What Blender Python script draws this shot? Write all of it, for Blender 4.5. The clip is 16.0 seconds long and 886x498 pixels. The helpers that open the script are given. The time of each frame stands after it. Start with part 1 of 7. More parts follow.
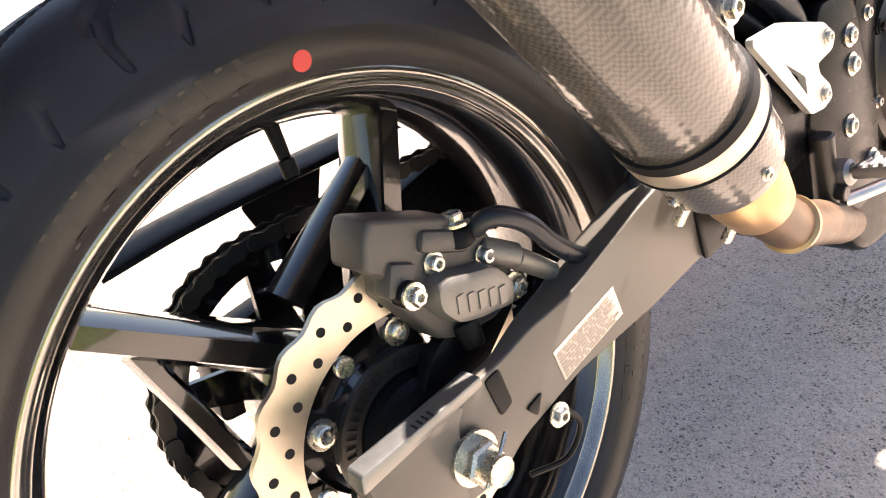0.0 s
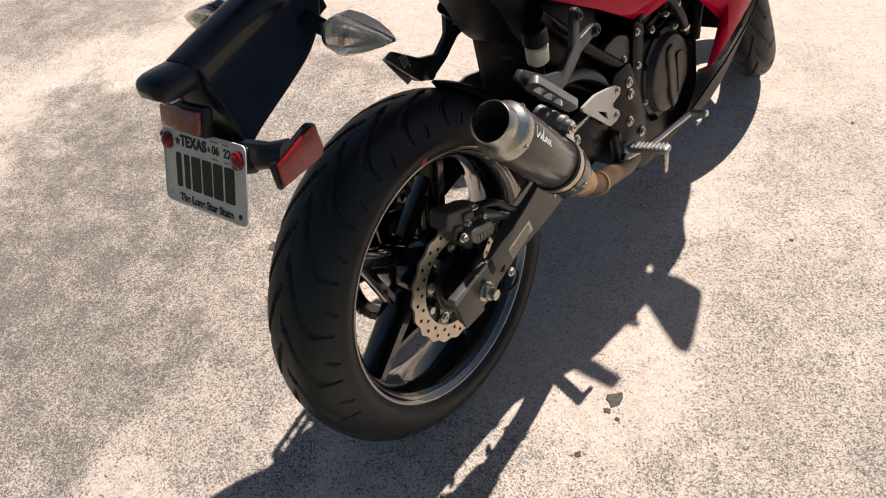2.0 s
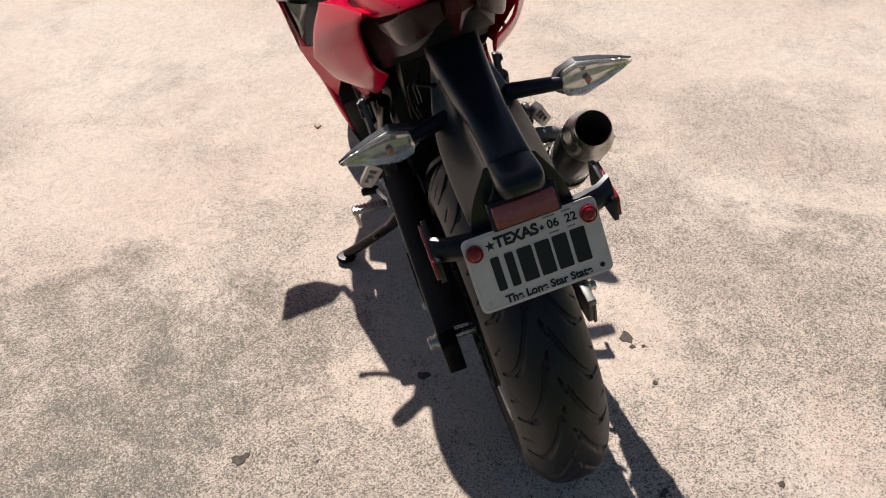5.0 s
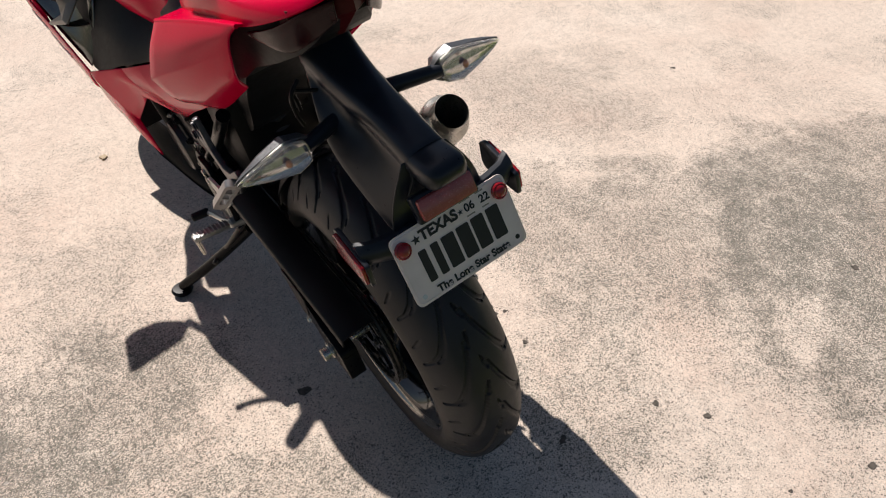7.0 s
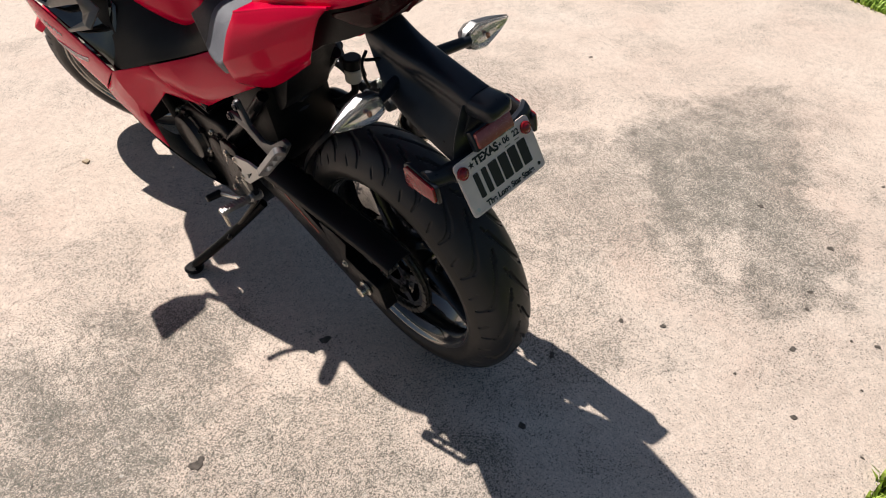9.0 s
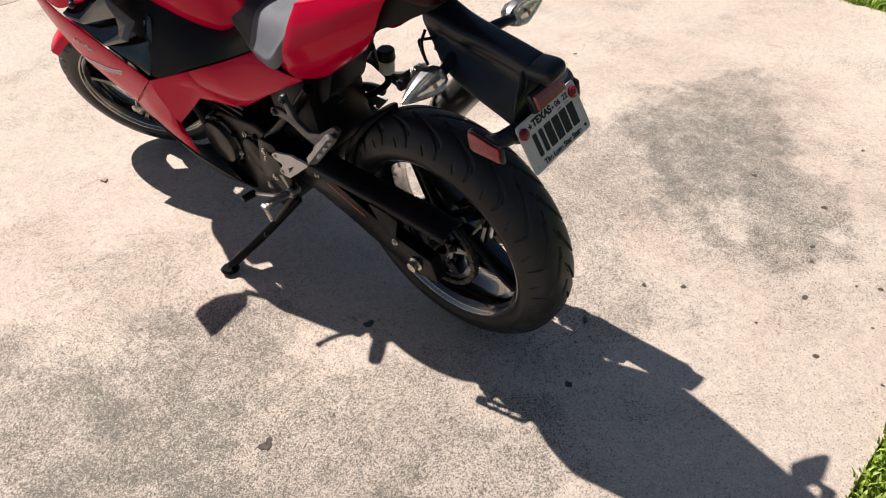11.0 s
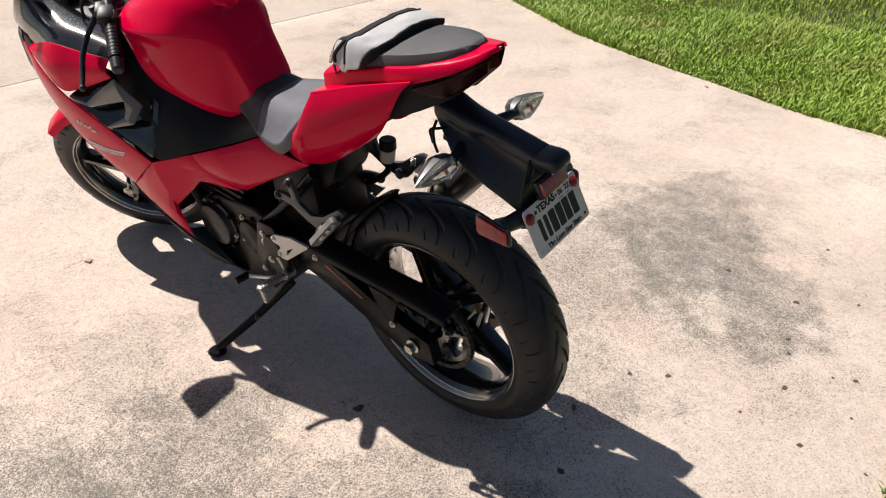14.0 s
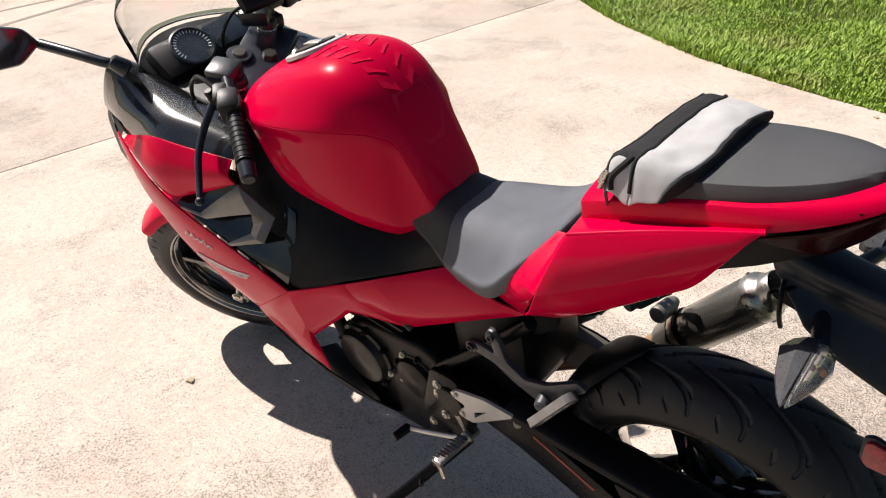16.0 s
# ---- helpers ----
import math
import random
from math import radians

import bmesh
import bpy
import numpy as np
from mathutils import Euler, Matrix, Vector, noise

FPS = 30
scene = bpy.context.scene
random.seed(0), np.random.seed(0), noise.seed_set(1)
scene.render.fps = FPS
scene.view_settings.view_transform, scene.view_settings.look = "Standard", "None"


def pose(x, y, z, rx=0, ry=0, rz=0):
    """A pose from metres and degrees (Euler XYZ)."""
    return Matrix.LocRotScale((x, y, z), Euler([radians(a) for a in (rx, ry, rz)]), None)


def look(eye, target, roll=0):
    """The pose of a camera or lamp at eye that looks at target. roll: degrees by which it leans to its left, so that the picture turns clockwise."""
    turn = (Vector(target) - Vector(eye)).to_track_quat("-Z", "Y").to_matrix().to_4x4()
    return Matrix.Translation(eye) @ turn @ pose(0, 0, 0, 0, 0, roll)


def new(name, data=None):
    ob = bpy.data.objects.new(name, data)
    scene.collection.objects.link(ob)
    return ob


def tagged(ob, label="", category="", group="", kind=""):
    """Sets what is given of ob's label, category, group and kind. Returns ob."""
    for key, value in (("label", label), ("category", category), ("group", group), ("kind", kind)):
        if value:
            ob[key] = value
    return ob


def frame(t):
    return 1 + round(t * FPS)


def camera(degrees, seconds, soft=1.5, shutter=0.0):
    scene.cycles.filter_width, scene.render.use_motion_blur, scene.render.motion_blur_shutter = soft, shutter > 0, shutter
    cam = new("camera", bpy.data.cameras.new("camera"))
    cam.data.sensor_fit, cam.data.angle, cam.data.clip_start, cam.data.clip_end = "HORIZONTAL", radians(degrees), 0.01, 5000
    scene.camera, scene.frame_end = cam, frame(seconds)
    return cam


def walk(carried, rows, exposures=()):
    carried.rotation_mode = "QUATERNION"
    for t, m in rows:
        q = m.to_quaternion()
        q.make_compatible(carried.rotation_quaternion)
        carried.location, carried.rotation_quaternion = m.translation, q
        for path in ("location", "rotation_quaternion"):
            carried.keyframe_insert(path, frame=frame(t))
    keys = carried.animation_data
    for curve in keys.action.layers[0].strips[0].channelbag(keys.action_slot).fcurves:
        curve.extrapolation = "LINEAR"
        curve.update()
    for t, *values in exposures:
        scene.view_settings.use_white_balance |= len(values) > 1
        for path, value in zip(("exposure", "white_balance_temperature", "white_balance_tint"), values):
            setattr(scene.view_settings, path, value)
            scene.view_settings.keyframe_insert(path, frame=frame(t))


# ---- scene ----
cam = camera(60.8, 16.0, soft=1.1)
PATH = [
    (0, (0.412, -0.193, 0.664), (-0.99, 0.842, -0.317), -9.0),
    (0.5, (0.501, -0.209, 0.95), (-0.732, 0.719, -0.323), -10.2),
    (1, (0.641, -0.303, 1.167), (-0.446, 0.605, -0.245), -8.3),
    (1.5, (0.702, -0.542, 1.251), (-0.315, 0.43, -0.17), -6.4),
    (2, (0.688, -0.639, 1.264), (-0.309, 0.383, -0.136), -7.3),
    (2.5, (0.501, -0.66, 1.241), (-0.43, 0.414, -0.165), -8.8),
    (3, (0.335, -0.712, 1.225), (-0.359, 0.503, -0.203), -5.1),
    (3.5, (0.146, -0.904, 1.292), (-0.179, 0.564, -0.027), -3.6),
    (4, (0.036, -0.983, 1.301), (-0.044, 0.564, 0.036), -2.1),
    (4.2, (-0.03, -0.965, 1.294), (-0.06, 0.59, 0.038), -3.6),
    (6.3, (-0.407, -0.966, 1.351), (0.213, 0.414, 0.044), -3.0),
    (6.5, (-0.388, -0.936, 1.346), (0.255, 0.435, 0.041), -3.4),
    (7, (-0.426, -0.892, 1.322), (0.355, 0.389, -0.001), -2.6),
    (7.5, (-0.601, -0.812, 1.322), (0.371, 0.308, -0.019), -0.2),
    (8, (-0.716, -0.826, 1.317), (0.348, 0.208, -0.025), 1.0),
    (8.5, (-0.755, -0.969, 1.396), (0.29, 0.117, 0.081), 0.1),
    (9, (-0.791, -1.007, 1.409), (0.215, 0.135, 0.112), -0.5),
    (9.5, (-0.811, -1.019, 1.405), (0.185, 0.131, 0.107), -0.7),
    (9.7, (-0.821, -1.02, 1.395), (0.178, 0.128, 0.097), -0.8),
    (11.8, (-1.112, -0.969, 1.392), (0.084, 0.116, 0.213), -2.5),
    (12, (-1.112, -0.968, 1.401), (0.103, 0.119, 0.243), -2.3),
    (12.5, (-1.104, -0.968, 1.399), (0.15, 0.126, 0.29), -1.4),
    (13, (-1.106, -0.966, 1.394), (0.177, 0.136, 0.327), -0.3),
    (13.5, (-1.116, -0.962, 1.392), (0.176, 0.15, 0.346), 0.6),
    (14, (-1.126, -0.959, 1.391), (0.163, 0.162, 0.351), 1.0),
    (14.5, (-1.126, -0.949, 1.395), (0.156, 0.182, 0.357), 0.9),
    (15, (-1.082, -0.906, 1.382), (0.189, 0.247, 0.355), 0.2),
    (15.5, (-0.951, -0.677, 1.355), (0.304, 0.504, 0.34), -1.0),
    (16, (-0.925, -0.315, 1.354), (0.283, 0.918, 0.344), -2.8),
]
EXPOSURES = [(0.0, 2.65, 7000, 16), (0.5, 1.50, 7300, 18), (1.0, 0.78, 6800, 16), (1.5, 0.44, 6500, 11), (2.5, 0.35, 6500, 10), (4.0, 0.12, 6500, 10), (7.0, 0.18, 6500, 10), (9.0, 0.26, 6500, 10), (12.0, 0.31, 6500, 10), (15.0, 0.36, 6500, 10), (16.0, 0.48, 6500, 10)]
walk(cam, [(t, look(eye, target, roll)) for t, eye, target, roll in PATH], EXPOSURES)

# ---- light: clear sky and one sun, ahead of the motorcycle and a little to its left ----
SUN = Vector((-0.105, 0.885, 1.0)).normalized()
world = bpy.data.worlds.new("sky")
scene.world = world
world.use_nodes = True
wn = world.node_tree.nodes
sky = wn.new("ShaderNodeTexSky")
sky.sky_type = "NISHITA"
sky.sun_disc = False
sky.dust_density = 1.2
sky.ozone_density = 0.75
sky.sun_elevation = math.asin(SUN.z)
sky.sun_rotation = math.atan2(SUN.x, SUN.y)
wn["Background"].inputs["Strength"].default_value = 0.043
world.node_tree.links.new(sky.outputs[0], wn["Background"].inputs["Color"])
sun_data = bpy.data.lights.new("sun", "SUN")
sun_data.energy, sun_data.angle, sun_data.color = 5.45, radians(0.55), (1.0, 0.925, 0.865)
sun = new("sun", sun_data)
sun.matrix_world = look(SUN * 30, (0, 0, 0))


# ---- materials ----
def material(name, color, rough=0.5, metal=0.0, coat=0.0, vary=0.12, scale=30.0, bump=0.0, bump_scale=200.0,
             spec=0.5, color2=None, coat_rough=0.03, rough_vary=0.1):
    """A painted, moulded or metal surface with grain at two scales."""
    m = bpy.data.materials.new(name)
    m.use_nodes = True
    n, l = m.node_tree.nodes, m.node_tree.links
    b = n["Principled BSDF"]
    b.inputs["Metallic"].default_value = metal
    b.inputs["Coat Weight"].default_value = coat
    b.inputs["Coat Roughness"].default_value = coat_rough
    b.inputs["Specular IOR Level"].default_value = spec
    co = n.new("ShaderNodeTexCoord")
    big = n.new("ShaderNodeTexNoise")
    big.inputs["Scale"].default_value = scale
    big.inputs["Detail"].default_value = 6
    l.new(co.outputs["Object"], big.inputs["Vector"])
    ramp = n.new("ShaderNodeValToRGB")
    low = [max(0.0, c * (1 - vary)) for c in color]
    high = list(color2) if color2 else [min(1.0, c * (1 + vary)) for c in color]
    ramp.color_ramp.elements[0].position, ramp.color_ramp.elements[1].position = 0.3, 0.7
    ramp.color_ramp.elements[0].color, ramp.color_ramp.elements[1].color = (*low, 1), (*high, 1)
    l.new(big.outputs["Fac"], ramp.inputs["Fac"])
    l.new(ramp.outputs["Color"], b.inputs["Base Color"])
    rr = n.new("ShaderNodeMapRange")
    rr.inputs["To Min"].default_value = max(0.02, rough - rough_vary)
    rr.inputs["To Max"].default_value = min(1.0, rough + rough_vary)
    mid_noise = n.new("ShaderNodeTexNoise")
    mid_noise.inputs["Scale"].default_value = scale * 4
    mid_noise.inputs["Detail"].default_value = 4
    l.new(co.outputs["Object"], mid_noise.inputs["Vector"])
    l.new(mid_noise.outputs["Fac"], rr.inputs["Value"])
    l.new(rr.outputs["Result"], b.inputs["Roughness"])
    if bump:
        fine = n.new("ShaderNodeTexNoise")
        fine.inputs["Scale"].default_value = bump_scale
        fine.inputs["Detail"].default_value = 3
        l.new(co.outputs["Object"], fine.inputs["Vector"])
        bp = n.new("ShaderNodeBump")
        bp.inputs["Strength"].default_value = bump
        bp.inputs["Distance"].default_value = 0.001
        l.new(fine.outputs["Fac"], bp.inputs["Height"])
        l.new(bp.outputs["Normal"], b.inputs["Normal"])
    return m


def concrete_material():
    """Old broom-finished concrete: pale cement, exposed sand and pebbles, grey mildew blotches, pinkish patches."""
    m = bpy.data.materials.new("concrete")
    m.use_nodes = True
    n, l = m.node_tree.nodes, m.node_tree.links
    b = n["Principled BSDF"]
    b.inputs["Specular IOR Level"].default_value = 0.25
    co = n.new("ShaderNodeTexCoord")

    def tex(scale, detail=4.0, rough=0.6):
        t = n.new("ShaderNodeTexNoise")
        t.inputs["Scale"].default_value, t.inputs["Detail"].default_value, t.inputs["Roughness"].default_value = scale, detail, rough
        l.new(co.outputs["Object"], t.inputs["Vector"])
        return t.outputs["Fac"]

    def ramp(fac, stops):
        r = n.new("ShaderNodeValToRGB")
        e = r.color_ramp.elements
        while len(e) < len(stops):
            e.new(0.5)
        for el, (p, c) in zip(e, stops):
            el.position, el.color = p, (*c, 1) if len(c) == 3 else c
        l.new(fac, r.inputs["Fac"])
        return r.outputs["Color"]

    def mix(kind, fac, a, c):
        x = n.new("ShaderNodeMix")
        x.data_type, x.blend_type = "RGBA", kind
        if isinstance(fac, float):
            x.inputs["Factor"].default_value = fac
        else:
            l.new(fac, x.inputs["Factor"])
        l.new(a, x.inputs["A"])
        if isinstance(c, tuple):
            x.inputs["B"].default_value = (*c, 1)
        else:
            l.new(c, x.inputs["B"])
        return x.outputs["Result"]

    def sums(op, p, q):
        x = n.new("ShaderNodeMath")
        x.operation = op
        for k, v in enumerate((p, q)):
            if isinstance(v, float):
                x.inputs[k].default_value = v
            else:
                l.new(v, x.inputs[k])
        return x.outputs[0]

    base = ramp(tex(1.3, 5), [(0.3, (0.590, 0.483, 0.407)), (0.5, (0.655, 0.550, 0.466)), (0.72, (0.708, 0.615, 0.530))])
    pink = ramp(tex(2.1, 3), [(0.52, (0, 0, 0)), (0.72, (0.6, 0.6, 0.6))])
    base = mix("MIX", pink, base, (0.60, 0.465, 0.385))
    base = mix("MULTIPLY", 1.0, base, ramp(tex(34, 5, 0.7), [(0.32, (0.86, 0.855, 0.85)), (0.5, (1, 1, 1)), (0.68, (1.07, 1.065, 1.06))]))
    base = mix("MULTIPLY", 1.0, base, ramp(tex(400, 2, 0.6), [(0.30, (0.70, 0.69, 0.68)), (0.48, (0.98, 0.98, 0.98)), (0.66, (1.16, 1.155, 1.15))]))
    # mildew: old stains with ragged outlines, made of dark grains in the sandy surface
    wob = n.new("ShaderNodeTexNoise")
    wob.inputs["Scale"].default_value, wob.inputs["Detail"].default_value, wob.inputs["Roughness"].default_value = 3.6, 8, 0.66
    l.new(co.outputs["Object"], wob.inputs["Vector"])
    centred = n.new("ShaderNodeVectorMath")
    centred.operation = "SUBTRACT"
    l.new(wob.outputs["Color"], centred.inputs[0])
    centred.inputs[1].default_value = (0.5, 0.5, 0.5)
    shift = n.new("ShaderNodeVectorMath")
    shift.operation = "MULTIPLY_ADD"
    l.new(centred.outputs[0], shift.inputs[0])
    shift.inputs[1].default_value = (0.95, 0.95, 0.0)
    l.new(co.outputs["Object"], shift.inputs[2])
    stain = ramp(tex(1.9, 7, 0.66), [(0.50, (0, 0, 0)), (0.72, (0.45, 0.45, 0.45))])
    for cx, cy, size, strong in ((1.22, -0.14, 0.50, 0.95), (1.45, 0.02, 0.38, 0.75), (1.00, -0.33, 0.32, 0.75), (1.64, 0.05, 0.32, 0.55), (0.72, 0.05, 0.36, 0.55), (0.62, 0.30, 0.32, 0.5),
                                 (0.90, 0.20, 0.30, 0.55), (0.34, -0.20, 0.30, 0.4), (1.07, 0.85, 0.45, 0.3), (-0.62, 0.35, 0.46, 0.75), (-0.88, 0.50, 0.42, 0.75), (-0.82, 0.15, 0.48, 0.95),
                                 (-0.60, 0.00, 0.36, 0.6), (-0.66, -0.40, 0.42, 0.88), (-0.98, -0.37, 0.45, 1.0), (-1.22, 0.60, 0.42, 0.7), (-0.33, -0.05, 0.30, 0.5), (-0.30, -0.27, 0.28, 0.5),
                                 (-0.62, -0.66, 0.34, 0.8), (-1.30, 0.10, 0.52, 0.9), (-0.48, 0.85, 0.32, 0.35), (-1.95, 1.60, 0.80, 0.55), (-2.30, 0.55, 0.62, 0.75), (0.50, 0.60, 0.34, 0.45), (0.36, 1.10, 0.36, 0.35)):
        d = n.new("ShaderNodeVectorMath")
        d.operation = "DISTANCE"
        l.new(shift.outputs[0], d.inputs[0])
        d.inputs[1].default_value = (cx, cy, 0.0)
        fall = n.new("ShaderNodeMapRange")
        fall.interpolation_type = "SMOOTHSTEP"
        fall.inputs["From Min"].default_value, fall.inputs["From Max"].default_value = size, size * 0.40
        fall.inputs["To Min"].default_value, fall.inputs["To Max"].default_value = 0.0, strong
        l.new(d.outputs["Value"], fall.inputs["Value"])
        stain = sums("MAXIMUM", stain, fall.outputs["Result"])
    stain = sums("MULTIPLY", stain, ramp(tex(11.0, 6, 0.72), [(0.34, (0.45, 0.45, 0.45)), (0.62, (1.1, 1.1, 1.1))]))

    def grains(scale, low, gain, soft):
        """A mask of scattered grains, more of them where the stain is strong, and each grain's own random shade."""
        vor = n.new("ShaderNodeTexVoronoi")
        vor.inputs["Scale"].default_value = scale
        l.new(co.outputs["Object"], vor.inputs["Vector"])
        sep = n.new("ShaderNodeSeparateColor")
        l.new(vor.outputs["Color"], sep.inputs["Color"])
        over = sums("SUBTRACT", sums("ADD", sums("MULTIPLY", stain, gain), low), sep.outputs[0])
        hard = sums("MULTIPLY", over, soft)
        hard.node.use_clamp = True
        return hard, sep.outputs[1]

    mask, shade = grains(360, 0.085, 0.66, 12.0)
    dark = ramp(shade, [(0.0, (0.055, 0.048, 0.041)), (1.0, (0.27, 0.235, 0.20))])
    base = mix("MIX", sums("MULTIPLY", mask, 0.92), base, dark)
    mask, shade = grains(620, 0.11, 0.60, 9.0)
    base = mix("MIX", sums("MULTIPLY", mask, 0.85), base, ramp(shade, [(0.0, (0.085, 0.10, 0.085)), (1.0, (0.38, 0.335, 0.29))]))
    mask, shade = grains(135, 0.028, 0.035, 20.0)
    base = mix("MIX", sums("MULTIPLY", mask, 0.55), base, ramp(shade, [(0.0, (0.12, 0.10, 0.085)), (0.6, (0.36, 0.29, 0.24)), (1.0, (0.62, 0.58, 0.54))]))
    mask, shade = grains(330, 0.16, -0.10, 8.0)
    base = mix("MIX", sums("MULTIPLY", mask, 0.55), base, (0.80, 0.72, 0.63))
    base = mix("MULTIPLY", 1.0, base, ramp(stain, [(0.0, (1, 1, 1)), (1.0, (0.77, 0.78, 0.775))]))
    l.new(base, b.inputs["Base Color"])
    b.inputs["Roughness"].default_value = 0.88
    bp = n.new("ShaderNodeBump")
    bp.inputs["Strength"].default_value, bp.inputs["Distance"].default_value = 0.62, 0.0014
    l.new(tex(300, 4, 0.75), bp.inputs["Height"])
    l.new(bp.outputs["Normal"], b.inputs["Normal"])
    return m


def carbon_material():
    """Woven carbon fibre under a satin coat."""
    m = bpy.data.materials.new("carbon")
    m.use_nodes = True
    n, l = m.node_tree.nodes, m.node_tree.links
    b = n["Principled BSDF"]
    co = n.new("ShaderNodeTexCoord")
    rot = n.new("ShaderNodeMapping")
    rot.inputs["Rotation"].default_value = (radians(-49), 0, radians(3))
    l.new(co.outputs["Object"], rot.inputs["Vector"])
    ch = n.new("ShaderNodeTexChecker")
    ch.inputs["Scale"].default_value = 420
    ch.inputs["Color1"].default_value, ch.inputs["Color2"].default_value = (0.034, 0.032, 0.029, 1), (0.082, 0.076, 0.066, 1)
    l.new(rot.outputs["Vector"], ch.inputs["Vector"])
    l.new(ch.outputs["Color"], b.inputs["Base Color"])
    bp = n.new("ShaderNodeBump")
    bp.inputs["Strength"].default_value, bp.inputs["Distance"].default_value = 0.35, 0.0006
    wave = n.new("ShaderNodeTexWave")
    wave.bands_direction = "Z"
    wave.inputs["Scale"].default_value = 39
    l.new(rot.outputs["Vector"], wave.inputs["Vector"])
    total = n.new("ShaderNodeMath")
    total.operation = "MULTIPLY_ADD"
    total.inputs[1].default_value = 0.25
    l.new(wave.outputs["Fac"], total.inputs[0])
    l.new(ch.outputs["Fac"], total.inputs[2])
    l.new(total.outputs[0], bp.inputs["Height"])
    l.new(bp.outputs["Normal"], b.inputs["Normal"])
    ribs = n.new("ShaderNodeBump")
    ribs.inputs["Strength"].default_value, ribs.inputs["Distance"].default_value = 0.12, 0.0009
    l.new(wave.outputs["Fac"], ribs.inputs["Height"])
    l.new(ribs.outputs["Normal"], b.inputs["Coat Normal"])
    b.inputs["Roughness"].default_value = 0.42
    b.inputs["Metallic"].default_value = 0.35
    b.inputs["Coat Weight"].default_value = 0.9
    b.inputs["Coat Roughness"].default_value = 0.10
    return m


def clear_material(name, color, rough=0.03, transmission=1.0):
    m = bpy.data.materials.new(name)
    m.use_nodes = True
    b = m.node_tree.nodes["Principled BSDF"]
    b.inputs["Base Color"].default_value = (*color, 1)
    b.inputs["Roughness"].default_value = rough
    b.inputs["Transmission Weight"].default_value = transmission
    b.inputs["IOR"].default_value = 1.45
    return m


def leaf_material(name, low, high):
    m = bpy.data.materials.new(name)
    m.use_nodes = True
    n, l = m.node_tree.nodes, m.node_tree.links
    b = n["Principled BSDF"]
    geo = n.new("ShaderNodeNewGeometry")
    r = n.new("ShaderNodeValToRGB")
    r.color_ramp.elements[0].color, r.color_ramp.elements[1].color = (*low, 1), (*high, 1)
    l.new(geo.outputs["Random Per Island"], r.inputs["Fac"])
    big = n.new("ShaderNodeTexNoise")
    big.inputs["Scale"].default_value = 2.2
    co = n.new("ShaderNodeTexCoord")
    l.new(co.outputs["Object"], big.inputs["Vector"])
    mx = n.new("ShaderNodeMix")
    mx.data_type = "RGBA"
    mx.inputs["B"].default_value = (0.30, 0.33, 0.06, 1)
    sc = n.new("ShaderNodeMapRange")
    sc.inputs["From Min"].default_value, sc.inputs["From Max"].default_value = 0.45, 0.8
    l.new(big.outputs["Fac"], sc.inputs["Value"])
    l.new(sc.outputs["Result"], mx.inputs["Factor"])
    l.new(r.outputs["Color"], mx.inputs["A"])
    l.new(mx.outputs["Result"], b.inputs["Base Color"])
    b.inputs["Roughness"].default_value = 0.55
    return m


RED = material("candy_red_paint", (0.550, 0.0001, 0.035), 0.24, 0.0, coat=0.22, vary=0.06, scale=400, rough_vary=0.04, spec=0.02, coat_rough=0.012)
GLOSS = material("gloss_black_paint", (0.008, 0.008, 0.0085), 0.14, 0.0, coat=0.75, vary=0.2, scale=60, rough_vary=0.05)
BLACK = material("black_plastic", (0.0058, 0.0062, 0.0072), 0.46, bump=0.12, bump_scale=900, vary=0.25, scale=25, spec=0.16)
SATIN = material("satin_black_plastic", (0.0140, 0.0172, 0.0245), 0.32, bump=0.05, bump_scale=700, vary=0.25, scale=25, spec=0.36)
# tread greyer from wear, and bluer to carry the sky's sheen in its colour
TREAD = material("worn_skylit_tread_rubber", (0.0125, 0.0135, 0.0165), 0.50, bump=0.2, bump_scale=500, vary=0.3, scale=18, spec=0.42)
RUBBER = material("tyre_rubber", (0.0105, 0.0102, 0.0100), 0.46, bump=0.2, bump_scale=500, vary=0.3, scale=18, spec=0.4)
GRIP = material("grip_rubber", (0.0055, 0.0060, 0.0075), 0.45, vary=0.2, scale=40, spec=0.22)
ENGINE = material("engine_black", (0.0060, 0.0060, 0.0062), 0.34, 0.0, spec=0.14, bump=0.25, bump_scale=350, vary=0.3, scale=20)
PEG = material("peg_alloy", (0.30, 0.295, 0.29), 0.40, 0.8, bump=0.2, bump_scale=400, vary=0.2, scale=40)
CASTING = material("cast_alloy_grey", (0.026, 0.026, 0.026), 0.36, 0.5, bump=0.2, bump_scale=400, vary=0.2, scale=20)
COVER = material("cover_grey", (0.050, 0.046, 0.040), 0.36, 0.5, bump=0.2, bump_scale=400, vary=0.2, scale=20)
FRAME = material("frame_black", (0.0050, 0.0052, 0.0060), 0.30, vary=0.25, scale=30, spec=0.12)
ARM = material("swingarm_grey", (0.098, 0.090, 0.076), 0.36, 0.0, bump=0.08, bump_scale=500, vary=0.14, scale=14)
ALU = material("cast_aluminium", (0.62, 0.60, 0.55), 0.34, 0.85, bump=0.1, bump_scale=600, vary=0.08, scale=40)
BLUEBLACK = material("blue_black_plastic", (0.020, 0.024, 0.033), 0.42, bump=0.1, bump_scale=500, vary=0.2, scale=30, spec=0.45)
BRACKET = material("bracket_alloy", (0.052, 0.056, 0.063), 0.38, 0.3, bump=0.15, bump_scale=400, vary=0.15, scale=30)
VENT = material("vent_grey", (0.17, 0.165, 0.155), 0.36, 0.4, vary=0.08, scale=60)
SIGNAL = material("signal_grey", (0.085, 0.087, 0.092), 0.30, 0.4, vary=0.1, scale=60)
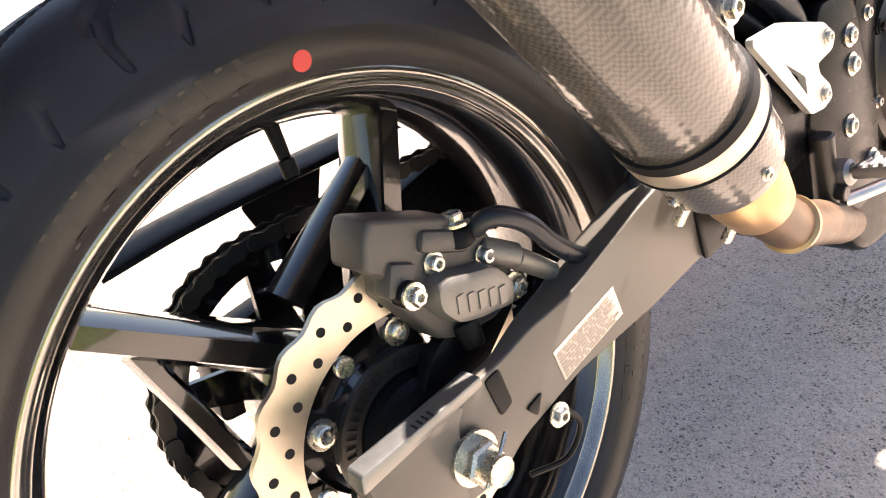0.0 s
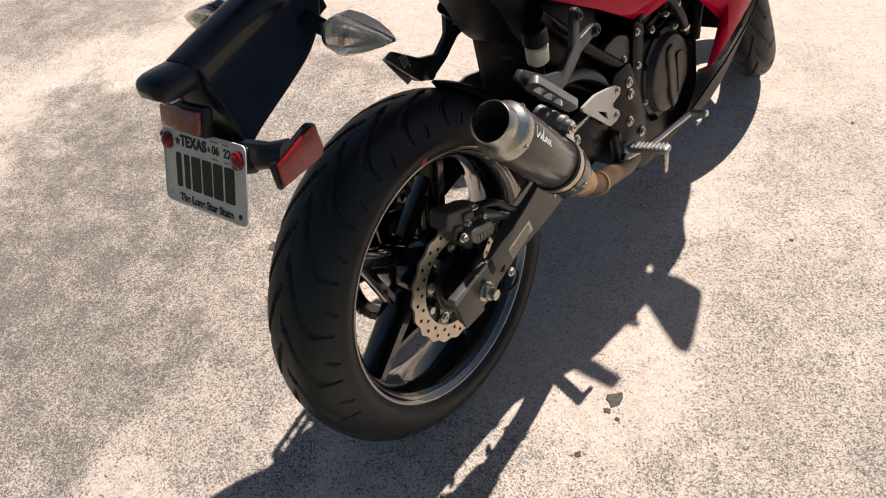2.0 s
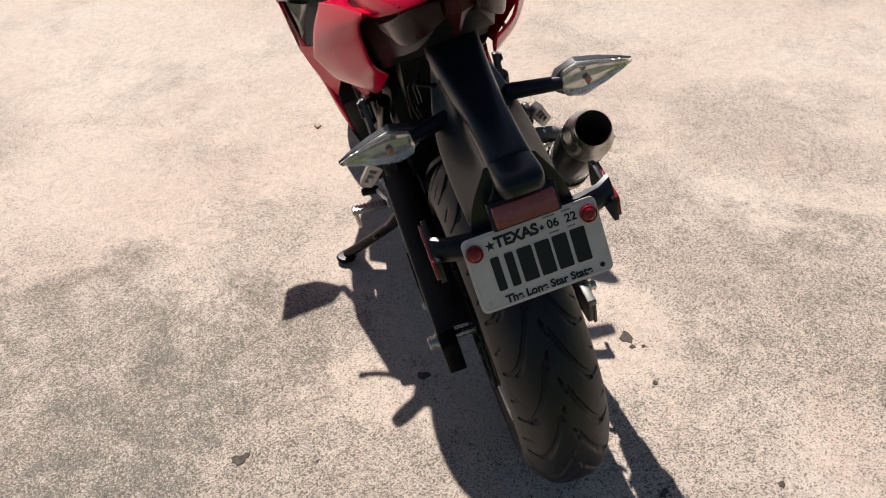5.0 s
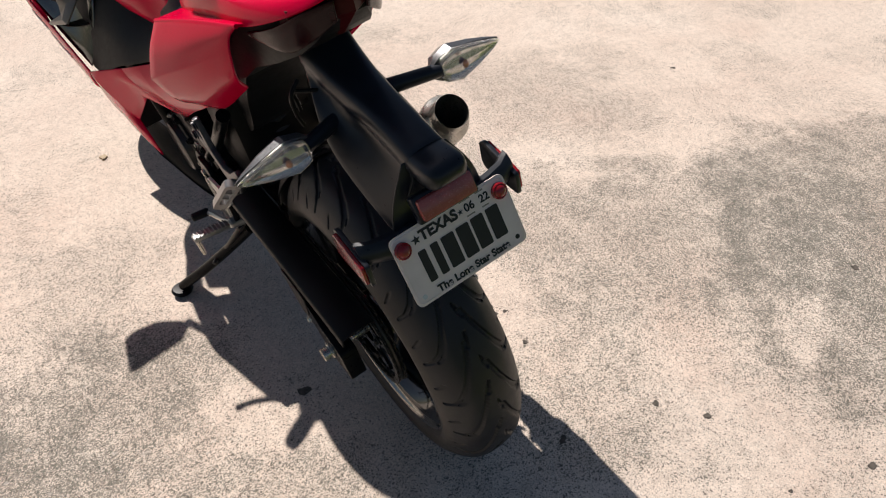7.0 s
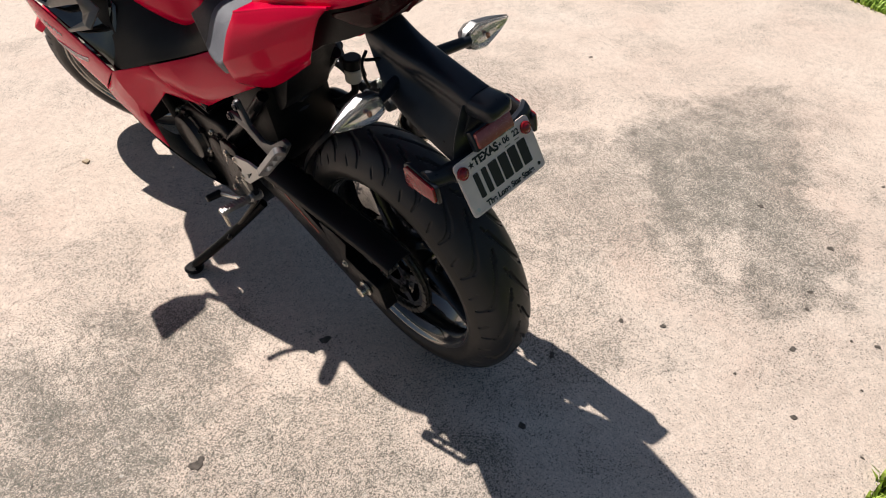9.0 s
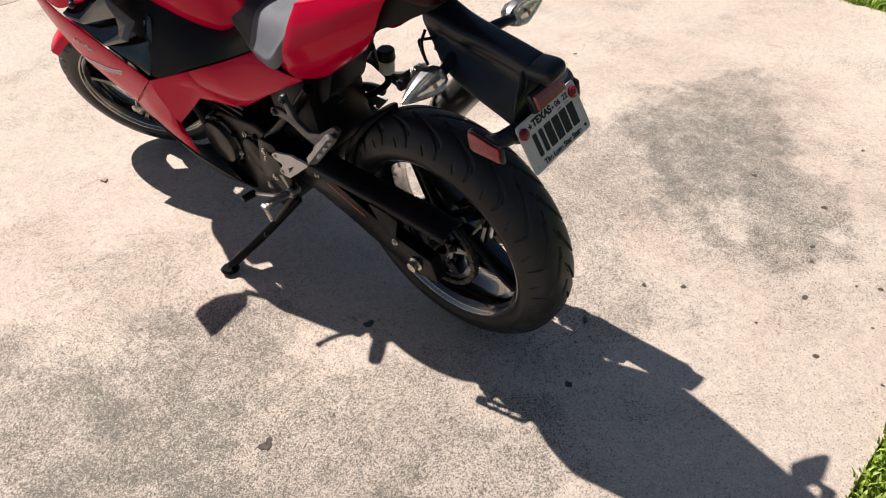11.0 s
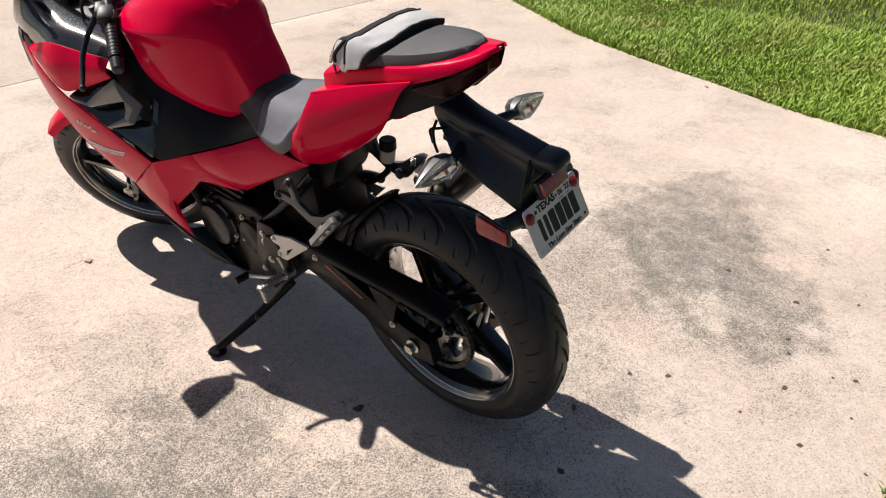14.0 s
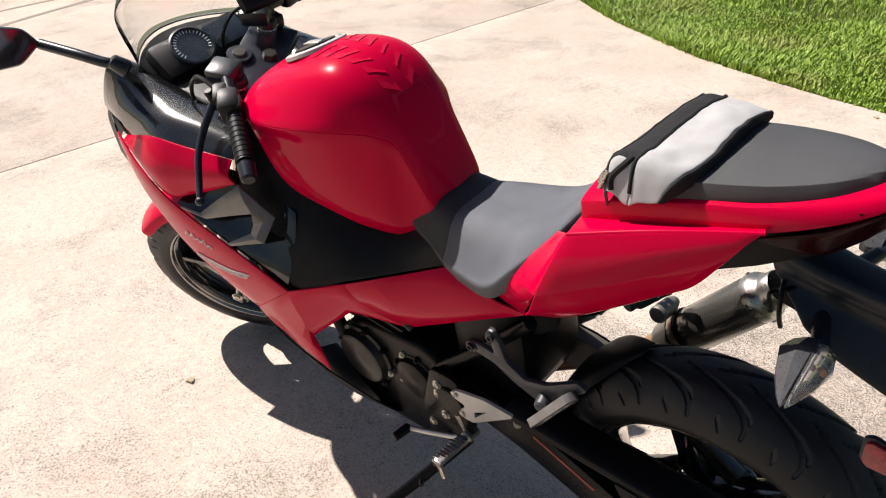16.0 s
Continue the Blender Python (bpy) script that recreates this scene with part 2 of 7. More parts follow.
SILVER = material("silver_paint", (0.55, 0.54, 0.51), 0.38, 0.35, vary=0.06, scale=60)
STEEL = material("bolt_steel", (0.58, 0.55, 0.48), 0.28, 0.95, vary=0.15, scale=90)
DISC = material("disc_steel", (0.60, 0.53, 0.42), 0.33, 0.9, vary=0.10, scale=60, bump=0.1, bump_scale=800)
ADJUST = material("brushed_adjuster", (0.24, 0.24, 0.23), 0.42, 0.75, bump=0.1, bump_scale=600, vary=0.12, scale=40)
LIP = material("rim_lip_reflection", (0.30, 0.29, 0.27), 0.14, 0.9, vary=0.12, scale=40, rough_vary=0.05)
TITAN = material("brushed_titanium", (0.46, 0.44, 0.41), 0.30, 0.95, vary=0.12, scale=70)
TAN = material("heat_tinted_pipe", (0.50, 0.33, 0.17), 0.36, 0.85, vary=0.25, scale=30)
RUST = material("heat_browned_pipe", (0.11, 0.065, 0.036), 0.45, 0.6, vary=0.4, scale=25)
CALIPER = material("caliper_grey", (0.085, 0.080, 0.075), 0.48, 0.3, bump=0.3, bump_scale=500, vary=0.15, scale=30)
CALTOP = material("caliper_face_grey", (0.20, 0.19, 0.175), 0.42, 0.4, bump=0.2, bump_scale=500, vary=0.1, scale=30)
CARBON = carbon_material()
SOOT_SHADE = material("soot_and_hole_shade", (0.006, 0.006, 0.006), 0.9, vary=0.3)
VINYL = material("seat_vinyl", (0.016, 0.0165, 0.019), 0.50, bump=0.5, bump_scale=1400, vary=0.2, scale=20)
VINYL2 = material("seat_top_vinyl", (0.092, 0.100, 0.118), 0.55, bump=0.7, bump_scale=1600, vary=0.12, scale=20)
VINYL3 = material("pillion_vinyl", (0.0484, 0.0490, 0.0528), 0.55, bump=0.7, bump_scale=1600, vary=0.12, scale=20)
FABRIC = material("bag_fabric", (0.47, 0.465, 0.465), 0.9, bump=0.6, bump_scale=1500, vary=0.10, scale=30, spec=0.2)
FABRIC_M = material("bag_worn_fabric", (0.115, 0.11, 0.105), 0.9, bump=0.6, bump_scale=1500, vary=0.25, scale=40, spec=0.2)
FABRIC_D = material("bag_dark_fabric", (0.022, 0.022, 0.023), 0.85, bump=0.6, bump_scale=1500, vary=0.2, scale=30, spec=0.2)
PLATE = material("plate_white", (0.92, 0.78, 0.73), 0.36, 0.0, vary=0.05, scale=40)
INK = material("plate_ink", (0.012, 0.012, 0.013), 0.5)
LABEL = material("paper_label", (0.62, 0.57, 0.48), 0.55, vary=0.06)
LABELINK = material("label_ink", (0.33, 0.27, 0.22), 0.6)
REDLENS = material("red_reflector", (0.30, 0.008, 0.014), 0.18, coat=0.4, bump=0.5, bump_scale=700, vary=0.25, scale=150)
DULLRED = material("dull_red_reflector", (0.36, 0.075, 0.07), 0.25, coat=0.6, bump=0.3, bump_scale=700, vary=0.15, scale=100)
REARLENS = material("red_lens", (0.050, 0.004, 0.006), 0.34, coat=0.06, spec=0.08, vary=0.25, scale=60)
TAILRED = material("dark_red_lens", (0.018, 0.0007, 0.002), 0.22, coat=0.05, vary=0.35, scale=30, spec=0.12)
RESIN = material("milky_plastic", (0.60, 0.55, 0.45), 0.45, vary=0.06)
AMBER = material("amber_bulb", (0.40, 0.16, 0.08), 0.3)
# mirror metal darkened, so a dark reflection is put into its colour
MIRROR = material("dimmed_mirror", (0.30, 0.32, 0.35), 0.03, 1.0, vary=0.03)
CHROME = material("reflector_chrome", (0.78, 0.77, 0.75), 0.12, 1.0, vary=0.05)
SILVERED = material("silvered_plastic", (0.60, 0.585, 0.56), 0.14, 0.85, vary=0.22, scale=90)
ORANGE = material("orange_mark", (0.30, 0.055, 0.030), 0.5)
WHITEMARK = material("white_print", (0.72, 0.72, 0.70), 0.5)
GREYPRINT = material("silver_print", (0.72, 0.68, 0.66), 0.45)
PAD = material("red_clear_pad", (0.58, 0.0005, 0.034), 0.22, 0.0, coat=0.55, vary=0.06, scale=200, spec=0.1)
LENS = clear_material("clear_lens", (0.97, 0.97, 0.96), 0.04, 0.94)
SCREEN = clear_material("clear_screen", (0.90, 0.90, 0.90), 0.01)
DIAL = material("dial_glass", (0.02, 0.026, 0.034), 0.08, coat=1.0, vary=0.2)
CONCRETE = concrete_material()
SOIL = material("lawn_soil", (0.075, 0.085, 0.03), 0.95, vary=0.4, scale=6, bump=0.6, bump_scale=60)
GRASS = leaf_material("grass_blade", (0.15, 0.27, 0.022), (0.44, 0.58, 0.085))
DRY = material("dry_leaf", (0.42, 0.33, 0.22), 0.8, vary=0.3, scale=200)
CHIP = material("dark_chip", (0.085, 0.072, 0.06), 0.9, vary=0.4, scale=120)
CAULK_BAND = material("joint_filler_and_band", (0.27, 0.23, 0.19), 0.9, vary=0.3, scale=40)


# ---- mesh tools ----
def V(*a):
    return Vector(a)


def finish(bm, name, mat, parent=None, label="", smooth=38, shell=0.0, bevel=0.0015):
    """Link a bmesh as one mesh object; shell: the wall thickness given to an open panel."""
    bmesh.ops.recalc_face_normals(bm, faces=bm.faces)
    me = bpy.data.meshes.new(name)
    bm.to_mesh(me)
    bm.free()
    me.materials.append(mat)
    if smooth:
        me.shade_smooth()
        me.set_sharp_from_angle(angle=radians(smooth))
    ob = new(name, me)
    ob.parent = parent
    if shell:
        md = ob.modifiers.new("wall", "SOLIDIFY")
        md.thickness, md.offset = shell, 0.0
        md = ob.modifiers.new("edge", "BEVEL")
        md.width, md.segments, md.limit_method = bevel, 2, "ANGLE"
    if label:
        ob["label"] = label
    return ob


def part(name, bm, mat, parent, label="", smooth=38, shell=0.0, bevel=0.0015):
    return finish(bm, name, mat, parent, label, smooth, shell, bevel)


def bevel_all(bm, width, seg=2, angle=35):
    edges = [e for e in bm.edges if e.is_manifold and len(e.link_faces) == 2 and e.calc_face_angle(0) > radians(angle)]
    if edges and width:
        bmesh.ops.bevel(bm, geom=edges, offset=width, segments=seg, affect="EDGES", profile=0.5, clamp_overlap=True)


def box(bm, c, size, rot=None, bevel=0.002):
    """A bevelled block added to bm."""
    t = bmesh.new()
    bmesh.ops.create_cube(t, size=1.0)
    bmesh.ops.scale(t, vec=size, verts=t.verts)
    bevel_all(t, bevel)
    m = Matrix.Translation(c) @ (Euler([radians(a) for a in rot]).to_matrix().to_4x4() if rot else Matrix())
    t.transform(m)
    join(bm, t)
    return bm


def join(bm, t):
    me = bpy.data.meshes.new("tmp")
    t.to_mesh(me)
    t.free()
    bm.from_mesh(me)
    bpy.data.meshes.remove(me)


def prism(bm, outline, x0, x1, bevel=0.002, seg=2):
    """A plate with an outline of (y, z), from x0 to x1."""
    t = bmesh.new()
    a = [t.verts.new((x0, y, z)) for y, z in outline]
    b = [t.verts.new((x1, y, z)) for y, z in outline]
    n = len(outline)
    t.faces.new(a)
    t.faces.new(b[::-1])
    for i in range(n):
        t.faces.new((a[i], b[i], b[(i + 1) % n], a[(i + 1) % n]))
    bmesh.ops.recalc_face_normals(t, faces=t.faces)
    bevel_all(t, bevel, seg)
    join(bm, t)
    return bm


def holed_plate(bm, outer, inner, x0, x1):
    """A flat plate (y, z) with one opening, from x0 to x1."""
    t = bmesh.new()
    loops = []
    for outline in (outer, inner):
        vs = [t.verts.new((x0, y, z)) for y, z in outline]
        loops += [t.edges.new((vs[k], vs[(k + 1) % len(vs)])) for k in range(len(vs))]
    bmesh.ops.triangle_fill(t, use_beauty=True, use_dissolve=False, edges=loops)
    got = bmesh.ops.extrude_face_region(t, geom=list(t.faces))
    for v in got["geom"]:
        if isinstance(v, bmesh.types.BMVert):
            v.co.x = x1
    bmesh.ops.recalc_face_normals(t, faces=t.faces)
    join(bm, t)
    return bm


def rounded(outline, r, seg=4):
    """Round the corners of a closed 2D outline."""
    out = []
    n = len(outline)
    for i in range(n):
        p, a, b = Vector(outline[i]), Vector(outline[i - 1]), Vector(outline[(i + 1) % n])
        d = min(r, (a - p).length * 0.45, (b - p).length * 0.45)
        s, e = p + (a - p).normalized() * d, p + (b - p).normalized() * d
        for k in range(seg + 1):
            u = k / seg
            out.append(tuple(s * (1 - u) ** 2 + p * 2 * u * (1 - u) + e * u * u))
    return out


def basis(d):
    d = Vector(d).normalized()
    s = d.cross(Vector((0, 0, 1)) if abs(d.z) < 0.9 else Vector((1, 0, 0))).normalized()
    return s, d.cross(s).normalized(), d


def revolve(bm, profile, p0, axis, seg=48, closed=False):
    """Turn a profile of (distance along the axis, radius) round the axis."""
    s, u, d = basis(axis)
    p0 = Vector(p0)
    rings = []
    for a, r in profile:
        c = p0 + d * a
        if r < 1e-6:
            rings.append([bm.verts.new(c)])
        else:
            rings.append([bm.verts.new(c + (s * math.cos(k * math.tau / seg) + u * math.sin(k * math.tau / seg)) * r) for k in range(seg)])
    pairs = list(zip(rings, rings[1:]))
    if closed:
        pairs.append((rings[-1], rings[0]))
    for a, b in pairs:
        for k in range(seg):
            q = [a[k % len(a)], a[(k + 1) % len(a)], b[(k + 1) % len(b)], b[k % len(b)]]
            q = list(dict.fromkeys(q))
            if len(q) > 2:
                bm.faces.new(q)
    return bm


def rod(bm, a, b, r0, r1=None, seg=16, chamfer=0.0):
    """A capped round bar from a to b."""
    a, b = Vector(a), Vector(b)
    r1 = r0 if r1 is None else r1
    h = (b - a).length
    c = min(chamfer, h * 0.4, r0 * 0.8, r1 * 0.8)
    prof = [(0, 0), (0, r0 - c), (c, r0), (h - c, r1), (h, r1 - c), (h, 0)] if c else [(0, 0), (0, r0), (h, r1), (h, 0)]
    return revolve(bm, prof, a, b - a, seg)


def spline(points, n=8):
    """Points along a smooth curve through the given ones."""
    p = [Vector(q) for q in points]
    p = [p[0] * 2 - p[1]] + p + [p[-1] * 2 - p[-2]]
    out = []
    for i in range(1, len(p) - 2):
        for k in range(n):
            t = k / n
            a, b, c, d = p[i - 1], p[i], p[i + 1], p[i + 2]
            out.append(0.5 * ((2 * b) + (c - a) * t + (2 * a - 5 * b + 4 * c - d) * t * t + (3 * b - a - 3 * c + d) * t ** 3))
    out.append(p[-2])
    return out


def tube(bm, points, r, seg=12, n=8, smooth=True, radii=None):
    """A hose or pipe through the points."""
    pts = spline(points, n) if smooth else [Vector(q) for q in points]
    ref = None
    rings = []
    for i, p in enumerate(pts):
        d = (pts[min(i + 1, len(pts) - 1)] - pts[max(i - 1, 0)]).normalized()
        if ref is None:
            ref = basis(d)[0]
        s = (ref - d * ref.dot(d)).normalized()
        ref = s
        u = d.cross(s)
        rad = r if radii is None else radii[0] + (radii[1] - radii[0]) * i / (len(pts) - 1)
        rings.append([bm.verts.new(p + (s * math.cos(k * math.tau / seg) + u * math.sin(k * math.tau / seg)) * rad) for k in range(seg)])
    for a, b in zip(rings, rings[1:]):
        for k in range(seg):
            bm.faces.new((a[k], a[(k + 1) % seg], b[(k + 1) % seg], b[k]))
    bm.faces.new(rings[0][::-1])
    bm.faces.new(rings[-1])
    return bm


def loft(bm, rings, caps=True, closed=True):
    """Skin closed rings of equal length."""
    vs = [[bm.verts.new(p) for p in r] for r in rings]
    n = len(vs[0])
    for a, b in zip(vs, vs[1:]):
        for k in range(n if closed else n - 1):
            bm.faces.new((a[k], a[(k + 1) % n], b[(k + 1) % n], b[k]))
    if caps and closed:
        bm.faces.new(vs[0][::-1])
        bm.faces.new(vs[-1])
    return bm


def smooth_rows(rows, nu, nv):
    """Refine a coarse grid of control points into a smooth one."""
    cols = [spline(r, nu) for r in rows]
    return [list(r) for r in zip(*[spline(c, nv) for c in zip(*cols)])]


def sheet(rows, nu=6, nv=6, mirror=False):
    """An open curved panel through a grid of control points; mirrored across the middle if asked."""
    bm = bmesh.new()
    grid = smooth_rows(rows, nu, nv)
    loft(bm, [[Vector((-p.x, p.y, p.z)) if mirror else p for p in r] for r in grid], caps=False, closed=False)
    return bm


def creased(rows, nu=5, mirror=False, straight=False, bulge=0.0):
    """A panel with a sharp crease along each row of control points, the strips between them nearly flat."""
    lines = [[Vector(p) for p in r] if straight else spline(r, nu) for r in rows]
    if straight:
        lines = [[r[0]] + [q for a, b in zip(r, r[1:]) for q in (a.lerp(b, 0.5), b)] for r in lines]
    grid = [lines[0]]
    for a, b in zip(lines, lines[1:]):
        for t in (0.34, 0.67, 1.0):
            grid.append([p.lerp(q, t) + Vector((-bulge * 4 * t * (1 - t), 0, 0)) for p, q in zip(a, b)])
    bm = bmesh.new()
    loft(bm, [[Vector((-p.x, p.y, p.z)) if mirror else p for p in r] for r in grid], caps=False, closed=False)
    return bm


def flip(p):
    return (-p[0], p[1], p[2])


def bolt(bm, p, d, r=0.006, h=0.005, hexed=True):
    """A bolt head on a washer, standing on p along d."""
    d = Vector(d).normalized()
    p = Vector(p)
    revolve(bm, [(0, 0), (0, r * 1.45), (h * 0.25, r * 1.45), (h * 0.3, r * 1.05), (h * 0.3, 0)], p, d, 16)
    revolve(bm, [(h * 0.28, 0), (h * 0.28, r), (h * 0.85, r), (h, r * 0.82), (h, r * 0.5), (h * 0.55, r * 0.42), (h * 0.55, 0)], p, d, 6 if hexed else 18)
    return bm


def empty(name, m):
    ob = new(name)
    ob.matrix_world = m
    return ob


# ---- the place: concrete drive in two slabs, lawn round it ----
GROUND_Z = -0.004


def lawn_edge(y):
    """The drive's border with the far lawn: x at a given y."""
    k = [(-0.95, 2.83), (-0.35, 2.83), (0.1, 2.86), (0.49, 2.97), (1.0, 3.08), (1.75, 3.31), (2.58, 3.74), (3.05, 4.06), (4.0, 4.75), (6.0, 6.6), (9.0, 10.0), (14.0, 17.0)]
    return float(np.interp(y, [p[0] for p in k], [p[1] for p in k]))


bm = bmesh.new()
bmesh.ops.create_grid(bm, x_segments=40, y_segments=40, size=300)
bmesh.ops.translate(bm, vec=(0, 0, GROUND_Z - 0.03), verts=bm.verts)
tagged(finish(bm, "ground", SOIL, smooth=0), "dark soil under green lawn", "ground", kind="structure")


def slab(y0, y1, label):
    """One cast slab of the drive, with a rounded upper edge."""
    bm = bmesh.new()
    ys = np.arange(y0, y1 + 1e-6, (y1 - y0) / 24)
    right = [(lawn_edge(y) + 0.012 * noise.noise((y * 3.1, 0.3, 0)), y) for y in ys]
    o = [(-14.0, y0)] + right + [(-14.0, y1)]
    top = [bm.verts.new((x, y, GROUND_Z)) for x, y in o]
    low = [bm.verts.new((x, y, GROUND_Z - 0.12)) for x, y in o]
    bm.faces.new(top)
    for i in range(len(o)):
        j = (i + 1) % len(o)
        bm.faces.new((top[i], low[i], low[j], top[j]))
    bmesh.ops.recalc_face_normals(bm, faces=bm.faces)
    edges = [e for e in bm.edges if all(abs(v.co.z - GROUND_Z) < 1e-6 for v in e.verts)]
    bmesh.ops.bevel(bm, geom=edges, offset=0.006, segments=2, affect="EDGES", profile=0.5)
    return tagged(finish(bm, "pavement", CONCRETE), label, "driveway", kind="structure")


slab(-0.95, 3.3815, "pale weathered concrete drive with grey mildew blotches")
slab(3.3885, 14.0, "pale weathered concrete drive beyond the joint")
bm = bmesh.new()
box(bm, (-4.0, 3.385, GROUND_Z - 0.02), (17.0, 0.0068, 0.03), None, 0.0)
tagged(finish(bm, "expansion_joint", CAULK_BAND), "dark filler in the joint between two concrete slabs", "joint", kind="structure")


def grass(name, boxes, count, label, seed):
    """A lawn of separate blades, each bent and tapered."""
    rng = np.random.default_rng(seed)
    co, faces = [], []
    n = 0
    for x0, x1, y0, y1, share in boxes:
        k = int(count * share)
        px, py = rng.uniform(x0, x1, k), rng.uniform(y0, y1, k)
        edge = np.interp(py, [-0.95, -0.35, 0.1, 0.49, 1.0, 1.75, 2.58, 3.05, 4.0, 6.0, 9.0, 14.0], [2.83, 2.83, 2.86, 2.97, 3.08, 3.31, 3.74, 4.06, 4.75, 6.6, 10.0, 17.0])
        keep = (px > edge - 0.015) | (py < -0.945)
        px, py = px[keep], py[keep]
        k = len(px)
        h = rng.uniform(0.03, 0.075, k) * (0.75 + 0.5 * np.sin(px * 3.1 + 1) * np.sin(py * 2.7))
        a = rng.uniform(0, math.tau, k)
        w = rng.uniform(0.0025, 0.0055, k)
        lean = rng.uniform(0.3, 1.1, k) * h
        dx, dy = np.cos(a), np.sin(a)
        z0 = np.full(k, GROUND_Z - 0.03)
        p = np.stack([
            np.stack([px - dy * w, py + dx * w, z0], -1), np.stack([px + dy * w, py - dx * w, z0], -1),
            np.stack([px + dx * lean * 0.4 + dy * w * 0.8, py + dy * lean * 0.4 - dx * w * 0.8, z0 + 0.02 + h * 0.6], -1),
            np.stack([px + dx * lean * 0.4 - dy * w * 0.8, py + dy * lean * 0.4 + dx * w * 0.8, z0 + 0.02 + h * 0.6], -1),
            np.stack([px + dx * lean, py + dy * lean, z0 + 0.02 + h * 0.95], -1)], 1).reshape(-1, 3)
        i = n + np.arange(k) * 5
        co.append(p)
        for q in zip(i, i + 1, i + 2, i + 3):
            faces.append(q)
        for q in zip(i + 3, i + 2, i + 4):
            faces.append(q)
        n += k * 5
    me = bpy.data.meshes.new(name)
    me.from_pydata(np.concatenate(co).tolist(), [], [tuple(int(v) for v in f) for f in faces])
    me.materials.append(GRASS)
    return tagged(new(name, me), label, "lawn", kind="stuff")


grass("lawn_grass", [(2.75, 4.6, -1.2, 3.0, 0.52), (3.4, 7.5, 2.0, 6.0, 0.34), (4.6, 7.5, -1.2, 3.0, 0.14)], 150000, "bright green mown lawn grass beside the drive", 3)
grass("verge_grass", [(-0.2, 2.9, -1.25, -0.94, 1.0)], 14000, "green grass along the drive's near edge", 4)

# ---- the motorcycle: its frame has x to its right, y ahead, z up from the rear axle; it leans on its side stand ----
BIKE = pose(0.0183, -0.004, 0.3164, 0, -9.5, 1.69)
bike = empty("motorcycle", BIKE)
tagged(bike, "red and black sport motorcycle leaning on its side stand on concrete", "motorcycle")
R_TYRE = 0.312


def tyre(name, r, half, rim_r, period, label, seed, centre_m, depth=0.0046):
    """A road tyre with slanted tread grooves cut into its crown."""
    prof = [(0.0, r), (0.28, r * 0.9935), (0.52, r * 0.972), (0.74, r * 0.925), (0.90, r * 0.867), (0.985, r * 0.818), (1.0, r * 0.795),
            (0.975, r * 0.765), (0.90, rim_r + 0.0045), (0.80, rim_r - 0.0025)]
    knots = spline([(u * half, q, 0) for u, q in prof], 9)
    side = [(k.x, k.y) for k in knots]
    line = [(-x, q) for x, q in side[::-1][:-1]] + side
    count = int(round(math.tau * r / period))
    segs = count * 76
    x = np.array([p[0] for p in line])
    rad = np.array([p[1] for p in line])
    phi = np.arange(segs) / segs * math.tau
    P, X = np.meshgrid(phi, x, indexing="ij")
    S = P * r
    u = np.abs(X) / half
    per = math.tau * r / count
    cut = np.zeros_like(S)

    def groove(pts, width, shift, soft=0.0018):
        out = np.full(S.shape, 1e9)
        for k in (-2, -1, 0, 1, 2):
            s0 = (S - np.where(X > 0, 0.0, per * 0.5) - shift * per) % per + k * per
            for (ua, sa), (ub, sb) in zip(pts, pts[1:]):
                ax, ay, bx, by = ua * half, sa, ub * half, sb
                px, py = u * half - ax, s0 - ay
                dx, dy = bx - ax, by - ay
                t = np.clip((px * dx + py * dy) / (dx * dx + dy * dy), 0, 1)
                out = np.minimum(out, np.hypot(px - t * dx, py - t * dy))
        return np.clip((width + soft - out) / soft, 0, 1)

    cut = np.maximum(cut, groove([(0.12, -0.012), (0.26, 0.022), (0.44, 0.056), (0.62, 0.082), (0.76, 0.092), (0.86, 0.093)], 0.0023, 0.0))
    cut = np.maximum(cut, groove([(0.34, 0.000), (0.46, 0.030), (0.60, 0.052), (0.68, 0.057)], 0.0013, 0.40))
    cut = np.maximum(cut, groove([(0.02, 0.000), (0.10, 0.024)], 0.0013, 0.72))
    cut = np.maximum(cut, groove([(0.80, 0.020), (0.90, 0.028)], 0.0010, 0.30))
    edge = np.clip((0.985 - u) / 0.03, 0, 1) * (rad > r * 0.832)[None, :]
    Rr = rad[None, :] - cut * depth * edge
    co = np.stack([X, -Rr * np.sin(P), Rr * np.cos(P)], -1).reshape(-1, 3)
    n = len(x)
    i, j = np.meshgrid(np.arange(segs), np.arange(n - 1), indexing="ij")
    i2 = (i + 1) % segs
    f = np.stack([i * n + j, i * n + j + 1, i2 * n + j + 1, i2 * n + j], -1).reshape(-1, 4)
    me = bpy.data.meshes.new(name)
    me.from_pydata(co.tolist(), [], f.tolist())
    me.transform(centre_m)
    me.materials.append(TREAD)
    me.materials.append(RUBBER)
    # faces of the worn crown, which take the sky-tinted tread colour
    worn = (np.abs(x) / half < 0.93) | (rad > r * 0.86)
    me.polygons.foreach_set("material_index", np.tile(np.where(worn[:-1], 0, 1), segs).astype(np.int32))
    me.shade_smooth()
    me.set_sharp_from_angle(angle=radians(40))
    ob = new(name, me)
    ob.parent = bike
    ob["label"] = label
    return ob


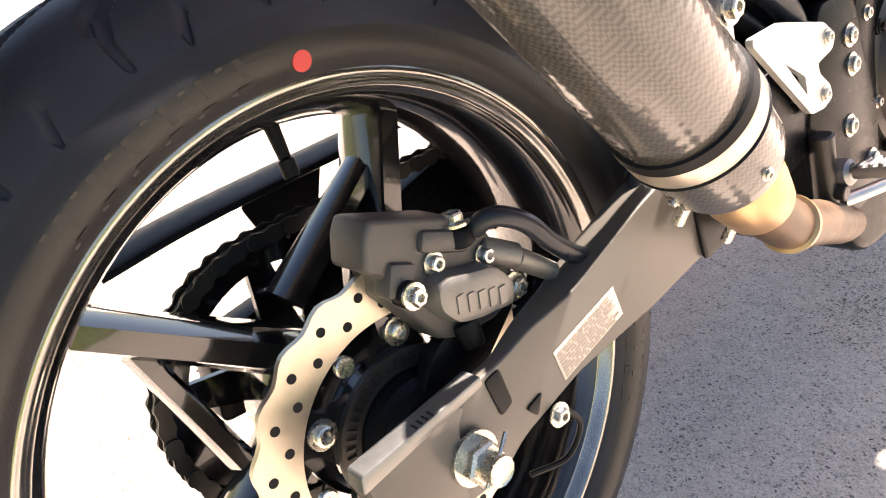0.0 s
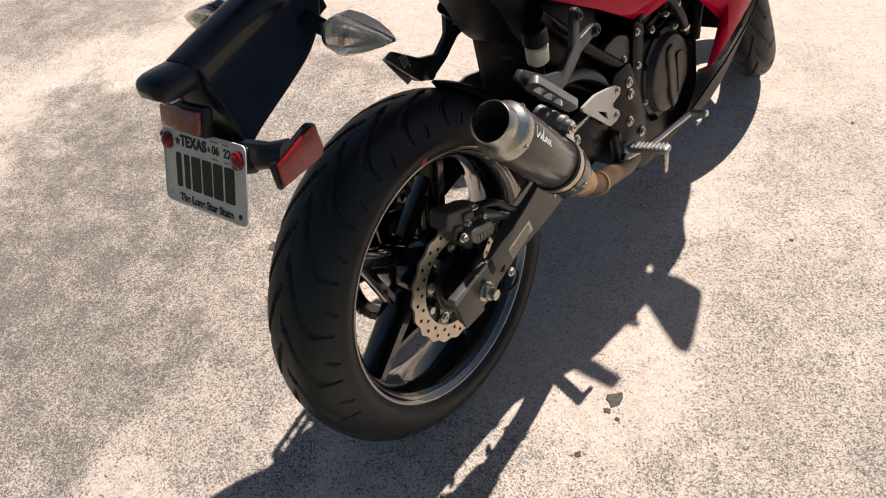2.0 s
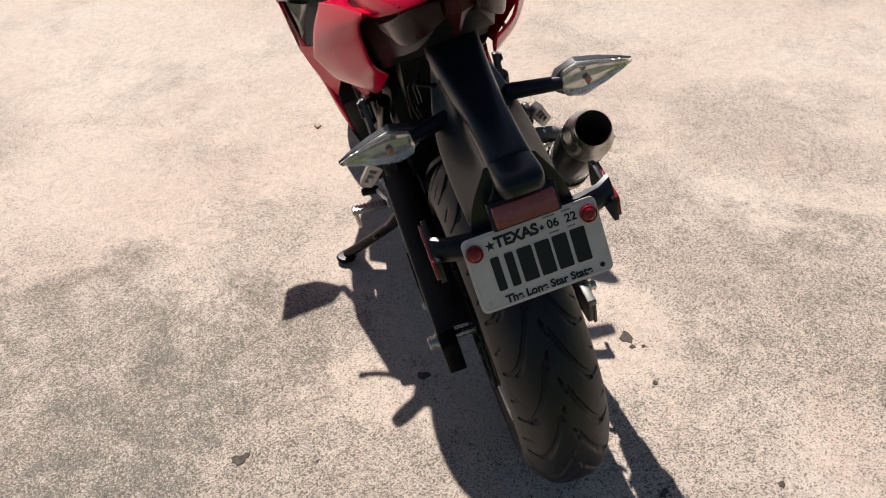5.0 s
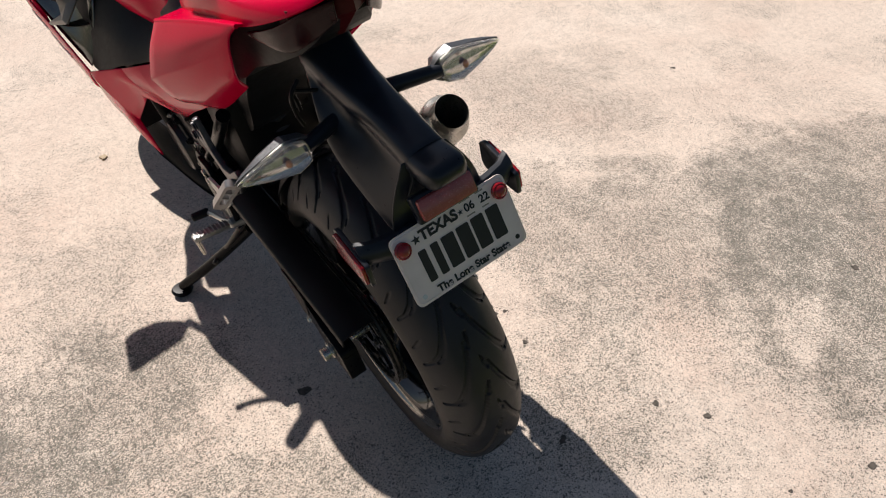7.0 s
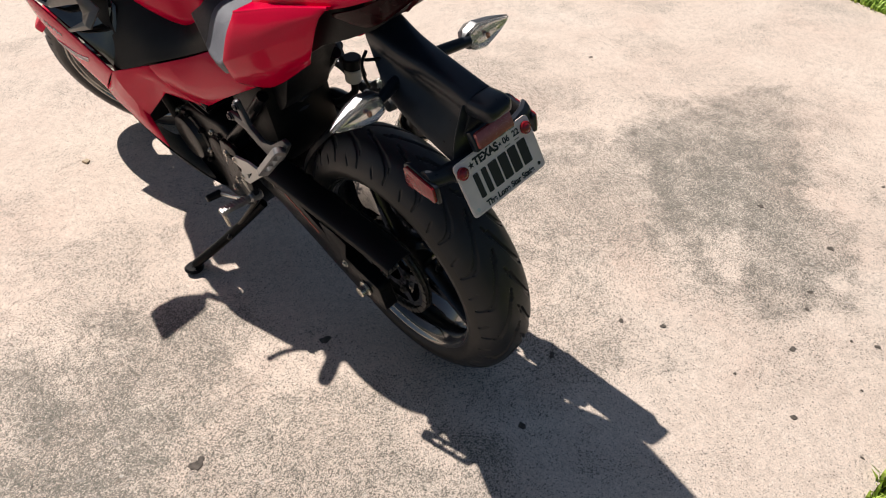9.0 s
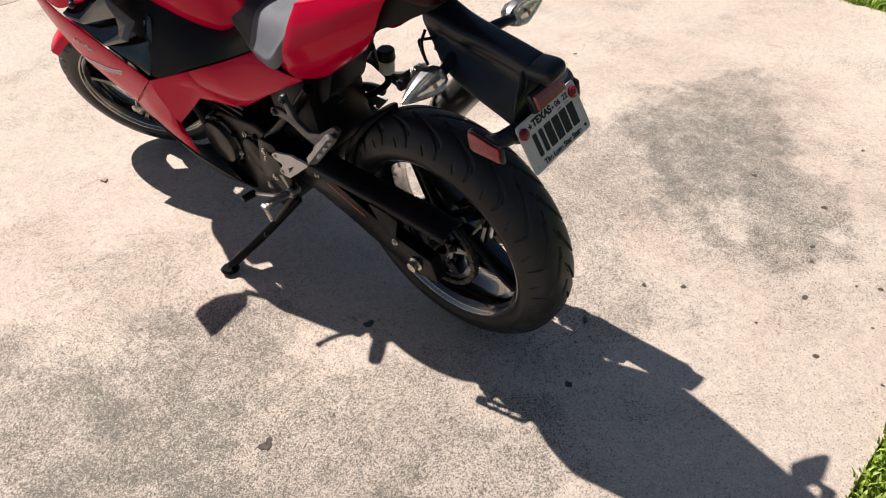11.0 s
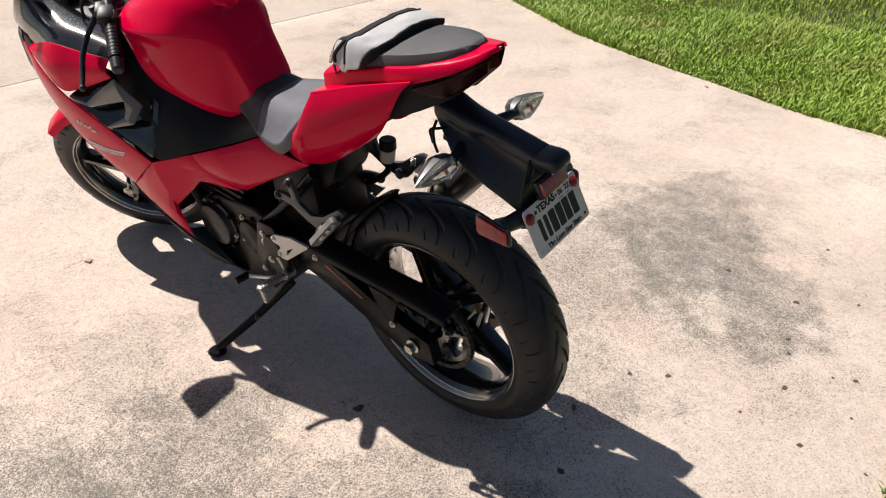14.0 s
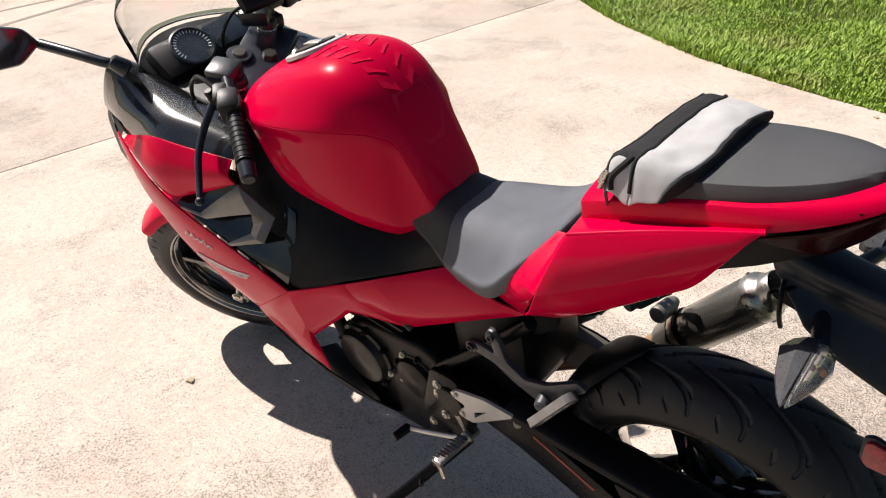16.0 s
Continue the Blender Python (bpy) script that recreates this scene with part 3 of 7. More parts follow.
def wheel_rim(name, r, half, hub_half, spoke_angles, m, label, hub_r=0.045):
    """A cast rim with two-legged spokes; the spokes are its parts."""
    bm = bmesh.new()
    prof = [(half - 0.001, r + 0.0005), (half + 0.003, r + 0.0010), (half + 0.0055, r - 0.0010), (half + 0.0058, r - 0.0030), (half + 0.0050, r - 0.0050), (half + 0.0005, r - 0.0078), (half - 0.0040, r - 0.0105),
            (half - 0.0046, r - 0.0120), (half - 0.006, r - 0.0130), (half - 0.0075, r - 0.0150), (half - 0.010, r - 0.0175), (half * 0.55, r - 0.025), (half * 0.3, r - 0.029), (0.0, r - 0.031)]
    prof = prof + [(-a, q) for a, q in prof[::-1][1:]]
    inner = [(-half + 0.006, r - 0.004), (-half * 0.3, r - 0.020), (half * 0.3, r - 0.020), (half - 0.006, r - 0.004)]
    revolve(bm, prof + inner, (0, 0, 0), (1, 0, 0), 128, closed=True)
    bm.transform(m)
    rim = part(name, bm, GLOSS, bike, label, 50)
    # grey metal ring stands in for bright reflections on the gloss black lip
    for side in (1, -1):
        bm = bmesh.new()
        edge = [(half + 0.0057, r - 0.0008), (half + 0.0062, r - 0.0030), (half + 0.0054, r - 0.0052), (half + 0.0009, r - 0.0081), (half - 0.0036, r - 0.0108), (half - 0.0042, r - 0.0122), (half - 0.0060, r - 0.0110), (half + 0.0020, r - 0.0040)]
        revolve(bm, [(side * q, w) for q, w in edge], (0, 0, 0), (1, 0, 0), 128, closed=True)
        bm.transform(m)
        part("rim_lip", bm, LIP, rim, "rim lip, bright reflection put into grey metal", 50)
    bm = bmesh.new()
    hb = hub_half
    revolve(bm, [(-hb, 0.018), (-hb, hub_r * 0.8), (-hb * 0.7, hub_r), (hb * 0.7, hub_r), (hb, hub_r * 0.8), (hb, 0.018)], (0, 0, 0), (1, 0, 0), 40)
    bm.transform(m)
    part("hub", bm, GLOSS, rim)
    for a in spoke_angles:
        bm = bmesh.new()

        def arm(a0, r0, a1, r1, w0, w1, t0, t1):
            q0 = Vector((0, -math.cos(radians(a0)) * r0, math.sin(radians(a0)) * r0))
            q1 = Vector((0, -math.cos(radians(a1)) * r1, math.sin(radians(a1)) * r1))
            d = (q1 - q0).normalized()
            s = Vector((1, 0, 0)).cross(d)
            rings = []
            for q, w, t in ((q0, w0, t0), (q0.lerp(q1, 0.5), (w0 + w1) * 0.47, (t0 + t1) * 0.5), (q1, w1, t1)):
                o = [(-t, -w * 0.55), (-t * 0.5, -w), (t * 0.5, -w), (t, -w * 0.55), (t, w * 0.55), (t * 0.5, w), (-t * 0.5, w), (-t, w * 0.55)]
                rings.append([q + Vector((1, 0, 0)) * ox + s * oy for ox, oy in o])
            loft(bm, rings)

        arm(a + 22, hub_r * 0.9, a, r - 0.020, 0.016, 0.012, 0.030, 0.027)
        arm(a - 38, hub_r * 1.5, a, r - 0.062, 0.009, 0.008, 0.020, 0.016)
        bm.transform(m)
        part("spoke", bm, GLOSS, rim, "", 30)
    return rim


SHIFT = Matrix.Translation((-0.006, 0, 0))
tyre("rear_tyre", R_TYRE, 0.0765, 0.226, 0.092, "black rubber road tyre with slanted grooves", 1, SHIFT)
rear_rim = wheel_rim("rear_rim", 0.2285, 0.060, 0.062, [42.5 + 72 * k for k in range(5)], SHIFT, "gloss black cast rim", 0.060)
bm = bmesh.new()
d = Vector((0, -math.cos(radians(92)), math.sin(radians(92))))
rod(bm, d * 0.200 + V(0.004, 0, 0), d * 0.178 + V(0.010, 0, 0), 0.0052, 0.0042, 14, 0.001)
rod(bm, d * 0.178 + V(0.010, 0, 0), d * 0.166 + V(0.0125, 0, 0), 0.0056, 0.0056, 14, 0.001)
part("valve_stem", bm, BLACK, rear_rim, "black rubber valve stem")
# coloured balance dot, and raised sidewall marks that stand as plain slanted bars
SIDE = [k for k in spline([(u * 0.0765, q, 0) for u, q in ((0.90, R_TYRE * 0.867), (0.985, R_TYRE * 0.818), (1.0, R_TYRE * 0.795), (0.975, R_TYRE * 0.765), (0.90, 0.2305), (0.80, 0.2235))], 9)][::-1]
SIDE_R, SIDE_X = [k.y for k in SIDE], [k.x for k in SIDE]


def sidewall(deg, rad):
    a = radians(deg)
    x = float(np.interp(rad, SIDE_R, SIDE_X)) - 0.006
    return V(x, -math.cos(a) * rad, math.sin(a) * rad)


bm = bmesh.new()
revolve(bm, [(-0.001, 0), (-0.001, 0.0060), (0.0009, 0.0060), (0.0009, 0)], sidewall(91.5, 0.2375), (1, 0, -0.22), 20)
part("balance_dot", bm, material("red_dot", (0.55, 0.05, 0.045), 0.6), bike, "faded red paint dot on the tyre sidewall")
bm = bmesh.new()
for base_deg in (54, 174, 294):
    for k in range(7):
        g = base_deg + k * 5.3
        if base_deg == 54 and k == 6:
            continue
        for d0, d1, r0, r1 in ((0.0, 0.9, 0.2335, 0.2510), (1.0, 3.0, 0.2335, 0.2365), (2.4, 3.3, 0.2400, 0.2510)):
            o = [sidewall(g + d0 - (r0 - 0.24) * 60, r0), sidewall(g + d1 - (r0 - 0.24) * 60, r0), sidewall(g + d1 - (r1 - 0.24) * 60, r1), sidewall(g + d0 - (r1 - 0.24) * 60, r1)]
            loft(bm, [[q + V(-0.003, 0, 0) for q in o], [q + V(0.0006, 0, 0) for q in o]])
tagged(part("sidewall_lettering", bm, RUBBER, bike, "raised rubber marks on the sidewall"), kind="stuff")

# ---- rear brake, sprocket and chain ----
bm = bmesh.new()
n = 120
ring_o = []
for k in range(n):
    a = k * math.tau / n
    r = 0.1085 + 0.0022 * math.cos(a * 20)
    ring_o.append((r * math.cos(a), r * math.sin(a)))
ring_i = [(0.0785 * math.cos(k * math.tau / n), 0.0785 * math.sin(k * math.tau / n)) for k in range(n)]
sides = []
for x in (0.0665, 0.0710):
    sides.append(([bm.verts.new((x, y, z)) for y, z in ring_o], [bm.verts.new((x, y, z)) for y, z in ring_i]))
for k in range(n):
    j = (k + 1) % n
    for o, i in sides:
        bm.faces.new((o[k], o[j], i[j], i[k]))
    bm.faces.new((sides[0][0][k], sides[0][0][j], sides[1][0][j], sides[1][0][k]))
    bm.faces.new((sides[0][1][k], sides[0][1][j], sides[1][1][j], sides[1][1][k]))
disc = part("brake_disc", bm, DISC, bike, "petal-edged steel brake disc with drilled holes")
# thin dark discs on the surface stand in for the shade inside drilled holes
for k in range(40):
    holes = bmesh.new()
    a = (k + 0.5) * math.tau / 40
    r = (0.0875, 0.0985)[k % 2]
    c = V(0.0707, -math.cos(a) * r, math.sin(a) * r)
    revolve(holes, [(0, 0), (0, 0.0032), (0.0006, 0.0032), (0.0006, 0)], c, (1, 0, 0), 12)
    part("drilled_hole", holes, SOOT_SHADE, disc)
bm = bmesh.new()
for k in range(5):
    a = radians(100 + 72 * k)
    d = V(0, -math.cos(a), math.sin(a))
    s = V(0, math.sin(a), math.cos(a))
    o = [d * 0.046 + s * 0.022, d * 0.046 - s * 0.022, d * 0.066 - s * 0.013, d * 0.083 - s * 0.016, d * 0.083 + s * 0.016, d * 0.066 + s * 0.013]
    loft(bm, [[V(0.0625, 0, 0) + q for q in o], [V(0.0695, 0, 0) + q for q in o]])
revolve(bm, [(0.058, 0.036), (0.058, 0.052), (0.0695, 0.052), (0.0695, 0.036)], (0, 0, 0), (1, 0, 0), 48, closed=True)
part("disc_carrier", bm, GLOSS, disc, "black disc carrier")
for k in range(5):
    a = radians(100 + 72 * k)
    bm = bmesh.new()
    bolt(bm, V(0.0695, -math.cos(a) * 0.0655, math.sin(a) * 0.0655), (1, 0, 0), 0.0068, 0.006, False)
    part("disc_bolt", bm, STEEL, disc)
    a += radians(36)
    bm = bmesh.new()
    rod(bm, V(0.068, -math.cos(a) * 0.070, math.sin(a) * 0.070), V(0.0725, -math.cos(a) * 0.070, math.sin(a) * 0.070), 0.0068, 0.0068, 18, 0.0008)
    part("disc_button", bm, STEEL, disc)
bm = bmesh.new()
revolve(bm, [(0.069, 0.040), (0.069, 0.0545), (0.074, 0.0545), (0.074, 0.051), (0.0725, 0.051), (0.0725, 0.044), (0.074, 0.044), (0.074, 0.040)], (0, 0, 0), (1, 0, 0), 60, closed=True)
for k in range(50):
    a = k * math.tau / 50
    d, s = V(0, math.cos(a), math.sin(a)), V(0, -math.sin(a), math.cos(a))
    o = [d * 0.0438 + s * 0.0011, d * 0.0438 - s * 0.0011, d * 0.0512 - s * 0.0013, d * 0.0512 + s * 0.0013]
    loft(bm, [[V(0.072, 0, 0) + q for q in o], [V(0.0741, 0, 0) + q for q in o]])
part("wheel_speed_ring", bm, COVER, bike, "slotted dark grey wheel speed ring")
bm = bmesh.new()
revolve(bm, [(0.062, 0.0), (0.062, 0.040), (0.083, 0.037), (0.086, 0.031), (0.096, 0.029), (0.096, 0.0)], (0, 0, 0), (1, 0, 0), 36)
part("hub_seal", bm, BLACK, rear_rim)

bm = bmesh.new()
T = 41
prof = []
for k in range(T * 6):
    a = k * math.tau / (T * 6)
    r = 0.1085 + 0.0045 * math.cos(a * T)
    prof.append((r * math.cos(a), r * math.sin(a)))
inn = [(0.090 * math.cos(k * math.tau / (T * 6)), 0.090 * math.sin(k * math.tau / (T * 6))) for k in range(T * 6)]
sides = [([bm.verts.new((x, *p)) for p in prof], [bm.verts.new((x, *p)) for p in inn]) for x in (-0.080, -0.074)]
for k in range(T * 6):
    j = (k + 1) % (T * 6)
    for o, i in sides:
        bm.faces.new((o[k], o[j], i[j], i[k]))
    bm.faces.new((sides[0][0][k], sides[0][0][j], sides[1][0][j], sides[1][0][k]))
    bm.faces.new((sides[0][1][k], sides[0][1][j], sides[1][1][j], sides[1][1][k]))
revolve(bm, [(-0.080, 0.03), (-0.080, 0.048), (-0.060, 0.048), (-0.060, 0.03)], (0, 0, 0), (1, 0, 0), 40, closed=True)
sprocket = part("rear_sprocket", bm, GLOSS, bike, "black steel chain sprocket with round openings")
for k in range(5):
    a = radians(20 + 72 * k)
    d, s = V(0, math.cos(a), math.sin(a)), V(0, -math.sin(a), math.cos(a))
    o = [d * 0.035 + s * 0.016, d * 0.035 - s * 0.016, d * 0.092 - s * 0.010, d * 0.092 + s * 0.010]
    bm = bmesh.new()
    loft(bm, [[V(-0.080, 0, 0) + q for q in o], [V(-0.074, 0, 0) + q for q in o]])
    part("sprocket_arm", bm, GLOSS, sprocket)
for k in range(5):
    a = radians(20 + 72 * k)
    bm = bmesh.new()
    bolt(bm, V(-0.080, math.cos(a) * 0.055, math.sin(a) * 0.055), (-1, 0, 0), 0.007, 0.008)
    part("sprocket_nut", bm, COVER, sprocket)


def chain():
    """The drive chain: link plates and rollers following both sprockets."""
    c0, r0, c1, r1 = Vector((0, 0)), 0.1110, Vector((0.47, 0.075)), 0.037
    d = c1 - c0
    th = math.atan2(d.y, d.x)
    beta = math.acos((r0 - r1) / d.length)
    path = []
    for k in range(41):
        a = th + beta + (math.tau - 2 * beta) * k / 40
        path.append(c0 + Vector((math.cos(a), math.sin(a))) * r0)
    low_a, low_b = path[-1], c1 + Vector((math.cos(th - beta), math.sin(th - beta))) * r1
    for k in range(1, 10):
        path.append(low_a.lerp(low_b, k / 10) - Vector((0, 0.024 * math.sin(math.pi * k / 10))))
    for k in range(21):
        a = th - beta + 2 * beta * k / 20
        path.append(c1 + Vector((math.cos(a), math.sin(a))) * r1)
    path.append(path[0].copy())
    seglen = [(b - a).length for a, b in zip(path, path[1:])]
    total = sum(seglen)
    count = 2 * round(total / 0.015875 / 2)

    def at(s):
        s %= total
        for a, b, q in zip(path, path[1:], seglen):
            if s <= q:
                return a.lerp(b, s / q)
            s -= q
        return path[-1]

    body = bmesh.new()
    tube(body, [(-0.077, p.x, p.y) for p in path[:-1:3]] + [(-0.077, path[0].x, path[0].y)], 0.0042, 8, 3)
    ob = part("drive_chain", body, COVER, bike, "dark oily steel roller chain")
    pitch = total / count
    h = pitch / 2

    def link(out):
        t = bmesh.new()
        o = []
        for k in range(9):
            a = math.pi / 2 + k * math.pi / 8
            o.append((-h + 0.0068 * math.cos(a), 0.0068 * math.sin(a)))
        o.append((0, -0.0048))
        for k in range(9):
            a = -math.pi / 2 + k * math.pi / 8
            o.append((h + 0.0068 * math.cos(a), 0.0068 * math.sin(a)))
        o.append((0, 0.0048))
        for x in (-out, out):
            prism(t, o, x - 0.001, x + 0.001, 0)
        me = bpy.data.meshes.new("chain_link")
        t.to_mesh(me)
        t.free()
        me.materials.append(COVER)
        return me

    kinds = [link(0.0058), link(0.0082)]
    for k in range(count):
        a, b = at(k * pitch), at((k + 1) * pitch)
        m, e = (a + b) / 2, b - a
        lk = new("chain_link", kinds[k % 2])
        lk.parent = ob
        lk.matrix_local = Matrix.Translation((-0.077, m.x, m.y)) @ Matrix.Rotation(math.atan2(e.y, e.x), 4, "X")


chain()

# ---- swingarm, axle, chain guard, hugger ----
def arm_outline(top, low):
    return top + low[::-1]


right_top = [(-0.068, 0.030), (-0.015, 0.036), (0.041, 0.042), (0.068, 0.049), (0.112, 0.053), (0.192, 0.079), (0.330, 0.112), (0.470, 0.125)]
right_low = [(-0.060, -0.030), (0.020, -0.032), (0.045, -0.018), (0.105, -0.004), (0.185, 0.000), (0.330, 0.018), (0.470, 0.040)]
bm = bmesh.new()
prism(bm, rounded(arm_outline(right_top, right_low), 0.008, 3), 0.098, 0.128, 0.004, 3)
for v in bm.verts:
    if v.co.x < 0.110:
        v.co.x += 0.019 * min(1.0, max(0.0, (0.120 - v.co.y) / 0.080))
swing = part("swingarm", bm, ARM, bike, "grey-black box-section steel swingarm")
bm = bmesh.new()
prism(bm, rounded([(-0.070, 0.034), (-0.012, 0.040), (0.004, 0.034), (-0.004, 0.026), (-0.012, -0.034), (-0.062, -0.032)], 0.004, 3), 0.127, 0.1325, 0.002)
part("adjuster_block", bm, ARM, swing)
bm = bmesh.new()
prism(bm, rounded([(-0.073, 0.026), (-0.071, 0.0375), (-0.008, 0.0428), (0.020, 0.0455), (0.020, 0.0385)], 0.002, 2), 0.1175, 0.1330, 0.0015)
part("adjuster_plate", bm, ADJUST, swing, "bare metal chain adjuster plate")
bm = bmesh.new()
for y in (-0.030, -0.026, -0.022, -0.018):
    box(bm, (0.1290, y, 0.0412 + (y + 0.024) * 0.09), (0.0060, 0.0011, 0.0014), None, 0)
part("adjuster_marks", bm, SOOT_SHADE, swing)
# black bolted plate; its size also stands in for shade near the pivot
bm = bmesh.new()
prism(bm, rounded([(0.245, 0.090), (0.330, 0.1145), (0.470, 0.127), (0.470, 0.036), (0.330, 0.014), (0.255, 0.006)], 0.006, 3), 0.1285, 0.1315, 0.001)
shield = part("arm_shield", bm, FRAME, swing, "black bolted plate that also darkens the arm's shaded front")
for y, z in ((0.315, 0.098), (0.300, 0.030)):
    bm = bmesh.new()
    bolt(bm, (0.1312, y, z), (1, 0, 0), 0.0075, 0.006, False)
    part("shield_bolt", bm, STEEL, shield)
bm = bmesh.new()
prism(bm, rounded([(0.024, 0.037), (0.037, 0.039), (0.041, 0.012), (0.030, 0.008)], 0.003, 3), 0.1278, 0.1294, 0.001)
part("recess_panel", bm, BLACK, swing)
bm = bmesh.new()
prism(bm, rounded([(0.050, 0.000), (0.066, 0.004), (0.058, -0.010)], 0.003, 3), 0.1278, 0.1294, 0.001)
part("recess_panel", bm, BLACK, swing)
mirror_top = [(y, z) for y, z in [(-0.050, 0.034), (0.030, 0.046), (0.110, 0.066), (0.220, 0.098), (0.340, 0.122), (0.470, 0.125)]]
mirror_low = [(-0.060, -0.034), (0.030, -0.042), (0.120, -0.024), (0.220, 0.004), (0.340, 0.030), (0.470, 0.042)]
bm = bmesh.new()
prism(bm, rounded(arm_outline(mirror_top, mirror_low), 0.008, 3), -0.152, -0.120, 0.004, 3)
for v in bm.verts:
    v.co.x += max(0.0, v.co.y) * 0.070
part("left_arm", bm, FRAME, swing, "black left arm of the swingarm")
bm = bmesh.new()
prism(bm, rounded([(0.165, 0.052), (0.295, 0.090), (0.293, 0.096), (0.163, 0.058)], 0.001, 1), -0.1532, -0.1518, 0)
for v in bm.verts:
    v.co.x += v.co.y * 0.070
part("orange_stripe", bm, ORANGE, swing, "thin orange warning stripe on the swingarm")
bm = bmesh.new()
rod(bm, (-0.155, 0.475, 0.085), (0.130, 0.475, 0.085), 0.034, 0.034, 24, 0.003)
box(bm, (-0.010, 0.400, 0.080), (0.225, 0.055, 0.060), None, 0.010)
part("pivot_tube", bm, FRAME, swing)
# axle, washers and nut
bm = bmesh.new()
rod(bm, (-0.172, 0, 0), (0.144, 0, 0), 0.0085, 0.0085, 18, 0.001)
revolve(bm, [(0, 0), (0, 0.0145), (0.0095, 0.0145), (0.0115, 0.0125), (0.0115, 0)], (0.1345, 0, 0), (1, 0, 0), 6)
revolve(bm, [(0, 0.0), (0, 0.0175), (0.0025, 0.0175), (0.0025, 0.0)], (0.1325, 0, 0), (1, 0, 0), 28)
revolve(bm, [(0, 0), (0, 0.0095), (0.012, 0.0095), (0.011, 0.008), (0.011, 0)], (0.1445, 0, 0), (1, 0, 0), 12)
revolve(bm, [(0, 0.0), (0, 0.018), (0.003, 0.018), (0.004, 0.0125), (0.018, 0.0125), (0.019, 0.011), (0.019, 0.006), (0.014, 0.005), (0.014, 0)], (-0.153, 0, 0), (-1, 0, 0), 30)
axle = part("rear_axle", bm, STEEL, bike, "zinc-plated axle with castle nut and split pin")
bm = bmesh.new()
tube(bm, [(0.152, -0.010, -0.006), (0.153, 0.004, 0.009), (0.150, 0.014, 0.016)], 0.0013, 6, 5)
part("split_pin", bm, STEEL, axle)
for p in [(0.1290, 0.075, -0.020), (-0.1530, 0.058, 0.038), (-0.1300, 0.330, 0.100)]:
    bm = bmesh.new()
    bolt(bm, p, (math.copysign(1, p[0]), 0, 0), 0.006, 0.006)
    part("arm_bolt", bm, STEEL, swing)


def label_sheet():
    """The printed warning label on the swingarm's outer face."""
    ang = math.radians(12.5)
    c = V(0.1287, 0.1185, 0.018)
    u, v = V(0, math.cos(ang), math.sin(ang)), V(0, -math.sin(ang), math.cos(ang))

    def quad(bm, a, b, w, h, x):
        o = [c + u * (a - w) + v * (b - h), c + u * (a + w) + v * (b - h), c + u * (a + w) + v * (b + h), c + u * (a - w) + v * (b + h)]
        loft(bm, [[V(x, q.y, q.z) for q in o], [V(x + 0.0004, q.y, q.z) for q in o]])

    bm = bmesh.new()
    quad(bm, 0, 0, 0.034, 0.0122, 0.1283)
    sh = part("warning_label", bm, LABEL, bike, "beige printed label on the swingarm")
    bm = bmesh.new()
    rng = random.Random(5)
    for k in range(9):
        b = 0.0098 - k * 0.0025
        a = -0.032
        while a < 0.030:
            w = rng.uniform(0.002, 0.006)
            if a + 2 * w > 0.0325:
                break
            quad(bm, a + w, b, w, 0.0007, 0.1288)
            a += 2 * w + 0.0018
    tagged(part("small_print", bm, LABELINK, sh, "rows of small unreadable print"), kind="stuff")


label_sheet()
# chain guard over the upper run, left side
bm = bmesh.new()
top_line = [(0.340, 0.150), (0.205, 0.146), (0.085, 0.142), (-0.030, 0.137), (-0.104, 0.129)]
rows = [[(-0.150, y, z - 0.014) for y, z in top_line], [(-0.149, y, z - 0.006) for y, z in top_line], [(-0.145, y, z) for y, z in top_line],
        [(-0.118, y, z + 0.004) for y, z in top_line], [(-0.092, y, z + 0.001) for y, z in top_line], [(-0.088, y, z - 0.004) for y, z in top_line]]
guard = part("chain_guard", sheet(rows, 5, 4), BLACK, bike, "black plastic chain guard", 40, 0.003)
bm = bmesh.new()
prism(bm, rounded([(0.118, 0.130), (0.070, 0.128), (0.030, 0.118), (0.052, 0.052), (0.078, 0.040), (0.088, 0.062)], 0.006, 3), -0.1545, -0.1515, 0.001)
part("guard_bracket", bm, BLACK, guard)
# hugger above the tyre, ahead of its top
rows = []
for a0, w in ((116, 0.010), (124, 0.034), (134, 0.058), (146, 0.068), (156, 0.070), (168, 0.068)):
    a = radians(a0)
    rows.append([(x * w, -math.cos(a) * (R_TYRE + 0.012 - dz * w / 0.075), math.sin(a) * (R_TYRE + 0.012 - dz * w / 0.075)) for x, dz in ((-1.12, 0.030), (-0.85, 0.008), (0, 0.0), (0.85, 0.008), (1.12, 0.030))])
part("hugger", sheet(rows, 4, 4), BLACK, bike, "black plastic inner mudguard over the tyre", 40, 0.003)

# ---- rear caliper and brake line ----
bm = bmesh.new()
o = rounded([(-0.024, 0.126), (-0.019, 0.144), (-0.012, 0.154), (0.045, 0.132), (0.066, 0.119), (0.075, 0.098), (0.083, 0.077), (0.083, 0.060), (0.060, 0.052), (0.030, 0.054), (0.012, 0.062), (-0.001, 0.083), (-0.015, 0.104), (-0.012, 0.117)], 0.0035, 3)
prism(bm, o, 0.056, 0.094, 0.004, 3)
box(bm, (0.088, 0.034, 0.120), (0.022, 0.040, 0.014), (-24, 0, 0), 0.004)
box(bm, (0.090, -0.004, 0.112), (0.018, 0.020, 0.022), (-24, 0, 0), 0.004)
cal = part("brake_caliper", bm, CALIPER, bike, "dark grey cast brake caliper with a lighter face")
bm = bmesh.new()
rings = []
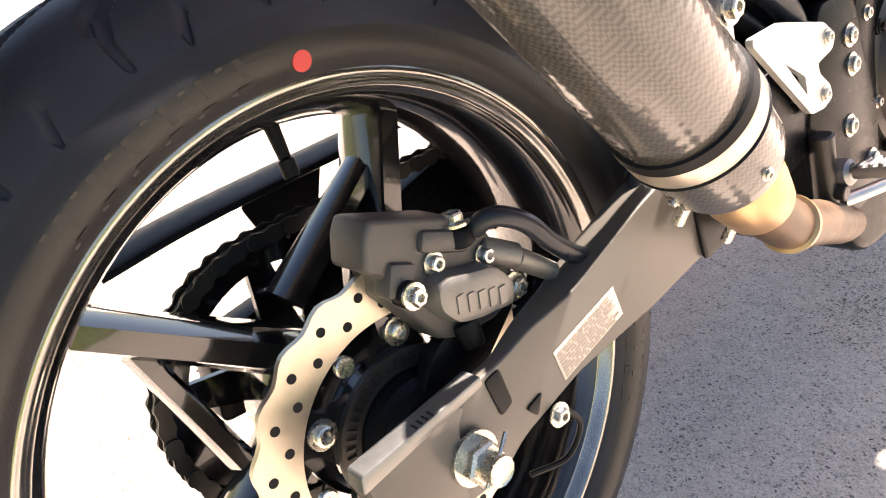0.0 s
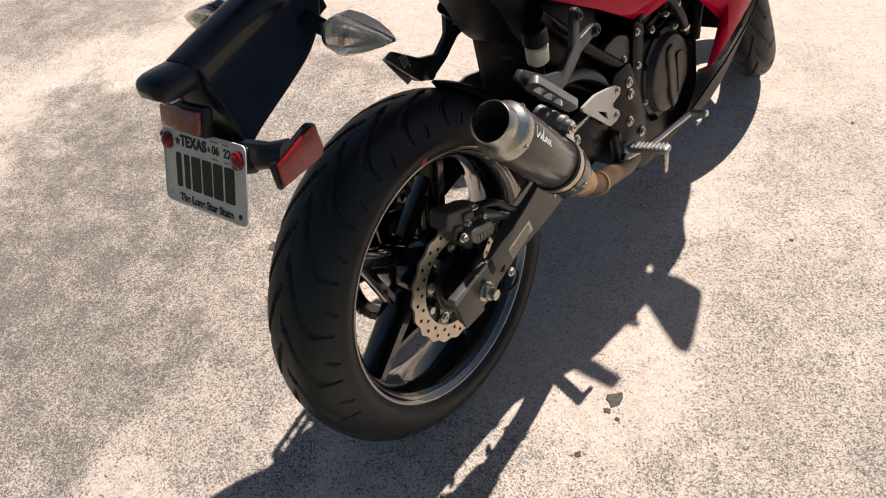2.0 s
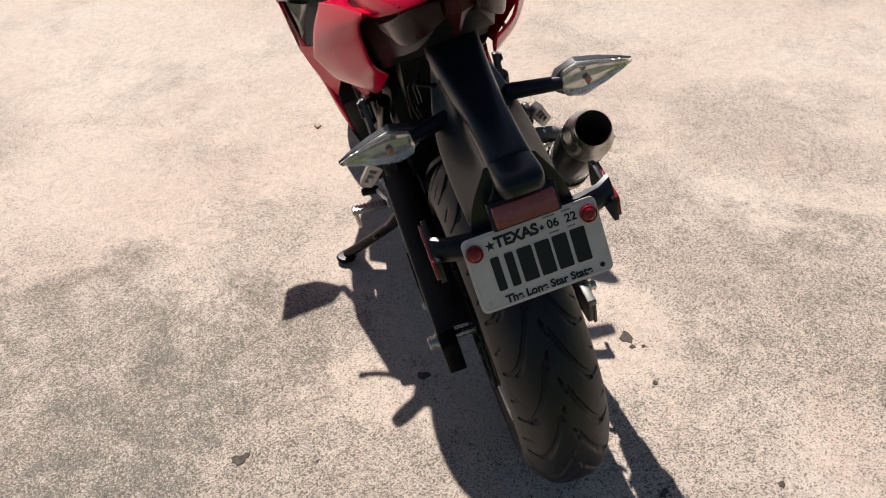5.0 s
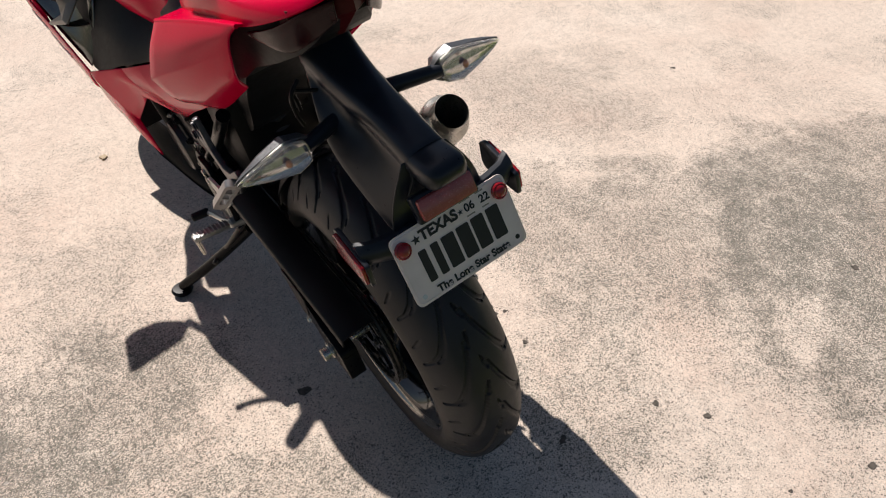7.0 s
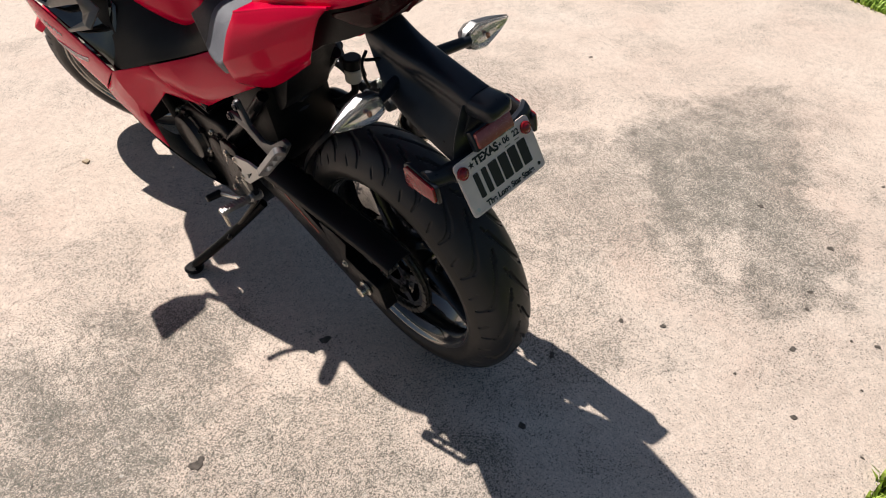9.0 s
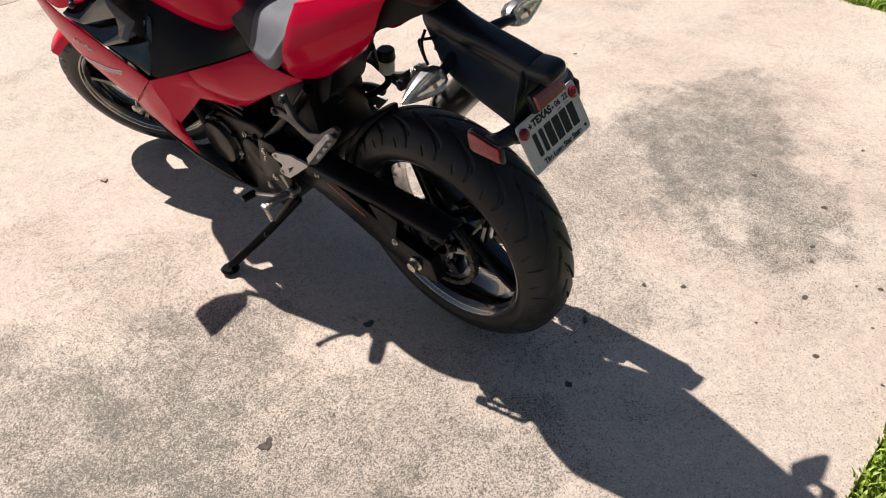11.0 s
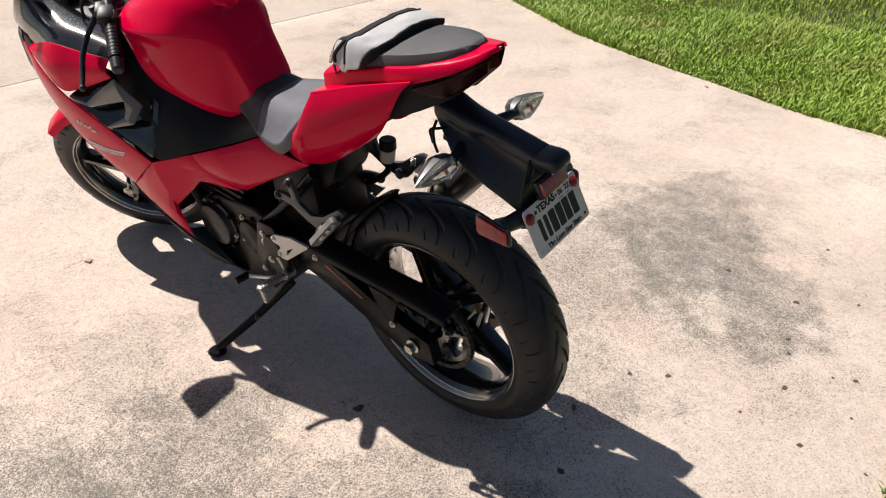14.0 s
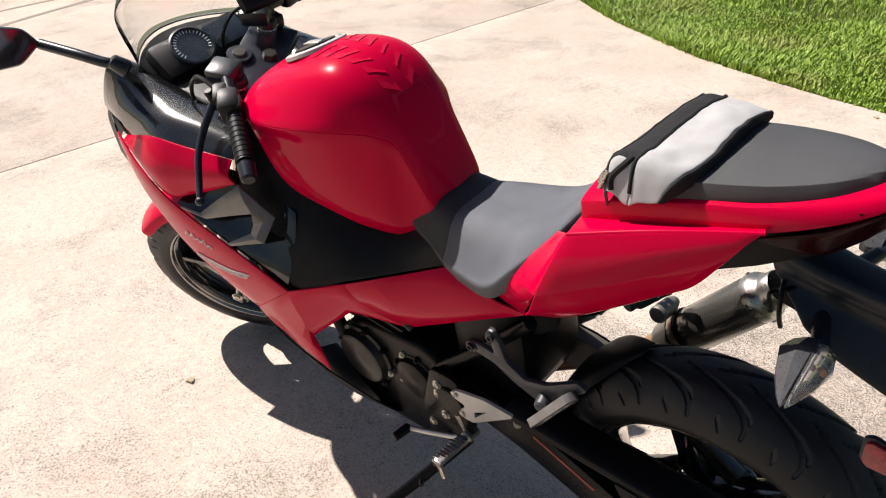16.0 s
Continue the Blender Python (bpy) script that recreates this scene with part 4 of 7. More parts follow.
for x, k in ((0.090, 1.0), (0.103, 0.98), (0.110, 0.92), (0.112, 0.70)):
    rings.append([V(x, 0.038 + (y - 0.038) * k, 0.084 + (z - 0.084) * k) for y, z in rounded([(0.006, 0.089), (0.009, 0.103), (0.018, 0.106), (0.057, 0.096), (0.070, 0.079), (0.066, 0.063), (0.052, 0.066), (0.037, 0.068), (0.018, 0.073)], 0.007, 4)])
loft(bm, rings)
face = part("piston_housing", bm, CALTOP, cal, "light grey piston housing")
bm = bmesh.new()
rings = []
for k in range(5):
    y, z = 0.018 + k * 0.0082, 0.0865 - k * 0.0026
    prism(bm, [(y, z - 0.005), (y + 0.0055, z - 0.005), (y + 0.007, z + 0.006), (y + 0.0015, z + 0.006)], 0.1115, 0.1130, 0)
tagged(part("cast_mark", bm, CALTOP, face, "raised cast mark"), kind="stuff")
bm = bmesh.new()
rod(bm, (0.070, -0.004, 0.104), (0.104, -0.004, 0.104), 0.0085, 0.0085, 14, 0.001)
part("pin_boot", bm, BLACK, cal)
bm = bmesh.new()
bolt(bm, (0.104, -0.004, 0.104), (1, 0, 0), 0.0058, 0.008)
part("pad_pin", bm, STEEL, cal)
for y, z in ((0.022, 0.111), (0.061, 0.098)):
    bm = bmesh.new()
    bolt(bm, (0.094, y, z), (1, 0, 0), 0.0052, 0.007, False)
    part("caliper_bolt", bm, STEEL, cal)
bm = bmesh.new()
bolt(bm, (0.094, 0.080, 0.066), (1, 0, 0), 0.0072, 0.008)
part("bracket_bolt", bm, STEEL, cal)
bm = bmesh.new()
rod(bm, (0.090, 0.062, 0.100), (0.100, 0.084, 0.087), 0.0100, 0.0085, 14, 0.001)
rod(bm, (0.098, 0.083, 0.086), (0.102, 0.110, 0.063), 0.0080, 0.0068, 14, 0.001)
part("bleed_nipple", bm, CALTOP, cal, "rubber-capped bleed nipple")
bm = bmesh.new()
rod(bm, (0.094, 0.033, 0.064), (0.102, 0.031, 0.048), 0.0095, 0.0075, 16, 0.002)
part("slide_boot", bm, BLACK, cal)
bm = bmesh.new()
rod(bm, (0.090, 0.046, 0.112), (0.091, 0.047, 0.124), 0.0125, 0.0115, 20, 0.002)
rod(bm, (0.091, 0.050, 0.124), (0.098, 0.072, 0.118), 0.0062, 0.0062, 14, 0.001)
part("banjo_fitting", bm, BLACK, cal)
bm = bmesh.new()
bolt(bm, (0.091, 0.047, 0.125), (0, 0.05, 1), 0.0072, 0.008)
part("banjo_bolt", bm, STEEL, cal)
for ob in bpy.data.objects:
    if ob == cal or ob.parent == cal or ob.parent == face:
        ob.data.transform(Matrix.Translation((0.0, 0.013, -0.006)))
bm = bmesh.new()
prism(bm, rounded([(0.020, 0.050), (0.060, 0.066), (0.092, 0.072), (0.094, 0.048), (0.040, 0.006), (0.012, -0.012), (-0.010, 0.010)], 0.008, 3), 0.080, 0.092, 0.002)
part("caliper_bracket", bm, ENGINE, bike, "black cast caliper bracket")
bm = bmesh.new()
tube(bm, [(0.096, 0.070, 0.112), (0.105, 0.076, 0.118), (0.109, 0.084, 0.116), (0.111, 0.101, 0.104), (0.112, 0.118, 0.083), (0.112, 0.141, 0.062), (0.111, 0.165, 0.053), (0.110, 0.189, 0.060), (0.109, 0.209, 0.074), (0.106, 0.222, 0.092), (0.098, 0.235, 0.130)], 0.0068, 12, 8)
hose = part("brake_hose", bm, SATIN, bike, "thick black rubber brake hose")
bm = bmesh.new()
tube(bm, [(0.123, 0.085, -0.022), (0.126, 0.095, -0.042), (0.122, 0.080, -0.062), (0.116, 0.050, -0.058)], 0.0022, 8, 8)
part("sensor_cable", bm, BLACK, bike, "thin black sensor cable")

# ---- exhaust ----
EX0 = V(0.199, 0.022, 0.322)
EXD = (V(0.180, 0.271, 0.037) - EX0).normalized()
bm = bmesh.new()
revolve(bm, [(0.0440, 0.0398), (0.0480, 0.0422), (0.2150, 0.0426), (0.2190, 0.0405)], EX0, EXD, 72)
silencer = part("silencer", bm, CARBON, bike, "dark woven carbon exhaust silencer")
bm = bmesh.new()
revolve(bm, [(0.1100, 0.0265), (0.0060, 0.0282), (0.0000, 0.0298), (0.0020, 0.0313), (0.0190, 0.0320), (0.0240, 0.0336), (0.0310, 0.0398), (0.0370, 0.0428), (0.0490, 0.0434), (0.0494, 0.0420)], EX0, EXD, 72)
cap = part("end_cap", bm, TITAN, silencer, "brushed titanium end cap")
bm = bmesh.new()
revolve(bm, [(0.020, 0.0308), (0.109, 0.0290), (0.109, 0.0)], EX0, EXD, 48)
part("outlet_bore", bm, SOOT_SHADE, silencer, "sooty black outlet bore")
bm = bmesh.new()
revolve(bm, [(0.2170, 0.0420), (0.2180, 0.0448), (0.2195, 0.0452), (0.2310, 0.0452), (0.2325, 0.0448), (0.2340, 0.0420)], EX0, EXD, 72)
part("clamp_band", bm, DISC, silencer, "pale gold metal clamp band")
for a0, a1 in ((0.2085, 0.2175), (0.2325, 0.2355)):
    bm = bmesh.new()
    revolve(bm, [(a0, 0.0425), (a0 + 0.0008, 0.0446), (a1 - 0.0008, 0.0456), (a1, 0.0430)], EX0, EXD, 72)
    part("rubber_edge", bm, BLACK, silencer)
bm = bmesh.new()
revolve(bm, [(0.2360, 0.0414), (0.2720, 0.0406), (0.2840, 0.0372), (0.2860, 0.0310)], EX0, EXD, 72)
part("inlet_cone", bm, CARBON, silencer)
bm = bmesh.new()
revolve(bm, [(0.2800, 0.0290), (0.2860, 0.0308), (0.3200, 0.0285), (0.3440, 0.0250), (0.3460, 0.0230)], EX0, EXD, 56)
part("link_pipe", bm, TAN, silencer, "heat-tinted golden steel link pipe")
bm = bmesh.new()
e = EX0 + EXD * 0.325
tube(bm, [e, e + EXD * 0.03, (0.1735, 0.300, 0.023), (0.167, 0.335, 0.006), (0.155, 0.385, -0.016), (0.135, 0.465, -0.055), (0.100, 0.560, -0.100)], 0.0195, 20, 6, radii=None)
part("exhaust_pipe", bm, RUST, bike, "heat-browned steel exhaust pipe")
bm = bmesh.new()
revolve(bm, [(-0.004, 0.0190), (-0.003, 0.0228), (0.003, 0.0228), (0.004, 0.0190)], (0.1725, 0.3045, 0.0208), (-0.17, 0.86, -0.45), 40)
part("joint_ring", bm, TAN, silencer)
s, u, dd = basis(EXD)
rad = lambda ang, r, a: EX0 + EXD * a + (s * math.cos(ang) + u * math.sin(ang)) * r
for k in range(4):
    ang = k * math.tau / 4 + 0.4
    for a in (0.0445, 0.268):
        bm = bmesh.new()
        q = rad(ang, 0.0430 if a < 0.1 else 0.0402, a)
        bolt(bm, q, q - (EX0 + EXD * a), 0.0032, 0.0028, False)
        part("rivet", bm, STEEL, silencer)
for k in range(4):
    bm = bmesh.new()
    q = rad(2.2 + k * 1.2, 0.042, 0.298) if k < 2 else rad(2.6 + (k - 2) * 0.9, 0.030, 0.370)
    rod(bm, q - V(0.004, 0, 0.006), q + V(0.004, 0, 0.008), 0.0042, 0.0042, 10, 0.001)
    part("spring_hook", bm, STEEL, silencer)


def script_mark():
    """A light handwritten-looking mark on the silencer's outer face, as plain strokes on the curved wall."""
    bm = bmesh.new()
    base_ang = ANG_OUT - 0.10
    rng = random.Random(2)

    line = []
    a = 0.060
    for w, h in ((0.010, 0.016), (0.006, 0.008), (0.006, 0.008), (0.008, 0.017), (0.003, 0.009), (0.006, 0.008), (0.006, 0.008), (0.006, 0.008)):
        line += [(a, h), (a + 0.002, 0.0), (a + w * 0.8, h * rng.uniform(0.2, 0.5))]
        a += w
    tube(bm, [rad(base_ang - h / 0.0426, 0.0430, a) for a, h in line], 0.0008, 6, 3)
    part("script_mark", bm, WHITEMARK, silencer, "white handwritten mark")


ANG_OUT = max((k * 0.05 for k in range(126)), key=lambda g: (s * math.cos(g) + u * math.sin(g)).dot(V(1, 0, 0)))
script_mark()
# hanger from the silencer to the footrest bracket
bm = bmesh.new()
q = V(0.187, 0.206, 0.205)
rod(bm, q + V(-0.050, 0.0, 0.012), q + V(0.004, 0.0, 0.0), 0.017, 0.015, 22, 0.003)
rod(bm, q + V(0.002, 0, 0), q + V(0.014, 0, -0.002), 0.0115, 0.0115, 20, 0.002)
hang = part("hanger_bush", bm, CALTOP, bike, "grey exhaust hanger bush")
bm = bmesh.new()
bolt(bm, q + V(0.014, 0, -0.002), (1, 0, 0), 0.007, 0.006)
part("hanger_bolt", bm, STEEL, hang)
bm = bmesh.new()
box(bm, q + V(0.004, 0.004, -0.030), (0.006, 0.022, 0.050), (0, 0, 0), 0.002)
part("hanger_tab", bm, ALU, hang)

# ---- number plate, its bracket, reflectors and rear mudguard ----
PC = V(0.002, -0.2895, 0.396)
PU = V(0, 0.415, 0.910).normalized()
PN = V(0, -0.910, 0.415).normalized()
PX = V(1, 0, 0)


def on_plate(a, b, h=0.0):
    return PC + PX * a + PU * b + PN * h


def plate_solid(bm, outline, h0, h1):
    loft(bm, [[on_plate(a, b, h0) for a, b in outline], [on_plate(a, b, h1) for a, b in outline]])


PW, PH = 0.0865, 0.0495
bm = bmesh.new()
plate_solid(bm, rounded([(-PW, -PH), (PW, -PH), (PW, PH), (-PW, PH)], 0.010, 6), 0.0, 0.0016)
numplate = part("number_plate", bm, PLATE, bike, "white and black motorcycle number plate")
bm = bmesh.new()
o = rounded([(-PW + 0.002, -PH + 0.002), (PW - 0.002, -PH + 0.002), (PW - 0.002, PH - 0.002), (-PW + 0.002, PH - 0.002)], 0.009, 6)
i = rounded([(-PW + 0.0034, -PH + 0.0034), (PW - 0.0034, -PH + 0.0034), (PW - 0.0034, PH - 0.0034), (-PW + 0.0034, PH - 0.0034)], 0.008, 6)
for ring in (0,):
    a = [bm.verts.new(on_plate(x, y, 0.0016)) for x, y in o]
    b = [bm.verts.new(on_plate(x, y, 0.0024)) for x, y in i]
    for k in range(len(a)):
        bm.faces.new((a[k], a[(k + 1) % len(a)], b[(k + 1) % len(a)], b[k]))
part("embossed_rim", bm, PLATE, numplate)


def words(text, a, b, size, mat, name, bold=0.0):
    """Built-in lettering, turned into a mesh that lies on the plate."""
    cu = bpy.data.curves.new(name, "FONT")
    cu.body, cu.size, cu.extrude, cu.align_x, cu.align_y = text, size, 0.0003, "CENTER", "CENTER"
    cu.offset = bold
    tmp = bpy.data.objects.new(name, cu)
    me = bpy.data.meshes.new_from_object(tmp)
    bpy.data.objects.remove(tmp)
    me.transform(Matrix(((PX.x, PU.x, PN.x, 0), (PX.y, PU.y, PN.y, 0), (PX.z, PU.z, PN.z, 0), (0, 0, 0, 1))))
    me.transform(Matrix.Translation(on_plate(a, b, 0.0020)))
    me.materials.clear()
    me.materials.append(mat)
    ob = new(name, me)
    ob.parent = numplate
    return ob


words("TEXAS", -0.0185, 0.0335, 0.0190, INK, "lettering", 0.0008)
words("The Lone Star State", 0.003, -0.0400, 0.0140, INK, "lettering", 0.0005)
words("06", 0.0285, 0.0330, 0.0150, INK, "lettering", 0.0003)
words("22", 0.0515, 0.0330, 0.0150, INK, "lettering", 0.0003)
star = []
for k in range(10):
    r = 0.0068 if k % 2 == 0 else 0.0027
    star.append((-0.0525 + r * math.sin(k * math.tau / 10), 0.0325 + r * math.cos(k * math.tau / 10)))
bm = bmesh.new()
plate_solid(bm, star, 0.0016, 0.0020)
part("star_mark", bm, INK, numplate)
bm = bmesh.new()
plate_solid(bm, [(0.0145 + (x + 0.0525) * 0.62, 0.0325 + (y - 0.0325) * 0.62) for x, y in star], 0.0016, 0.0020)
part("star_mark", bm, INK, numplate)
for a, b, w in ((0.0255, 0.0435, 0.0080), (0.0480, 0.0435, 0.0060), (0.0270, 0.0225, 0.0062), (0.0495, 0.0225, 0.0050)):
    bm = bmesh.new()
    plate_solid(bm, [(a - w, b - 0.0009), (a + w, b - 0.0009), (a + w, b + 0.0009), (a - w, b + 0.0009)], 0.0016, 0.0019)
    part("small_print_bar", bm, LABELINK, numplate)
for k, (a, w) in enumerate(((-0.0525, 0.0055), (-0.0345, 0.0055), (-0.0145, 0.0095), (0.0085, 0.0095), (0.0310, 0.0095), (0.0545, 0.0095))):
    bm = bmesh.new()
    plate_solid(bm, rounded([(a - w, -0.0265), (a + w, -0.0265), (a + w, 0.0175), (a - w, 0.0175)], 0.002, 2), 0.0016, 0.0023)
    part("number_bar", bm, INK, numplate)
for a in (-0.0735, 0.0735):
    bm = bmesh.new()
    q = on_plate(a, 0.0300, 0.0016)
    revolve(bm, [(0, 0), (0, 0.0110), (0.004, 0.0110), (0.0055, 0.0095), (0.0048, 0.0088), (0.0075, 0.0065), (0.0088, 0.0030), (0.0090, 0)], q, PN, 28)
    part("reflector_bolt", bm, REDLENS, numplate, "round red reflector bolt")
for a, mat in ((-0.0735, WHITEMARK), (0.0735, INK)):
    bm = bmesh.new()
    revolve(bm, [(0, 0), (0, 0.0032), (0.0008, 0.0032), (0.0008, 0)], on_plate(a, -0.0385, 0.0016), PN, 16)
    part("bolt_hole", bm, mat, numplate)

# bracket with its two side wings
bm = bmesh.new()
plate_solid(bm, rounded([(-0.080, 0.012), (0.080, 0.012), (0.080, 0.046), (-0.080, 0.046)], 0.008, 4), -0.022, -0.003)
rings = []
for x, dy, h in ((-0.118, 0.020, 0.018), (-0.100, 0.010, 0.016), (-0.070, 0.0, 0.019), (0.070, 0.0, 0.019), (0.100, 0.010, 0.016), (0.118, 0.020, 0.018)):
    c = on_plate(x, 0.030, -0.018) + V(0, dy, 0.004)
    rings.append([c + PU * (h * math.cos(q)) + PN * (0.012 * math.sin(q)) for q in [k * math.tau / 10 for k in range(10)]])
loft(bm, rings)
brk = part("plate_bracket", bm, SATIN, bike, "black plastic plate bracket with side wings")
for sgn in (-1, 1):
    bm = bmesh.new()
    o = [(-0.268, 0.384), (-0.266, 0.418), (-0.200, 0.436), (-0.190, 0.430), (-0.190, 0.396), (-0.198, 0.388)]
    prism(bm, rounded(o, 0.004, 3), sgn * 0.112, sgn * 0.1185, 0.002)
    part("wing_plate", bm, SATIN, brk)
    bm = bmesh.new()
    o = [(-0.264, 0.388), (-0.262, 0.416), (-0.200, 0.432), (-0.194, 0.427), (-0.194, 0.398), (-0.200, 0.391)]
    prism(bm, rounded(o, 0.003, 3), sgn * 0.1185, sgn * 0.1235, 0.0015)
    part("side_reflector", bm, REDLENS, brk, "rectangular red side reflector")
bm = bmesh.new()
box(bm, (0.0, -0.284, 0.470), (0.078, 0.010, 0.028), (-24, 0, 0), 0.003)
part("rear_reflector", bm, DULLRED, brk, "dull red rear reflector")
bm = bmesh.new()
box(bm, (0.0, -0.276, 0.467), (0.086, 0.014, 0.036), (-24, 0, 0), 0.003)
part("reflector_mount", bm, SATIN, brk)


def section(y, zt, wt, zl, wl, extra=0.0):
    """A mudguard cross-section: rounded ridge with steep sides, skirts flaring below it, open underneath."""
    half = [(wl, y + extra, zl), ((wl + wt) * 0.52, y + extra * 0.6, zl * 0.55 + zt * 0.45 - 0.016), (wt * 0.94, y, zt - 0.036), (wt, y, zt - 0.018), (wt * 0.92, y, zt - 0.006), (wt * 0.66, y, zt)]
    return [flip(p) for p in half] + [(0, y, zt + 0.002)] + half[::-1]


rows = [section(-0.040, 0.590, 0.036, 0.500, 0.056, -0.050), section(-0.100, 0.566, 0.031, 0.478, 0.062, -0.025), section(-0.160, 0.553, 0.027, 0.458, 0.064, -0.012),
        section(-0.215, 0.541, 0.0255, 0.438, 0.063, -0.004), section(-0.2595, 0.5295, 0.0262, 0.420, 0.060, 0.009)]
mud = part("rear_mudguard", sheet(rows, 3, 5), SATIN, bike, "long black plastic rear mudguard", 35, 0.004)
bm = bmesh.new()
loft(bm, [[V(*p) for p in section(y, z, 0.018, z - 0.075, 0.032)] for y, z in ((-0.05, 0.580), (-0.12, 0.558), (-0.225, 0.522))])
part("mudguard_core", bm, BLACK, mud)
bm = bmesh.new()
rings = []
for y, zt, zl, w in ((-0.2575, 0.5280, 0.503, 0.0260), (-0.2590, 0.5308, 0.502, 0.0278), (-0.282, 0.5320, 0.502, 0.0282), (-0.294, 0.5318, 0.503, 0.0276), (-0.302, 0.5300, 0.505, 0.0252), (-0.307, 0.5262, 0.508, 0.0205), (-0.3095, 0.5215, 0.512, 0.0135)):
    zm = (zl + zt) * 0.5
    hz = (zt - zl) * 0.5
    rings.append([V(x * w, y, zm + z * hz) for x, z in ((-0.90, -1), (-0.99, -0.55), (-1, 0.0), (-0.97, 0.45), (-0.86, 0.78), (-0.62, 0.97), (0, 1.04), (0.62, 0.97), (0.86, 0.78), (0.97, 0.45), (1, 0.0), (0.99, -0.55), (0.90, -1))])
loft(bm, rings)
lamp = part("plate_lamp_housing", bm, SATIN, bike, "rounded black plate lamp housing", 40)
bm = bmesh.new()
box(bm, (0.0, -0.284, 0.5015), (0.040, 0.024, 0.005), None, 0.001)
part("lamp_glass", bm, LENS, lamp, "clear plate lamp glass")
# rear panel behind the plate
bm = bmesh.new()
rows = [[(x, -0.252, 0.520) for x in (-0.032, 0, 0.032)], [(x, -0.254, 0.47) for x in (-0.058, 0, 0.058)], [(x, -0.255, 0.415) for x in (-0.071, 0, 0.071)]]
part("mudguard_back", sheet(rows, 3, 4), SATIN, mud, "", 35, 0.003)


def indicator(sgn):
    """A turn signal: stalk, tapered housing and clear lens with an amber bulb."""
    before = set(bpy.data.objects)
    bm = bmesh.new()
    rod(bm, (sgn * 0.045, -0.098, 0.512), (sgn * 0.118, -0.122, 0.512), 0.0115, 0.0095, 14, 0.002)
    st = part("indicator_stalk", bm, SATIN, bike, "black rubber turn signal stalk")
    bm = bmesh.new()
    rings = []
    for x, hy, hz in ((0.106, 0.014, 0.011), (0.116, 0.028, 0.019), (0.138, 0.036, 0.0250), (0.170, 0.026, 0.0175), (0.198, 0.012, 0.0085), (0.213, 0.002, 0.0025)):
        c = V(sgn * x, -0.118, 0.510)
        rings.append([c + V(0, hy * math.cos(q) * (0.12 if math.cos(q) < 0 else 1.0), hz * math.sin(q)) for q in [k * math.tau / 8 + 0.39 for k in range(8)]])
    loft(bm, rings)
    part("indicator_body", bm, SIGNAL, st, "grey tapered turn signal housing", 25)
    bm = bmesh.new()
    rings = []
    for x, hy, hz in ((0.111, 0.004, 0.008), (0.118, 0.0190, 0.0175), (0.138, 0.0235, 0.0240), (0.170, 0.0175, 0.0162), (0.198, 0.0085, 0.0075), (0.212, 0.002, 0.002)):
        c = V(sgn * x, -0.1215, 0.510)
        rings.append([c + V(0, -hy * math.cos(q), hz * math.sin(q)) for q in [k * math.pi / 8 - math.pi / 2 for k in range(9)]])
    loft(bm, rings)
    part("indicator_lens", bm, LENS, st, "clear ribbed turn signal lens", 40).visible_shadow = False
    bm = bmesh.new()
    rings = []
    for x, hy, hz in ((0.114, 0.002, 0.008), (0.120, 0.012, 0.0160), (0.138, 0.014, 0.0222), (0.170, 0.010, 0.0146), (0.198, 0.003, 0.0062), (0.206, 0.001, 0.002)):
        c = V(sgn * x, -0.1235, 0.510)
        rings.append([c + V(0, -0.15 * hy * abs(math.cos(q * 4)), hz * math.sin(q)) for q in [k * math.pi / 8 - math.pi / 2 for k in range(9)]])
    loft(bm, rings, caps=False, closed=False)
    part("reflector_bowl", bm, SILVERED, st, "chromed reflector bowl", 25, 0.001)
    bm = bmesh.new()
    bmesh.ops.create_uvsphere(bm, u_segments=14, v_segments=10, radius=0.0044, matrix=Matrix.Translation((sgn * 0.146, -0.131, 0.510)))
    part("bulb", bm, AMBER, st, "amber bulb")
    bm = bmesh.new()
    for k in range(9):
        x = 0.122 + k * 0.0092
        rod(bm, (sgn * x, -0.1225, 0.497 + k * 0.0006), (sgn * x, -0.1225, 0.523 - k * 0.0006), 0.0015, 0.0015, 6)
    part("reflector_ribs", bm, CHROME, st, "chromed reflector ribs")
    if sgn < 0:
        for ob in set(bpy.data.objects) - before:
            ob.data.transform(Matrix.Translation((0.022, 0.0, -0.003)))


indicator(1)
indicator(-1)
bm = bmesh.new()
tube(bm, [(-0.030, -0.070, 0.536), (-0.052, -0.058, 0.540), (-0.061, -0.050, 0.541), (-0.0635, -0.048, 0.536), (-0.063, -0.050, 0.524), (-0.063, -0.052, 0.512)], 0.0030, 8, 6)
part("luggage_hook", bm, FRAME, bike, "bent black wire luggage hook")
bm = bmesh.new()
tube(bm, [(-0.055, -0.060, 0.560), (-0.072, -0.064, 0.545), (-0.074, -0.066, 0.520), (-0.070, -0.068, 0.500)], 0.0030, 8, 6)
part("luggage_hook", bm, FRAME, bike, "bent black wire luggage hook")

